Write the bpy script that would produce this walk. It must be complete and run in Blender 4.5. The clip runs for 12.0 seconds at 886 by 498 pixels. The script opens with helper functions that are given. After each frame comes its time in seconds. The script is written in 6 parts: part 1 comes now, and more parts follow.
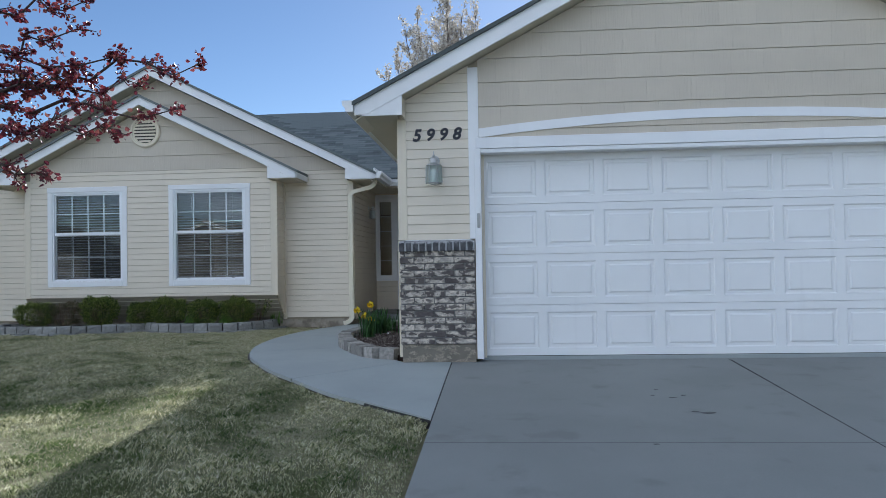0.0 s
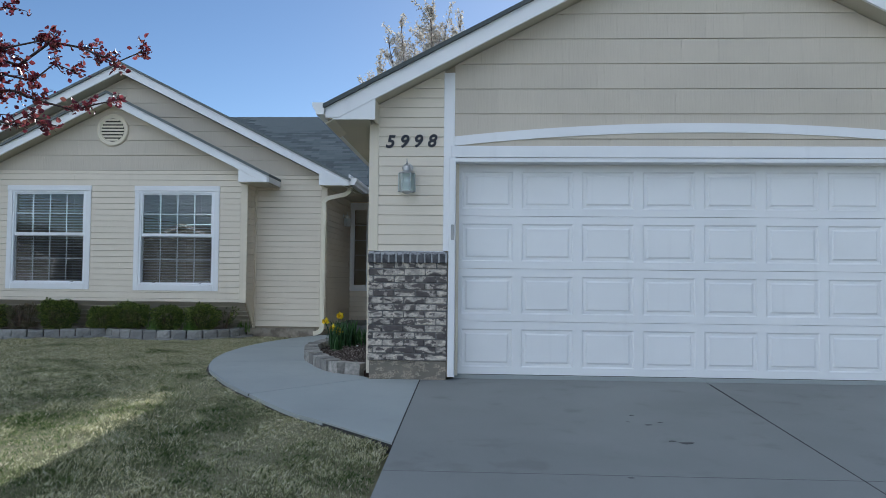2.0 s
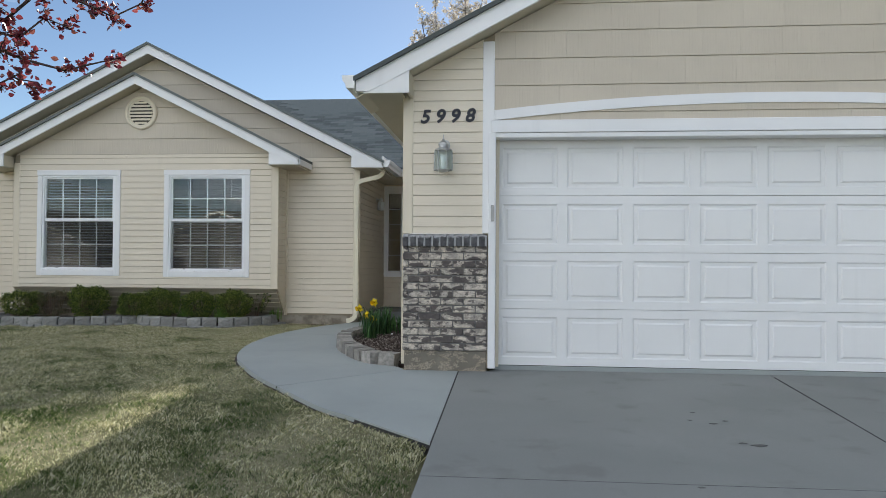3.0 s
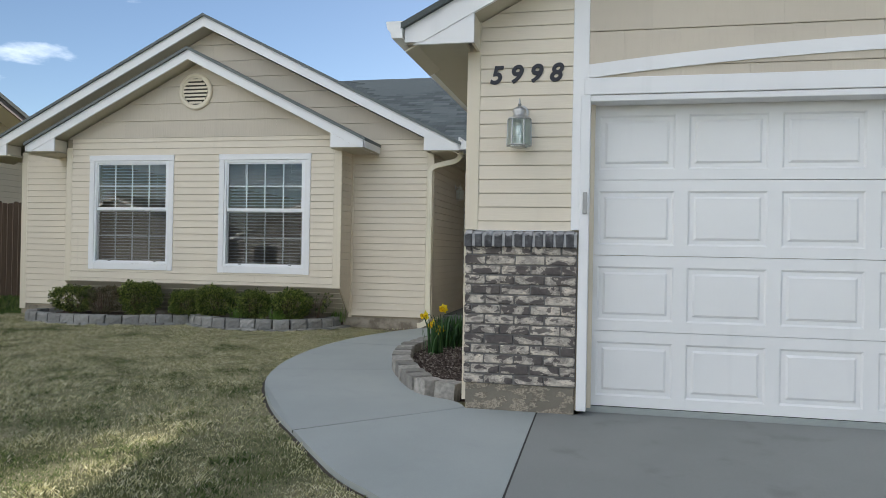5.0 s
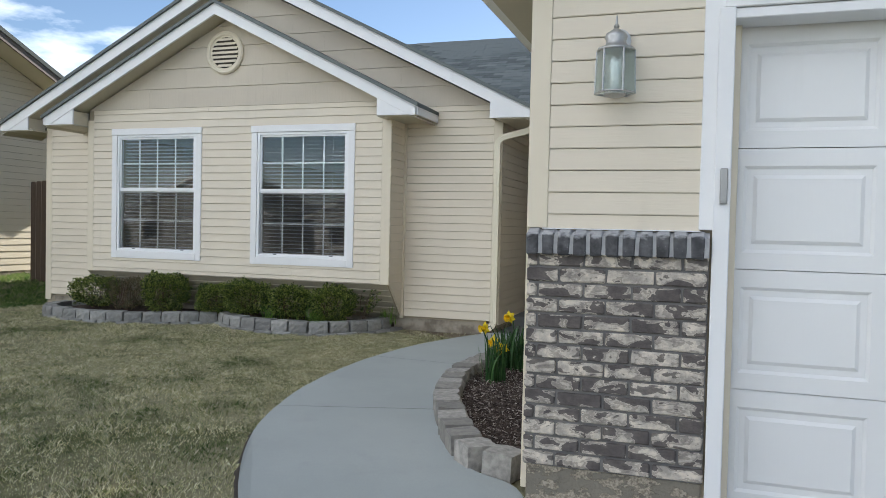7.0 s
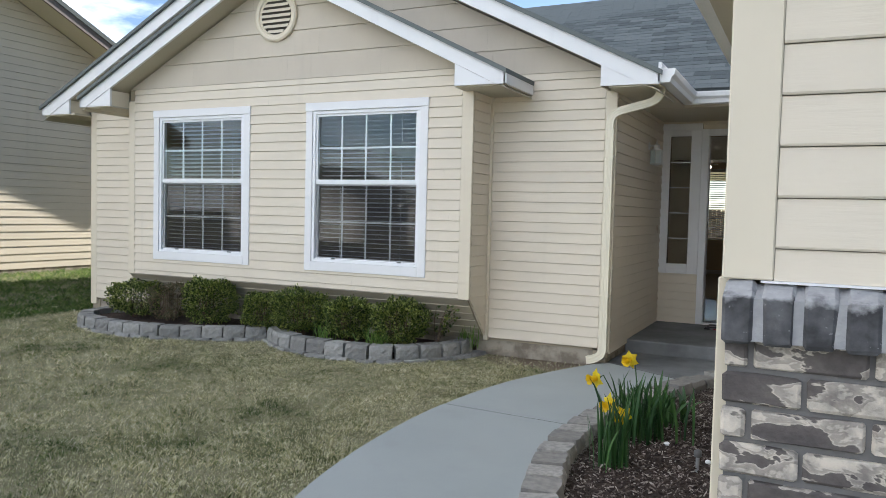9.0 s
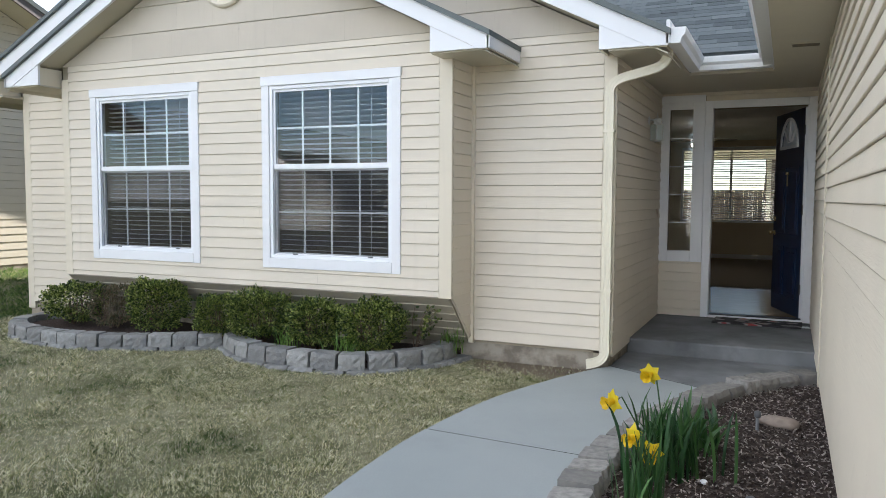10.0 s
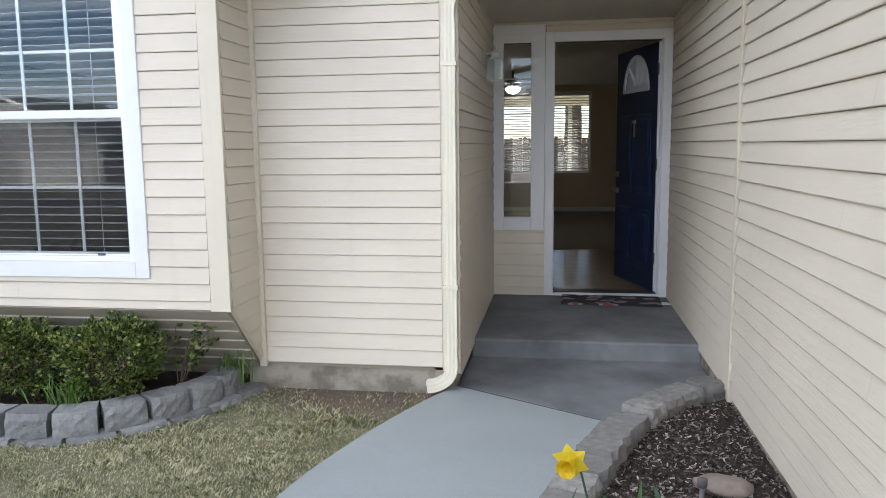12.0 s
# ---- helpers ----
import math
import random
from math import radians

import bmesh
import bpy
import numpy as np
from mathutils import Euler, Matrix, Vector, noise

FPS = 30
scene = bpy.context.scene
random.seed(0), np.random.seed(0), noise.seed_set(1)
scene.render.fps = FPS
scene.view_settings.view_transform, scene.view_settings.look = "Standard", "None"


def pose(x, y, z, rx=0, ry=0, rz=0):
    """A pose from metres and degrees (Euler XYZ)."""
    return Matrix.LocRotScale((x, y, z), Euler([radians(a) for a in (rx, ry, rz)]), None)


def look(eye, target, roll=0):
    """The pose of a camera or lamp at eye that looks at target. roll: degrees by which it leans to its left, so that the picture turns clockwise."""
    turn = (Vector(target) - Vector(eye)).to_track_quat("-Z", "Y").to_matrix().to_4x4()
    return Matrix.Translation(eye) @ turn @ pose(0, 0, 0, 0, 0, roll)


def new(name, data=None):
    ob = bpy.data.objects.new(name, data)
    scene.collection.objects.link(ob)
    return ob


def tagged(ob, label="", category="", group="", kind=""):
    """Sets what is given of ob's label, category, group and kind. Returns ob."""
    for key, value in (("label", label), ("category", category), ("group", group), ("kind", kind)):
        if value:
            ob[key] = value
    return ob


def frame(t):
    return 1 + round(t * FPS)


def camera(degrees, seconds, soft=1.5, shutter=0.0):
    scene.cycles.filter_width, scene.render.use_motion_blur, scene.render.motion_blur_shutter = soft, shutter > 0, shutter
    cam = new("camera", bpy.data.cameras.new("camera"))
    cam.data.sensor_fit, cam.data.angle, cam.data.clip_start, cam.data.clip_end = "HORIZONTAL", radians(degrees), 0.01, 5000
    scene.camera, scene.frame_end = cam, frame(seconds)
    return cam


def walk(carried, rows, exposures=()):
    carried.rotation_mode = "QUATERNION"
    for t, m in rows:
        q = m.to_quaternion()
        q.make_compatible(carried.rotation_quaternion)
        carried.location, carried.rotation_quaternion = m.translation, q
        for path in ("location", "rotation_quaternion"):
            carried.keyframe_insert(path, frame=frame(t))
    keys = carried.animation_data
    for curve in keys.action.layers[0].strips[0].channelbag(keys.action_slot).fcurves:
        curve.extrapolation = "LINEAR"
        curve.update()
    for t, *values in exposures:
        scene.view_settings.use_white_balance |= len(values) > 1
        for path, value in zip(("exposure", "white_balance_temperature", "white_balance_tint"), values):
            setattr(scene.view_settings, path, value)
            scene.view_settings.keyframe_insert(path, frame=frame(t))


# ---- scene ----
cam = camera(60.7, 12.0, soft=0.7)
PATH = [
    (0, (0.998, -7.843, 0.947), (0.848, -5.85, 0.996), -1.0),
    (0.5, (0.916, -7.774, 0.953), (0.795, -5.778, 1.011), -0.5),
    (1, (0.901, -7.719, 0.964), (0.807, -5.722, 1.039), -0.0),
    (1.5, (0.969, -7.621, 0.953), (0.884, -5.625, 1.035), 0.4),
    (2, (1.058, -7.503, 0.974), (0.961, -5.506, 1.05), 0.6),
    (2.5, (1.073, -7.329, 0.945), (0.942, -5.334, 1.005), 0.5),
    (3, (0.986, -7.009, 0.961), (0.799, -5.018, 0.999), 0.4),
    (3.5, (0.975, -6.659, 0.969), (0.722, -4.675, 0.986), 0.3),
    (5.5, (0.975, -4.846, 1.12), (0.486, -2.907, 1.121), 1.3),
    (6, (0.831, -4.402, 1.16), (0.294, -2.476, 1.138), 1.3),
    (6.5, (0.785, -3.921, 1.18), (0.199, -2.009, 1.136), 1.2),
    (7, (0.701, -3.424, 1.225), (0.058, -1.531, 1.169), 1.3),
    (9, (0.11, -1.613, 1.353), (-0.77, 0.181, 1.257), 1.4),
    (9.5, (-0.051, -1.166, 1.341), (-0.936, 0.623, 1.228), 0.8),
    (10, (-0.298, -0.777, 1.361), (-1.124, 1.04, 1.228), 0.3),
    (10.5, (-0.531, -0.381, 1.401), (-1.252, 1.48, 1.265), -0.2),
    (11, (-0.67, 0.082, 1.412), (-1.252, 1.989, 1.254), -0.5),
    (11.5, (-0.859, 0.523, 1.422), (-1.302, 2.464, 1.238), -0.6),
    (12, (-0.998, 0.995, 1.444), (-1.3, 2.954, 1.175), -0.6),
]
EXPOSURES = [(0, 0.87, 5500, 9.5), (2.4, 0.80, 5550, 8), (3.0, 1.10, 6350, 9.5), (5.5, 1.21, 6450, 9.5), (7.0, 1.35, 6350, 10), (9.0, 1.62, 6250, 11.5), (10.5, 1.92, 6100, 12.5), (12, 2.07, 6000, 14.5)]
walk(cam, [(t, look(eye, target, roll)) for t, eye, target, roll in PATH], EXPOSURES)

# ---- light ----
SUN_EL, SUN_AZ = radians(23.7), radians(9.3)
world = bpy.data.worlds.new("sky")
scene.world = world
world.use_nodes = True
wn, wl = world.node_tree.nodes, world.node_tree.links
wn.clear()
w_out, w_bg, w_sky = wn.new("ShaderNodeOutputWorld"), wn.new("ShaderNodeBackground"), wn.new("ShaderNodeTexSky")
w_sky.sky_type, w_sky.sun_disc = "NISHITA", False
w_sky.sun_elevation, w_sky.sun_rotation = SUN_EL, SUN_AZ
w_sky.air_density, w_sky.dust_density, w_sky.ozone_density = 0.8, 0.1, 1.3
w_bg.inputs["Strength"].default_value = 0.055
w_co, w_map, w_no, w_ramp, w_mix = (wn.new(k) for k in ("ShaderNodeTexCoord", "ShaderNodeMapping", "ShaderNodeTexNoise", "ShaderNodeValToRGB", "ShaderNodeMix"))
w_map.inputs["Scale"].default_value = (1.6, 1.6, 5.0)
w_map.inputs["Location"].default_value = (3.1, 10.1, 8.1)
w_no.inputs["Scale"].default_value, w_no.inputs["Detail"].default_value, w_no.inputs["Roughness"].default_value = 1.5, 8.0, 0.55
w_ramp.color_ramp.elements[0].position, w_ramp.color_ramp.elements[1].position = 0.55, 0.73
w_mix.data_type = "RGBA"
w_mix.inputs["B"].default_value = (20.0, 20.6, 21.5, 1)
wl.new(w_co.outputs["Generated"], w_map.inputs["Vector"])
wl.new(w_map.outputs["Vector"], w_no.inputs["Vector"])
# clouds thickened west and south, mostly unseen, to fill shaded walls; north stays clear
w_dir, w_west, w_bank = wn.new("ShaderNodeSeparateXYZ"), wn.new("ShaderNodeMath"), wn.new("ShaderNodeMapRange")
for key, value in (("From Min", 0.2), ("From Max", -0.4), ("To Min", 0.0), ("To Max", 0.15)):
    w_bank.inputs[key].default_value = value
wl.new(w_co.outputs["Generated"], w_dir.inputs[0])
w_side = wn.new("ShaderNodeMath")
w_side.operation = "MULTIPLY_ADD"
w_side.inputs[1].default_value = 0.8
wl.new(w_dir.outputs["Y"], w_side.inputs[0])
wl.new(w_dir.outputs["X"], w_side.inputs[2])
wl.new(w_side.outputs["Value"], w_bank.inputs["Value"])
wl.new(w_bank.outputs["Result"], w_west.inputs[0])
wl.new(w_no.outputs["Fac"], w_west.inputs[1])
wl.new(w_west.outputs["Value"], w_ramp.inputs["Fac"])
wl.new(w_ramp.outputs["Color"], w_mix.inputs["Factor"])
wl.new(w_sky.outputs["Color"], w_mix.inputs["A"])
wl.new(w_mix.outputs["Result"], w_bg.inputs["Color"])
wl.new(w_bg.outputs["Background"], w_out.inputs["Surface"])
sun = new("sun", bpy.data.lights.new("sun", "SUN"))
sun.data.energy, sun.data.angle, sun.data.color = 5.0, radians(0.5), (1.0, 0.93, 0.82)
sun.matrix_world = look((0, 0, 0), (-math.sin(SUN_AZ) * math.cos(SUN_EL), -math.cos(SUN_AZ) * math.cos(SUN_EL), -math.sin(SUN_EL)))
sun.location = (3, 20, 12)


# ---- materials ----
class Nodes:
    """A small builder round one material's node tree."""

    def __init__(self, name):
        self.m = bpy.data.materials.new(name)
        self.m.use_nodes = True
        self.t = self.m.node_tree
        self.b = self.t.nodes["Principled BSDF"]
        self.co = None

    def add(self, kind, **values):
        n = self.t.nodes.new(kind)
        for key, v in values.items():
            n.inputs[key].default_value = v
        return n

    def link(self, a, b):
        self.t.links.new(a, b)

    def coords(self, scale=(1, 1, 1)):
        if self.co is None:
            self.co = self.add("ShaderNodeNewGeometry")
        mp = self.add("ShaderNodeMapping", Scale=scale)
        self.link(self.co.outputs["Position"], mp.inputs["Vector"])
        return mp.outputs["Vector"]

    def noise(self, size, detail=4, stretch=(1, 1, 1), rough=0.55):
        n = self.add("ShaderNodeTexNoise", Scale=size, Detail=detail, Roughness=rough)
        self.link(self.coords(stretch), n.inputs["Vector"])
        return n.outputs["Fac"]

    def ramp(self, fac, stops):
        r = self.add("ShaderNodeValToRGB")
        e = r.color_ramp.elements
        while len(e) < len(stops):
            e.new(0.5)
        for el, (p, c) in zip(e, stops):
            el.position = p
            el.color = (*c, 1) if not isinstance(c, (int, float)) else (c, c, c, 1)
        self.link(fac, r.inputs["Fac"])
        return r.outputs["Color"]

    def mix(self, fac, a, b, mode="MIX"):
        n = self.add("ShaderNodeMix")
        n.data_type, n.blend_type = "RGBA", mode
        for key, v in (("Factor", fac), ("A", a), ("B", b)):
            if isinstance(v, (int, float)):
                n.inputs[key].default_value = v
            elif isinstance(v, tuple):
                n.inputs[key].default_value = (*v, 1)
            else:
                self.link(v, n.inputs[key])
        return n.outputs["Result"]

    def bump(self, height, strength, distance=0.01):
        n = self.add("ShaderNodeBump", Strength=strength, Distance=distance)
        self.link(height, n.inputs["Height"])
        self.link(n.outputs["Normal"], self.b.inputs["Normal"])

    def random(self, island=False):
        n = self.add("ShaderNodeNewGeometry" if island else "ShaderNodeObjectInfo")
        return n.outputs["Random Per Island" if island else "Random"]

    def done(self, colour, rough=0.6, metal=0.0, spec=0.5):
        if isinstance(colour, tuple):
            self.b.inputs["Base Color"].default_value = (*colour, 1)
        else:
            self.link(colour, self.b.inputs["Base Color"])
        if isinstance(rough, (int, float)):
            self.b.inputs["Roughness"].default_value = rough
        else:
            self.link(rough, self.b.inputs["Roughness"])
        self.b.inputs["Metallic"].default_value = metal
        self.b.inputs["Specular IOR Level"].default_value = spec
        return self.m


def shade(c, k):
    return tuple(min(1, v * k) for v in c)


def paint(name, c, rough=0.55, grain=(1.5, 40, 60), dirt=0.12, relief=0.25, vary=0.06):
    n = Nodes(name)
    col = n.mix(n.ramp(n.noise(1.3, 5), [(0.35, 0.0), (0.75, 1.0)]), c, shade(c, 1 - dirt))
    col = n.mix(n.random(), col, shade(c, 1 - vary * 1.4), "MIX") if vary > 0.1 else n.mix(vary * 3, col, n.ramp(n.random(), [(0, shade(c, 1 - vary)), (1, shade(c, 1 + vary))]))
    streak = n.ramp(n.noise(1.0, 3, (7, 7, 0.5)), [(0.62, 0.0), (0.8, 1.0)])
    col = n.mix(n.mix(1.0, streak, (0.35, 0.35, 0.35), "MULTIPLY"), col, shade(c, 0.8))
    n.bump(n.noise(1.0, 4, grain), relief, 0.003)
    return n.done(col, rough)


def plain(name, c, rough=0.5, metal=0.0, size=30, depth=0.15, relief=0.1, spec=0.5):
    n = Nodes(name)
    f = n.noise(size, 5)
    n.bump(f, relief, 0.003)
    return n.done(n.mix(f, shade(c, 1 - depth), shade(c, 1 + depth)), rough, metal, spec)


CREAM = (0.71, 0.635, 0.51)
M_SIDING = paint("cream_siding_paint", CREAM, 0.5, (7.0, 7.0, 85.0), 0.08, 0.45, 0.04)
M_TRIM_CREAM = paint("cream_trim_paint", (0.72, 0.645, 0.505), 0.5, (30, 30, 3), 0.08, 0.15, 0.03)
M_SHAKE = paint("cream_shake_paint", (0.58, 0.515, 0.415), 0.6, (70.0, 70.0, 2.0), 0.14, 0.9, 0.09)
# cream set darker than the siding, with the shade under the eaves in it
M_SOFFIT = paint("shaded_cream_soffit_paint", (0.53, 0.485, 0.38), 0.6, (3, 40, 40), 0.1, 0.1, 0.03)
M_WHITE = paint("white_trim_paint", (0.82, 0.82, 0.82), 0.45, (4, 4, 4), 0.06, 0.08, 0.02)
M_DOORW = paint("white_garage_door_paint", (0.80, 0.80, 0.79), 0.42, (60, 60, 4), 0.06, 0.12, 0.02)
M_VINYL = plain("white_vinyl", (0.83, 0.84, 0.85), 0.35, depth=0.03, relief=0.02)
M_METAL_W = plain("white_gutter_enamel", (0.8, 0.8, 0.78), 0.35, depth=0.06, relief=0.03)
M_DARK = plain("dark_shadow_gap", (0.03, 0.03, 0.03), 0.9)
M_SHEATH = plain("wall_sheathing", (0.35, 0.3, 0.22), 0.9)

n = Nodes("concrete_slab")
c1 = n.mix(n.ramp(n.noise(0.9, 6), [(0.3, 0.0), (0.7, 1.0)]), (0.305, 0.335, 0.32), (0.365, 0.395, 0.38))
c1 = n.mix(n.ramp(n.noise(140, 2), [(0.3, 0.0), (0.8, 0.5)]), c1, (0.27, 0.275, 0.278))
c1 = n.mix(n.ramp(n.noise(5.0, 6), [(0.58, 0.0), (0.78, 0.22)]), c1, (0.25, 0.255, 0.255))
n.bump(n.noise(220, 3), 0.25, 0.002)
M_CONC = n.done(c1, 0.85, spec=0.3)
n = Nodes("driveway_concrete")
c1 = n.mix(n.ramp(n.noise(0.6, 6), [(0.3, 0.0), (0.7, 1.0)]), (0.205, 0.213, 0.203), (0.265, 0.273, 0.262))
c1 = n.mix(n.ramp(n.noise(140, 2), [(0.3, 0.0), (0.8, 0.5)]), c1, (0.17, 0.17, 0.168))
c1 = n.mix(n.ramp(n.noise(3.0, 7), [(0.58, 0.0), (0.72, 0.5)]), c1, (0.16, 0.157, 0.152))
n.bump(n.noise(220, 3), 0.25, 0.002)
M_DRIVE = n.done(c1, 0.85, spec=0.3)
# base tone carries the entry roof's shade; the darker patches are stains
n = Nodes("shaded_stained_porch_concrete")
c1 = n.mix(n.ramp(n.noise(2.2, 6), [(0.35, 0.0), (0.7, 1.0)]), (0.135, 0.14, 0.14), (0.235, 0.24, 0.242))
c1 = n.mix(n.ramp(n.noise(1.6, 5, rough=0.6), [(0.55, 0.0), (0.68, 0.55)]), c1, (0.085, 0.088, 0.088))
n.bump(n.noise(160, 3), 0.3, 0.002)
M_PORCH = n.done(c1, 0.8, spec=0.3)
n = Nodes("stained_foundation")
c1 = n.mix(n.ramp(n.noise(6, 7), [(0.42, 0.0), (0.6, 1.0)]), (0.20, 0.17, 0.135), (0.37, 0.33, 0.265))
n.bump(n.noise(60, 5), 0.5, 0.006)
M_FOUND = n.done(c1, 0.9, spec=0.2)
n = Nodes("spalled_footing")
scab = n.ramp(n.noise(9, 7, (1, 1, 1.8), 0.62), [(0.50, 0.0), (0.525, 1.0)])
c1 = n.mix(n.noise(5, 5), (0.15, 0.135, 0.11), (0.26, 0.235, 0.19))
c1 = n.mix(scab, c1, n.mix(n.ramp(n.noise(90, 4), [(0.4, 0.0), (0.6, 1.0)]), (0.22, 0.19, 0.145), (0.41, 0.36, 0.285)))
n.bump(n.mix(0.4, n.noise(90, 5), scab), 0.9, 0.010)
M_SPALL = n.done(c1, 0.92, spec=0.2)
n = Nodes("asphalt_shingle")
c1 = n.ramp(n.random(), [(0, (0.055, 0.068, 0.066)), (0.5, (0.10, 0.118, 0.115)), (1, (0.16, 0.18, 0.172))])
c1 = n.mix(n.ramp(n.noise(260, 2), [(0.3, 0.0), (0.75, 0.6)]), c1, (0.21, 0.22, 0.22))
n.bump(n.noise(300, 2), 0.4, 0.003)
M_SHINGLE = n.done(c1, 0.92, spec=0.2)
n = Nodes("mortar")
n.bump(n.noise(180, 3), 0.5, 0.003)
M_MORTAR = n.done(n.mix(n.noise(20, 4), (0.115, 0.11, 0.107), (0.23, 0.222, 0.213)), 0.95)
n = Nodes("pale_mortar")
n.bump(n.noise(150, 4), 0.6, 0.004)
M_MORTAR2 = n.done(n.mix(n.noise(35, 5), (0.26, 0.26, 0.265), (0.46, 0.46, 0.46)), 0.95)
n = Nodes("tumbled_brick")
# each brick carries its own share of pale slurry over dark clay
big = n.add("ShaderNodeTexNoise", Scale=10.5, Detail=4.0, Roughness=0.5, Distortion=0.35)
off = n.add("ShaderNodeVectorMath")
off.operation = "ADD"
sc = n.add("ShaderNodeVectorMath")
sc.operation = "SCALE"
cmb = n.add("ShaderNodeCombineXYZ")
rnd = n.random()
for k in "XYZ":
    n.link(rnd, cmb.inputs[k])
n.link(cmb.outputs["Vector"], sc.inputs[0])
sc.inputs["Scale"].default_value = 37.0
n.link(n.coords((0.85, 1, 1.6)), off.inputs[0])
n.link(sc.outputs["Vector"], off.inputs[1])
n.link(off.outputs["Vector"], big.inputs["Vector"])
shift = n.add("ShaderNodeMath")
shift.operation = "MULTIPLY_ADD"
n.link(rnd, shift.inputs[0])
shift.inputs[1].default_value = 0.13
n.link(big.outputs["Fac"], shift.inputs[2])
patch = n.ramp(shift.outputs["Value"], [(0.40, 0.06), (0.535, 0.12), (0.55, 0.95), (0.565, 0.6), (0.60, 0.5), (0.615, 0.92), (0.72, 1.0), (0.735, 0.3), (0.78, 0.2)])
clay = n.mix(n.noise(60, 5), (0.035, 0.03, 0.031), (0.105, 0.09, 0.088))
pale = n.mix(n.ramp(n.noise(17, 6, rough=0.65), [(0.38, 0.0), (0.62, 1.0)]), (0.36, 0.325, 0.285), (0.66, 0.59, 0.495))
n.bump(n.noise(70, 5), 0.7, 0.006)
M_BRICK = n.done(n.mix(patch, clay, pale), 0.85, spec=0.3)
n = Nodes("dark_cap_brick")
c1 = n.mix(n.ramp(n.noise(14, 6), [(0.4, 0.0), (0.75, 1.0)]), (0.045, 0.044, 0.046), (0.17, 0.17, 0.175))
c1 = n.mix(n.ramp(n.random(), [(0, 0.0), (1, 0.45)]), c1, (0.11, 0.112, 0.118))
c1 = n.mix(n.ramp(n.noise(110, 4), [(0.66, 0.0), (0.74, 0.6)]), c1, (0.4, 0.4, 0.4))
# mortar smeared over the weathered top edge
zz = n.add("ShaderNodeSeparateXYZ")
n.link(n.coords(), zz.inputs[0])
edge = n.add("ShaderNodeMath")
edge.operation = "MULTIPLY_ADD"
n.link(n.noise(22, 6), edge.inputs[0])
edge.inputs[1].default_value = 0.09
n.link(zz.outputs["Z"], edge.inputs[2])
smear = n.add("ShaderNodeMapRange", **{"From Min": 1.242, "From Max": 1.258})
n.link(edge.outputs["Value"], smear.inputs["Value"])
c1 = n.mix(smear.outputs["Result"], c1, n.mix(n.noise(50, 5), (0.25, 0.25, 0.26), (0.5, 0.5, 0.5)))
n.bump(n.noise(60, 5), 0.6, 0.005)
M_CAP = n.done(c1, 0.8, spec=0.25)


# ---- building blocks ----
def link_mesh(name, bm, material, parent=None, label="", smooth=False):
    me = bpy.data.meshes.new(name)
    bmesh.ops.recalc_face_normals(bm, faces=bm.faces)
    bm.to_mesh(me)
    bm.free()
    if smooth:
        for p in me.polygons:
            p.use_smooth = True
    me.materials.append(material)
    ob = new(name, me)
    if parent is not None:
        ob.parent = parent
    if label:
        ob["label"] = label
    return ob


def part(name, bm, material, parent, label="", smooth=False):
    return link_mesh(name, bm, material, parent, label, smooth)


def structure(name, bm, material, label="", category=""):
    return tagged(link_mesh(name, bm, material), label, category, kind="structure")


def thing(name, label, category, at=(0, 0, 0), group="", turn=0):
    ob = new(name)
    ob.empty_display_size = 0.1
    ob.matrix_basis = pose(*at, 0, 0, turn)
    return tagged(ob, label, category, group)


def box(bm, x0, x1, y0, y1, z0, z1, bevel=0.0, m=None):
    r = bmesh.ops.create_cube(bm, size=1)
    vs = r["verts"]
    for v in vs:
        v.co = Vector(((x0 + x1) / 2 + v.co.x * (x1 - x0), (y0 + y1) / 2 + v.co.y * (y1 - y0), (z0 + z1) / 2 + v.co.z * (z1 - z0)))
    if bevel:
        es = list({e for v in vs for e in v.link_edges})
        r = bmesh.ops.bevel(bm, geom=es, offset=bevel, segments=1, affect="EDGES")
        vs = r["verts"]
    if m is not None:
        bmesh.ops.transform(bm, matrix=m, verts=vs)
    return bm


def one_box(*a, **k):
    return box(bmesh.new(), *a, **k)


def prism(bm, pts, place, d0, d1):
    """A prism over the polygon pts (u, v); place(u, v, d) gives the point."""
    a = [bm.verts.new(place(u, v, d0)) for u, v in pts]
    b = [bm.verts.new(place(u, v, d1)) for u, v in pts]
    bm.faces.new(a)
    bm.faces.new(b[::-1])
    for i in range(len(pts)):
        j = (i + 1) % len(pts)
        bm.faces.new((a[i], b[i], b[j], a[j]))
    return bm


def on_front(y):
    """Wall facing -y: u is x, depth d comes out towards -y."""
    return lambda u, v, d: (u, y - d, v)


def on_right(x):
    """Wall facing +x: u is y."""
    return lambda u, v, d: (x + d, u, v)


def on_left(x):
    """Wall facing -x: u is y."""
    return lambda u, v, d: (x - d, u, v)


def flat(z0):
    """Lying in the ground plane, d upwards."""
    return lambda u, v, d: (u, v, z0(u, v) + d if callable(z0) else z0 + d)


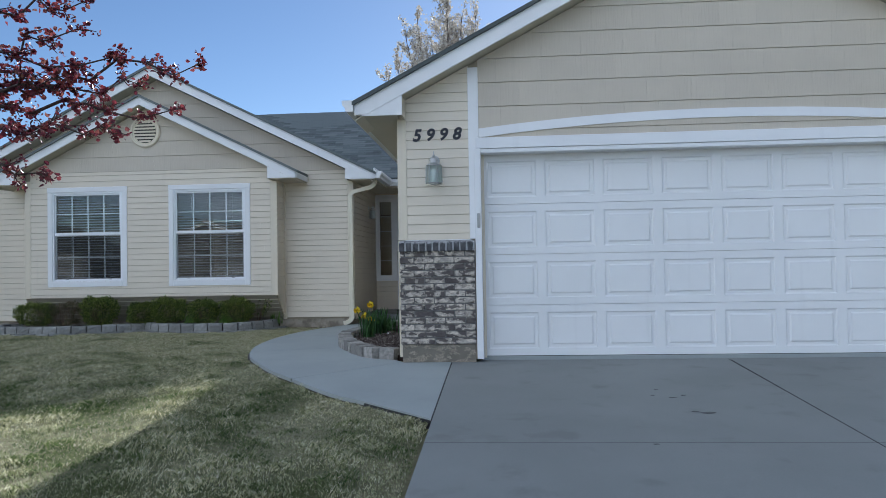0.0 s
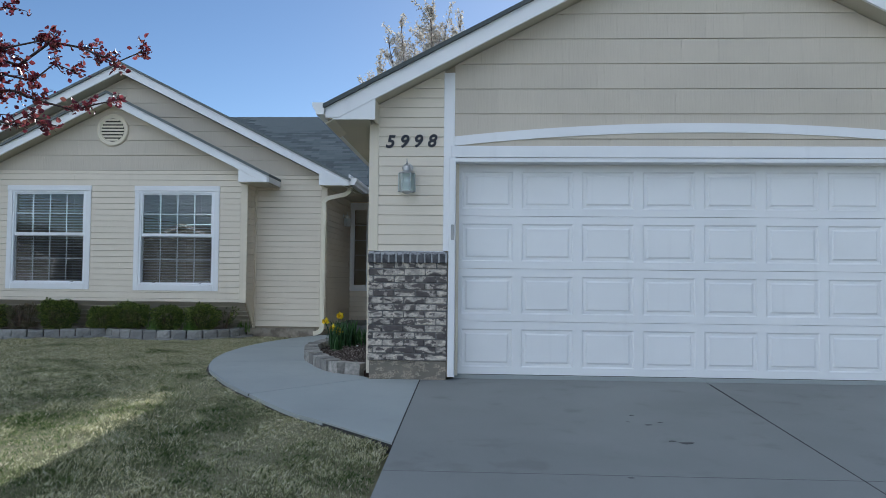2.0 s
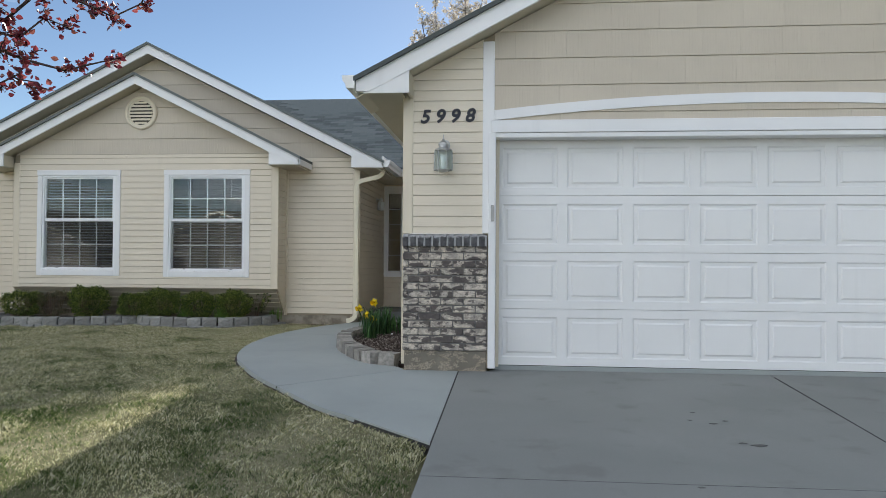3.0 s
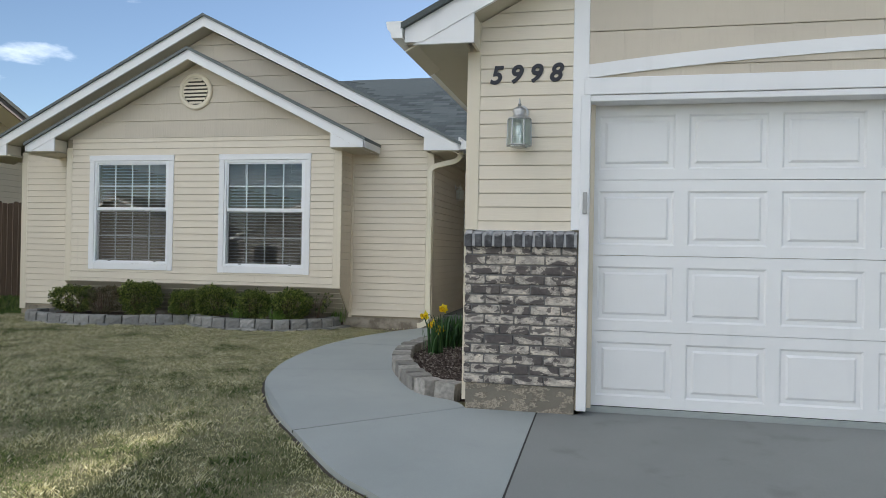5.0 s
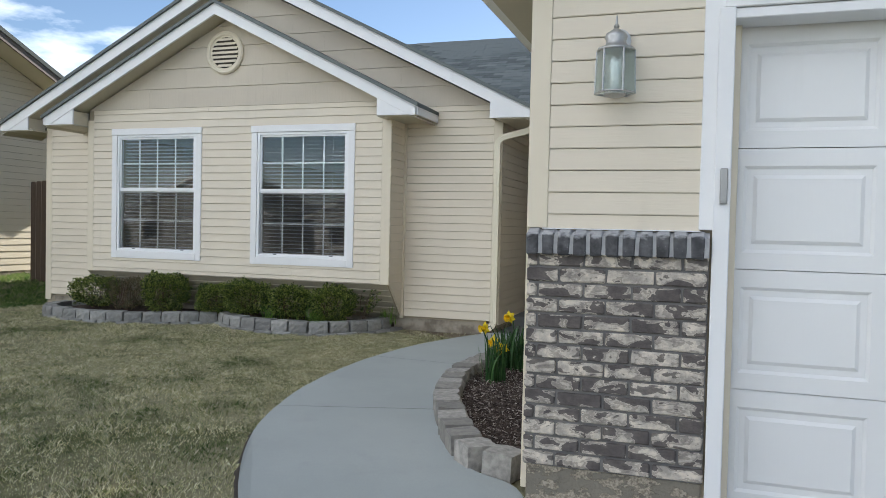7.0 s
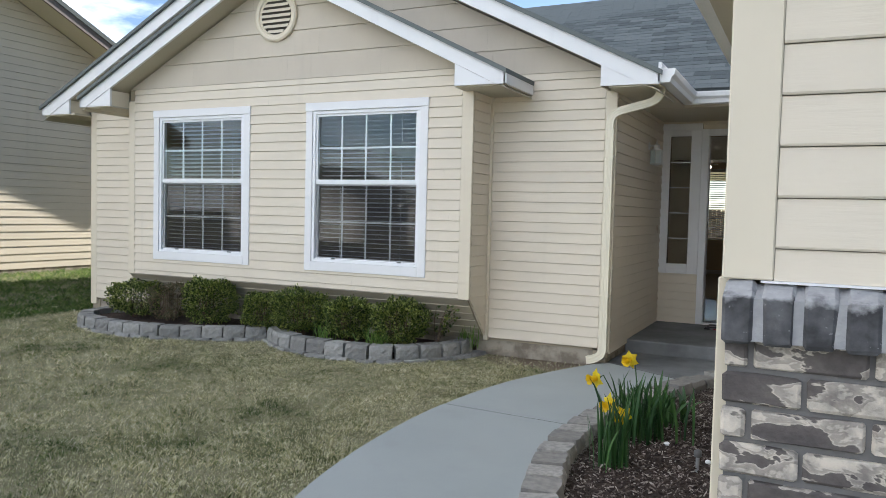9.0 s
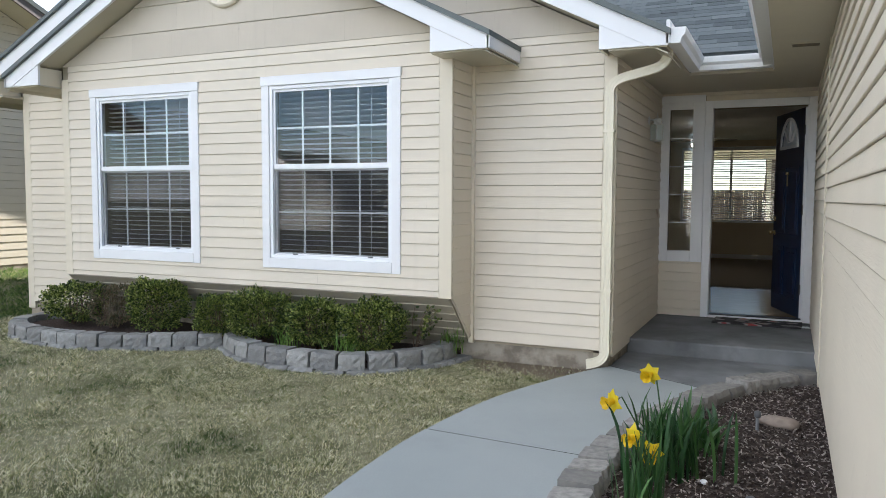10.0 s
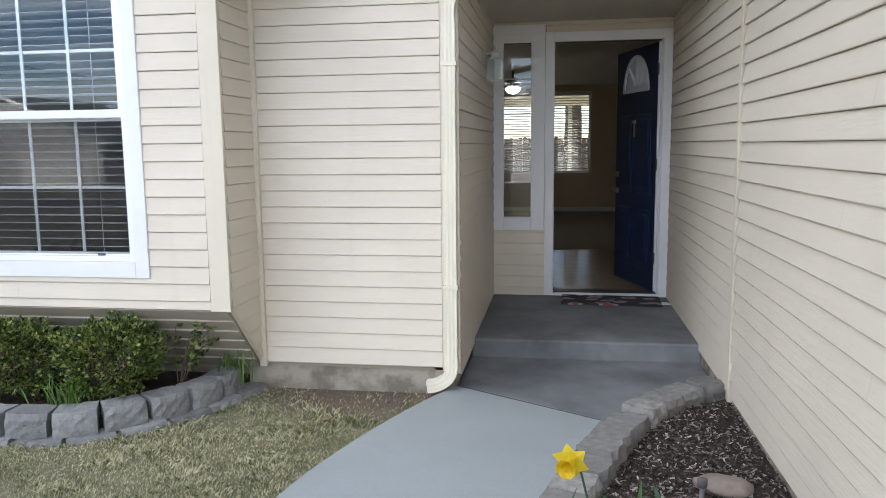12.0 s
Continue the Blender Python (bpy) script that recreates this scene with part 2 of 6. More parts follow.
def tube(bm, pts, radii, sides=8, cap=True):
    rings, up = [], Vector((0, 0, 1))
    pts = [Vector(p) for p in pts]
    for i, p in enumerate(pts):
        t = (pts[min(i + 1, len(pts) - 1)] - pts[max(i - 1, 0)]).normalized()
        ref = up if abs(t.z) < 0.95 else Vector((1, 0, 0))
        a = t.cross(ref).normalized()
        b = t.cross(a).normalized()
        r = radii[i] if isinstance(radii, (list, tuple)) else radii
        rings.append([bm.verts.new(p + r * (math.cos(k * math.tau / sides) * a + math.sin(k * math.tau / sides) * b)) for k in range(sides)])
    for q, s in zip(rings, rings[1:]):
        for k in range(sides):
            bm.faces.new((q[k], q[(k + 1) % sides], s[(k + 1) % sides], s[k]))
    if cap:
        bm.faces.new(rings[0])
        bm.faces.new(rings[-1][::-1])
    return bm


def lathe(bm, profile, at=(0, 0, 0), sides=16):
    """Turned shape about z from (radius, height) pairs."""
    rings = []
    for r, z in profile:
        rings.append([bm.verts.new((at[0] + r * math.cos(k * math.tau / sides), at[1] + r * math.sin(k * math.tau / sides), at[2] + z)) for k in range(sides)])
    for q, s in zip(rings, rings[1:]):
        for k in range(sides):
            bm.faces.new((q[k], q[(k + 1) % sides], s[(k + 1) % sides], s[k]))
    bm.faces.new(rings[0][::-1])
    bm.faces.new(rings[-1])
    return bm


def clip(poly, planes):
    """Keep the part of poly (u, v) where a*u + b*v <= c for each plane."""
    for a, b, c in planes:
        out = []
        for i, p in enumerate(poly):
            q = poly[(i + 1) % len(poly)]
            dp, dq = a * p[0] + b * p[1] - c, a * q[0] + b * q[1] - c
            if dp <= 0:
                out.append(p)
            if dp * dq < 0:
                s = dp / (dp - dq)
                out.append((p[0] + s * (q[0] - p[0]), p[1] + s * (q[1] - p[1])))
        poly = out
        if len(poly) < 3:
            return []
    return poly


def minus(rect, holes):
    """The rectangle (u0, u1, v0, v1) less the holes, as rectangles."""
    todo = [rect]
    for h in holes:
        nxt = []
        for u0, u1, v0, v1 in todo:
            if h[0] >= u1 or h[1] <= u0 or h[2] >= v1 or h[3] <= v0:
                nxt.append((u0, u1, v0, v1))
                continue
            if h[0] > u0:
                nxt.append((u0, h[0], v0, v1))
            if h[1] < u1:
                nxt.append((h[1], u1, v0, v1))
            a, b = max(u0, h[0]), min(u1, h[1])
            if h[2] > v0:
                nxt.append((a, b, v0, h[2]))
            if h[3] < v1:
                nxt.append((a, b, h[3], v1))
        todo = nxt
    return todo


def wall(name, place, u0, u1, v0, v1, thick, holes=(), planes=(), label=""):
    bm = bmesh.new()
    for r in minus((u0, u1, v0, v1), holes):
        poly = clip([(r[0], r[2]), (r[1], r[2]), (r[1], r[3]), (r[0], r[3])], planes)
        if len(poly) > 2:
            prism(bm, poly, place, -thick, 0)
    return structure(name, bm, M_SHEATH, label or "house wall clad in cream lap siding", "wall")


def siding(parent, place, u0, u1, v0, v1, expo, material, holes=(), planes=(), length=3.66, seed=1, lip=0.010, name="siding_board", gap=0.001, first=None, reveal=0.0024):
    """Lapped boards, each an object: the lower edge stands proud of the course beneath."""
    rng = random.Random(seed)
    v, k = (first if first is not None else v0), 0
    while v < v1 - 0.004:
        cuts, u = [], u0 + rng.uniform(0.3, 1.0) * length
        while u < u1 - 0.08:
            cuts.append(u)
            u += length * rng.uniform(0.75, 1.2)
        edges = [u0, *cuts, u1]
        for a, b in zip(edges, edges[1:]):
            for r in minus((a, b - gap, max(v, v0), min(v + expo - reveal, v1)), holes):
                if r[1] - r[0] < 0.006 or r[3] - r[2] < 0.006:
                    continue
                poly = clip([(r[0], r[2]), (r[1], r[2]), (r[1], r[3]), (r[0], r[3])], planes)
                if len(poly) < 3:
                    continue
                bm = bmesh.new()
                depth = lambda z: 0.016 + lip * (1 - (z - v) / expo)
                ease = v + 0.0045
                # the face, the eased lower edge, then the returns to the wall
                for strip, drop in ((clip(poly, [(0, -1, -ease)]), 0.0), (clip(poly, [(0, 1, ease)]), 0.003)):
                    if len(strip) > 2:
                        bm.faces.new([bm.verts.new(place(p, q, depth(q) - (drop if q < ease - 0.001 else 0))) for p, q in strip])
                fr = [bm.verts.new(place(p, q, depth(q) - (0.003 if q < ease - 0.001 else 0))) for p, q in poly]
                bk = [bm.verts.new(place(p, q, 0.001)) for p, q in poly]
                for i in range(len(poly)):
                    j = (i + 1) % len(poly)
                    bm.faces.new((fr[i], bk[i], bk[j], fr[j]))
                part(name, bm, material, parent)
        v += expo
        k += 1


# ---- plan, in metres ----
GX0, GX1, GXC = -0.03, 6.53, 3.25           # garage side walls and middle
WX0, WX1, WXC = -8.60, -1.60, -5.17         # front wing
WY, BAY_Y, BAY_X0, BAY_X1 = 5.45, 5.0, -7.40, -2.855
PORCH_Y, BACK_Y = 7.82, 16.6
SOFFIT_Z = 2.52
PITCH, GPITCH = 0.5, 0.518


def ground_z(x, y):
    """The ground falls gently away from the house towards the street."""
    return -0.03 + 0.05 * max(min(y, 0.0), -18.0)


def lawn_z(x, y):
    return ground_z(x, y) - 0.035 - 0.01 * min(1, max(0, (y - 2) / 2.5))

# ---- walls ----
def roof_lines(xc, apex, pitch):
    """Half-planes under a gable: z <= apex - pitch * |x - xc|."""
    return [(pitch, 1, apex + pitch * xc), (-pitch, 1, apex - pitch * xc)]


W1, W2 = (-6.985, -5.52, 0.716, 2.474), (-4.775, -3.308, 0.708, 2.472)   # window trim, outside
INSET = 0.10


def shrink(r, k):
    return (r[0] + k, r[1] - k, r[2] + k, r[3] - k)


WING = roof_lines(WXC, 4.45, PITCH)
BAYR = roof_lines(WXC, 3.84, PITCH)
# wing front wall behind the bay, open where the bay joins it
w = wall("wall_wing_front", on_front(WY), WX0, WX1, 0.08, 4.6, 0.14, holes=[(BAY_X0 + 0.1, BAY_X1 - 0.1, 0.6, 2.5)], planes=WING)
siding(w, on_front(WY), WX0 + 0.09, BAY_X0, 0.105, 2.719, 0.098, M_SIDING, seed=2)
siding(w, on_front(WY), BAY_X1, WX1 - 0.09, 0.105, 2.719, 0.098, M_SIDING, seed=3)
siding(w, on_front(WY), WX0 + 0.09, WX1 - 0.09, 2.72, 4.6, 0.254, M_SHAKE, planes=WING, length=1.2, seed=4, name="shake_panel")
part("corner_board", one_box(WX1 - 0.09, WX1 + 0.02, WY - 0.022, WY, 0.08, 2.6, 0.003), M_TRIM_CREAM, w)
part("corner_board", one_box(WX0 - 0.02, WX0 + 0.09, WY - 0.022, WY, 0.02, 2.6, 0.003), M_TRIM_CREAM, w)
part("corner_board", one_box(BAY_X1, BAY_X1 + 0.045, WY - 0.05, WY - 0.002, 0.08, 2.52, 0.003), M_TRIM_CREAM, w)
# bay
b = wall("wall_bay_front", on_front(BAY_Y), BAY_X0, BAY_X1, 0.53, 4.0, 0.12, holes=[shrink(W1, INSET), shrink(W2, INSET)], planes=BAYR)
siding(b, on_front(BAY_Y), BAY_X0 + 0.1, BAY_X1 - 0.1, 0.53, 2.732, 0.0997, M_SIDING, holes=[shrink(W1, 0.02), shrink(W2, 0.02)], seed=5, first=0.478)
siding(b, on_front(BAY_Y), BAY_X0, BAY_X1, 2.733, 4.0, 0.258, M_SHAKE, planes=BAYR, length=1.2, seed=6, name="shake_panel")
part("corner_board", one_box(BAY_X0 - 0.002, BAY_X0 + 0.1, BAY_Y - 0.024, BAY_Y, 0.52, 2.6, 0.003), M_TRIM_CREAM, b)
part("corner_board", one_box(BAY_X1 - 0.1, BAY_X1 + 0.02, BAY_Y - 0.024, BAY_Y, 0.52, 2.6, 0.003), M_TRIM_CREAM, b)
# the bay's cheeks and its sloping underside
for nm, place, x in (("wall_bay_right", on_right(BAY_X1), BAY_X1), ("wall_bay_left", on_left(BAY_X0), BAY_X0)):
    s = wall(nm, place, BAY_Y, WY, 0.04, 2.6, 0.1, planes=[(-0.46, -0.45, -(0.46 * 5.0 + 0.45 * 0.53))])
    siding(s, place, BAY_Y, WY - 0.05, 0.04, 2.52, 0.1, M_SIDING, planes=[(-0.46, -0.45, -(0.46 * 5.0 + 0.45 * 0.53))], seed=7)
bm = bmesh.new()
prism(bm, [(5.0, 0.53), (5.45, 0.07), (5.45, 0.12), (5.02, 0.56)], lambda u, v, d: (BAY_X0 + d, u, v), 0.01, BAY_X1 - BAY_X0 - 0.01)
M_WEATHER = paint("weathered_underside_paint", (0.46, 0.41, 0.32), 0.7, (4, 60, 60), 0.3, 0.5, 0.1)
und = structure("bay_underside", bm, M_SHEATH, "boarded cream underside sloping back below the bay", "wall")
L = math.hypot(0.45, 0.46)
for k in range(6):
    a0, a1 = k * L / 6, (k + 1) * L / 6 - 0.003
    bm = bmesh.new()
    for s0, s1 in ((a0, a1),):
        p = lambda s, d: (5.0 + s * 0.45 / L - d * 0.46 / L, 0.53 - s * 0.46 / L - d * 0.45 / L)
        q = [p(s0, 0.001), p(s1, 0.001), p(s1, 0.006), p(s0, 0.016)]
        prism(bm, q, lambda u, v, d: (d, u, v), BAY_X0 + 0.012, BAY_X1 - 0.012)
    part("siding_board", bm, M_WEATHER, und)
# entry passage
e = wall("wall_entry_left", on_right(WX1), WY, PORCH_Y, 0.02, 2.62, 0.14)
siding(e, on_right(WX1), WY + 0.005, PORCH_Y - 0.01, 0.06, SOFFIT_Z, 0.1, M_SIDING, seed=8)
d = wall("wall_entry_back", on_front(PORCH_Y), WX1, GX0 + 0.001, 0.02, 2.62, 0.14, holes=[(-1.06, -0.12, 0.0, 2.335), (-1.50, -1.24, 0.80, 2.34)])
siding(d, on_front(PORCH_Y), WX1 + 0.02, GX0 - 0.02, 0.07, SOFFIT_Z, 0.1, M_SIDING, holes=[(-1.12, -0.06, 0.0, 2.40), (-1.58, -1.12, 0.70, 2.47)], seed=9)
# the wall goes on to the right inside, behind the garage
# garage
g = wall("wall_garage_side", on_left(GX0), 0.0, PORCH_Y, 0.0, 2.62, 0.14)
siding(g, on_left(GX0), 0.10, 5.215, 0.06, SOFFIT_Z, 0.1, M_SIDING, seed=10, first=-0.05, lip=0.014)
siding(g, on_left(GX0), 5.285, PORCH_Y - 0.02, 0.06, SOFFIT_Z, 0.1, M_SIDING, seed=11, first=-0.04, lip=0.014)
part("batten", one_box(GX0 - 0.034, GX0, 5.228, 5.285, 0.02, SOFFIT_Z, 0.003), M_TRIM_CREAM, g)
part("corner_board", one_box(GX0 - 0.022, GX0, 0.0, 0.10, 1.237, SOFFIT_Z, 0.003), M_TRIM_CREAM, g)
GAR = roof_lines(GXC, 2.70 + GPITCH * (GXC - 0.033), GPITCH)
f = wall("wall_garage_front", on_front(0.0), GX0, GX1, 0.0, 4.5, 0.14, holes=[(0.80, 5.70, -0.1, 2.165)], planes=GAR)
siding(f, on_front(0.0), 0.043, 0.70, 1.237, 3.2, 0.0978, M_SIDING, planes=GAR, seed=12, first=1.2022, lip=0.008, reveal=0.002)
siding(f, on_front(0.0), 0.80, GX1, 2.2, 4.5, 0.25, M_SHAKE, planes=GAR, length=0.42, seed=14, name="shake_panel", first=2.108)
part("corner_board", one_box(GX0 - 0.022, 0.042, -0.024, 0.0, 1.237, 2.72, 0.003), M_TRIM_CREAM, f)
part("trim_board", one_box(0.692, 0.80, -0.03, 0.0, 1.240, 3.02, 0.003), M_WHITE, f)
part("trim_board", one_box(0.748, 0.815, -0.045, 0.13, 0.0, 2.17, 0.004), M_WHITE, f)
part("trim_board", one_box(5.69, 5.74, -0.045, 0.13, 0.0, 2.17, 0.004), M_WHITE, f)
part("door_stop", one_box(0.815, 0.845, 0.09, 0.125, 0.0, 2.14, 0.003), M_TRIM_CREAM, f)
part("header_board", one_box(0.77, 5.73, -0.042, 0.0, 2.17, 2.285, 0.004), M_WHITE, f)
part("header_board", one_box(0.77, 5.73, -0.03, 0.14, 2.125, 2.168, 0.004), M_WHITE, f)
bm = bmesh.new()
pts = []
for k in range(25):
    s = k / 24
    pts.append((0.80 + 4.9 * s, 2.287 + 0.135 * (1 - (2 * s - 1) ** 2)))
top = [(u, v + 0.092) for u, v in pts]
prism(bm, pts + top[::-1], on_front(0.0), 0.0, 0.036)
part("arched_trim", bm, M_WHITE, f, "white arched trim board over the garage door")
# side and rear closures
wall("wall_garage_right", on_right(GX1), 0.0, BACK_Y, -0.1, 2.62, 0.14)
wall("wall_wing_left", on_left(WX0), WY, BACK_Y, -0.1, 2.62, 0.14)
wall("wall_house_back", on_front(BACK_Y + 0.14), WX0, GX1, -0.1, 2.62, 0.14, holes=[(-2.45, -0.38, 0.88, 2.5)])
# footings
structure("foundation", box(box(box(bmesh.new(), WX0 + 0.02, WX1 - 0.02, WY + 0.01, WY + 0.2, -0.3, 0.082), WX1 - 0.2, WX1 - 0.01, WY + 0.03, 6.5, -0.3, 0.06), WX0 + 0.02, WX0 + 0.2, WY + 0.05, 12, -0.3, 0.082), M_FOUND, "stained concrete footing below the siding", "foundation")
structure("foundation", one_box(GX0 - 0.008, 0.2, 0.3, 6.405, -0.3, 0.055), M_FOUND, "stained concrete footing below the siding", "foundation")


# ---- roofs ----


def gable_roof(name, xc, half, apex_top, pitch, y0, y1, y1_apex, thick=0.16, label="grey asphalt shingle roof with white fascia"):
    """Two sloping slabs; apex_top is the fascia's top line."""
    bm = bmesh.new()
    for s in (-1, 1):
        pts = [(xc, apex_top + 0.055), (xc + s * (half + 0.02), apex_top + 0.055 - pitch * (half + 0.02)), (xc + s * (half + 0.02), apex_top + 0.012 - pitch * (half + 0.02)), (xc, apex_top + 0.012)]
        a = [bm.verts.new((u, y0 - 0.035, v)) for u, v in pts]
        c = [bm.verts.new((u, (y1_apex if i in (0, 3) else y1), v)) for i, (u, v) in enumerate(pts)]
        bm.faces.new(a)
        bm.faces.new(c[::-1])
        for i in range(4):
            j = (i + 1) % 4
            bm.faces.new((a[i], c[i], c[j], a[j]))
    roof = structure(name, bm, M_SHINGLE, label, "roof")
    for s in (-1, 1):
        bm = bmesh.new()
        end = xc + s * half
        e_top = apex_top - pitch * half
        pts = [(xc, apex_top + 0.012), (end, e_top + 0.012), (end, e_top + 0.012 - thick), (xc, apex_top + 0.012 - thick)]
        prism(bm, clip(pts, [(0, -1, -(SOFFIT_Z - 0.004))]), lambda u, v, d: (u, y0 + d, v), 0.0, 0.03)
        part("fascia", bm, M_WHITE, roof, "white painted rake board")
        # sloping soffit of the rake
        bm = bmesh.new()
        pts = [(xc, apex_top - thick + 0.03), (end, e_top - thick + 0.03), (end, e_top - thick + 0.018), (xc, apex_top - thick + 0.018)]
        prism(bm, pts, lambda u, v, d: (u, y0 + d, v), 0.03, 0.75)
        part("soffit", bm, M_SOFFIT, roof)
    return roof


def eave_return(roof, x_in, x_out, y0, y1, z0, pitch, e_top):
    """The boxed end of an eave, with its sloping top edge."""
    bm = bmesh.new()
    s = 1 if x_out > x_in else -1
    w_ = abs(x_out - x_in)
    pts = clip([(x_in, z0), (x_out, z0), (x_out, e_top - 0.13), (x_in, e_top - 0.13 + pitch * w_)], [(0, -1, -z0)])
    prism(bm, pts, lambda u, v, d: (u, y0 + d, v), 0.006, 0.03)
    part("eave_return", bm, M_WHITE, roof, "white boxed eave end")
    part("eave_return", one_box(min(x_in, x_in + s * 0.02), max(x_in, x_in + s * 0.02), y0 + 0.03, y1, z0, e_top - 0.15 + pitch * w_), M_TRIM_CREAM, roof)


wing_apex = 4.595
wing = gable_roof("roof_wing", WXC, 4.02, wing_apex, PITCH, 5.13, 8.2, 10.5, 0.15)
bay_apex = 3.976
bay = gable_roof("roof_bay", WXC, 2.75, bay_apex, PITCH, 4.71, 5.46, 6.2, 0.14)
gar_apex = 2.70 + 0.15 + GPITCH * (GXC - 0.033)
GHALF = GXC + 0.45
garage = gable_roof("roof_garage", GXC, GHALF, gar_apex, GPITCH, -0.28, 6.6, 10.1)
we, be, ge = wing_apex - PITCH * 4.02, bay_apex - PITCH * 2.75, gar_apex - GPITCH * GHALF
for s in (-1, 1):
    eave_return(wing, WXC + s * 3.50, WXC + s * 4.02, 5.13, WY, SOFFIT_Z, PITCH, we)
    eave_return(bay, WXC + s * 2.25, WXC + s * 2.75, 4.71, BAY_Y, SOFFIT_Z, PITCH, be)
    part("fascia", one_box(WXC + s * 2.75 - 0.014, WXC + s * 2.75 + 0.014, 4.71, WY - 0.02, SOFFIT_Z - 0.004, be + 0.01), M_WHITE, bay)
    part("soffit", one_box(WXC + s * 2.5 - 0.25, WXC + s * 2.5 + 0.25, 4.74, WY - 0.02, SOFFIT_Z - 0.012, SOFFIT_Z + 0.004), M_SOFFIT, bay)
eave_return(garage, 0.035, -0.45, -0.28, 0.0, SOFFIT_Z - 0.02, GPITCH, ge)
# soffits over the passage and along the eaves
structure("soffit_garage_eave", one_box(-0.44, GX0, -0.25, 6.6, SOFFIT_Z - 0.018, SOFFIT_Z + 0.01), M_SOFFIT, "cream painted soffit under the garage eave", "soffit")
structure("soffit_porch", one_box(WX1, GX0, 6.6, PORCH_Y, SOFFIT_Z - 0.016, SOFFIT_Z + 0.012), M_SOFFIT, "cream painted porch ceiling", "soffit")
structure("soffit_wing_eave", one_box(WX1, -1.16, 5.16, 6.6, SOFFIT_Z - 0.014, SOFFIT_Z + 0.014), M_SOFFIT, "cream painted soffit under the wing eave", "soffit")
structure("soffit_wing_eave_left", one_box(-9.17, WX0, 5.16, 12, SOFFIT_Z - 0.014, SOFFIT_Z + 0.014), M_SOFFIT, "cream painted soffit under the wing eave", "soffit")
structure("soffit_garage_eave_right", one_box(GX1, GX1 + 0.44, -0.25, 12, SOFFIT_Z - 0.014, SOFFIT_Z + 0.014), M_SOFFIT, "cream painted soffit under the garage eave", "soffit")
# main roof, ridge along x
RIDGE_Y, RIDGE_Z, EAVE_Y, EAVE_Z = 10.8, 4.89, 6.56, 2.69
MP = (RIDGE_Z - EAVE_Z) / (RIDGE_Y - EAVE_Y)
bm = bmesh.new()
prism(bm, [(EAVE_Y, EAVE_Z), (RIDGE_Y, RIDGE_Z), (17.1, EAVE_Z), (17.1, EAVE_Z - 0.03), (RIDGE_Y, RIDGE_Z - 0.03), (EAVE_Y, EAVE_Z - 0.03)], lambda u, v, d: (d, u, v), -9.1, 6.95)
main_roof = structure("roof_main", bm, M_SHINGLE, "grey-green asphalt shingle main roof", "roof")
part("fascia", one_box(-1.15, -0.46, EAVE_Y + 0.01, EAVE_Y + 0.035, 2.53, 2.68), M_WHITE, main_roof)
part("fascia", one_box(-1.165, -1.14, 5.13, EAVE_Y, 2.53, 2.70), M_WHITE, main_roof)
part("fascia", one_box(-0.455, -0.43, -0.25, EAVE_Y, 2.51, 2.68), M_WHITE, main_roof)


# ---- ground ----
n = Nodes("lawn_soil")
yy_ = n.add("ShaderNodeSeparateXYZ")
n.link(n.coords(), yy_.inputs[0])
lush = n.add("ShaderNodeMapRange", **{"From Min": 1.4, "From Max": -1.2, "To Min": -0.02, "To Max": 0.035})
n.link(yy_.outputs["Y"], lush.inputs["Value"])
sm = n.add("ShaderNodeMath")
n.link(n.noise(0.9, 5), sm.inputs[0])
n.link(lush.outputs["Result"], sm.inputs[1])
big = n.ramp(sm.outputs["Value"], [(0.44, 0.0), (0.62, 1.0)])
c1 = n.mix(n.noise(30, 5), (0.14, 0.132, 0.08), (0.33, 0.305, 0.19))
c2 = n.mix(n.noise(30, 5), (0.045, 0.055, 0.02), (0.12, 0.125, 0.05))
n.bump(n.noise(60, 5), 0.8, 0.02)
dst = n.add("ShaderNodeVectorMath")
dst.operation = "DISTANCE"
n.link(n.coords((1, 1.3, 0)), dst.inputs[0])
dst.inputs[1].default_value = (-2.2, 5.42 * 1.3, 0)
wob = n.add("ShaderNodeMath")
wob.operation = "MULTIPLY_ADD"
n.link(n.noise(5, 6), wob.inputs[0])
wob.inputs[1].default_value = 0.6
n.link(dst.outputs["Value"], wob.inputs[2])
worn = n.ramp(wob.outputs["Value"], [(0.72, 1.0), (0.98, 0.0)])
dirt_c = n.mix(n.noise(40, 6), (0.10, 0.08, 0.06), (0.24, 0.19, 0.14))
M_LAWN = n.done(n.mix(worn, n.mix(big, c1, c2), dirt_c), 0.95, spec=0.1)
xs = [-400, -120, -40, -20] + [-16 + i * 0.5 for i in range(34)] + [0.45, 1, 3, 7, 12, 20, 40, 120, 400]
ys = [-400, -120, -40, -20, -14] + [-12 + i * 0.5 for i in range(49)] + [14, 18, 30, 60, 150, 400]
verts = [(x, y, lawn_z(x, y) - (0.05 if 0.4 < x < 7.2 and y < 1 else 0)) for y in ys for x in xs]
nx = len(xs)
faces = [(j * nx + i, j * nx + i + 1, (j + 1) * nx + i + 1, (j + 1) * nx + i) for j in range(len(ys) - 1) for i in range(nx - 1)]
me = bpy.data.meshes.new("ground")
me.from_pydata(verts, [], faces)
me.materials.append(M_LAWN)
tagged(new("ground", me), "dormant tan and green spring lawn", "ground", kind="structure")
M_JOINT = plain("joint_filler", (0.035, 0.034, 0.032), 0.95)


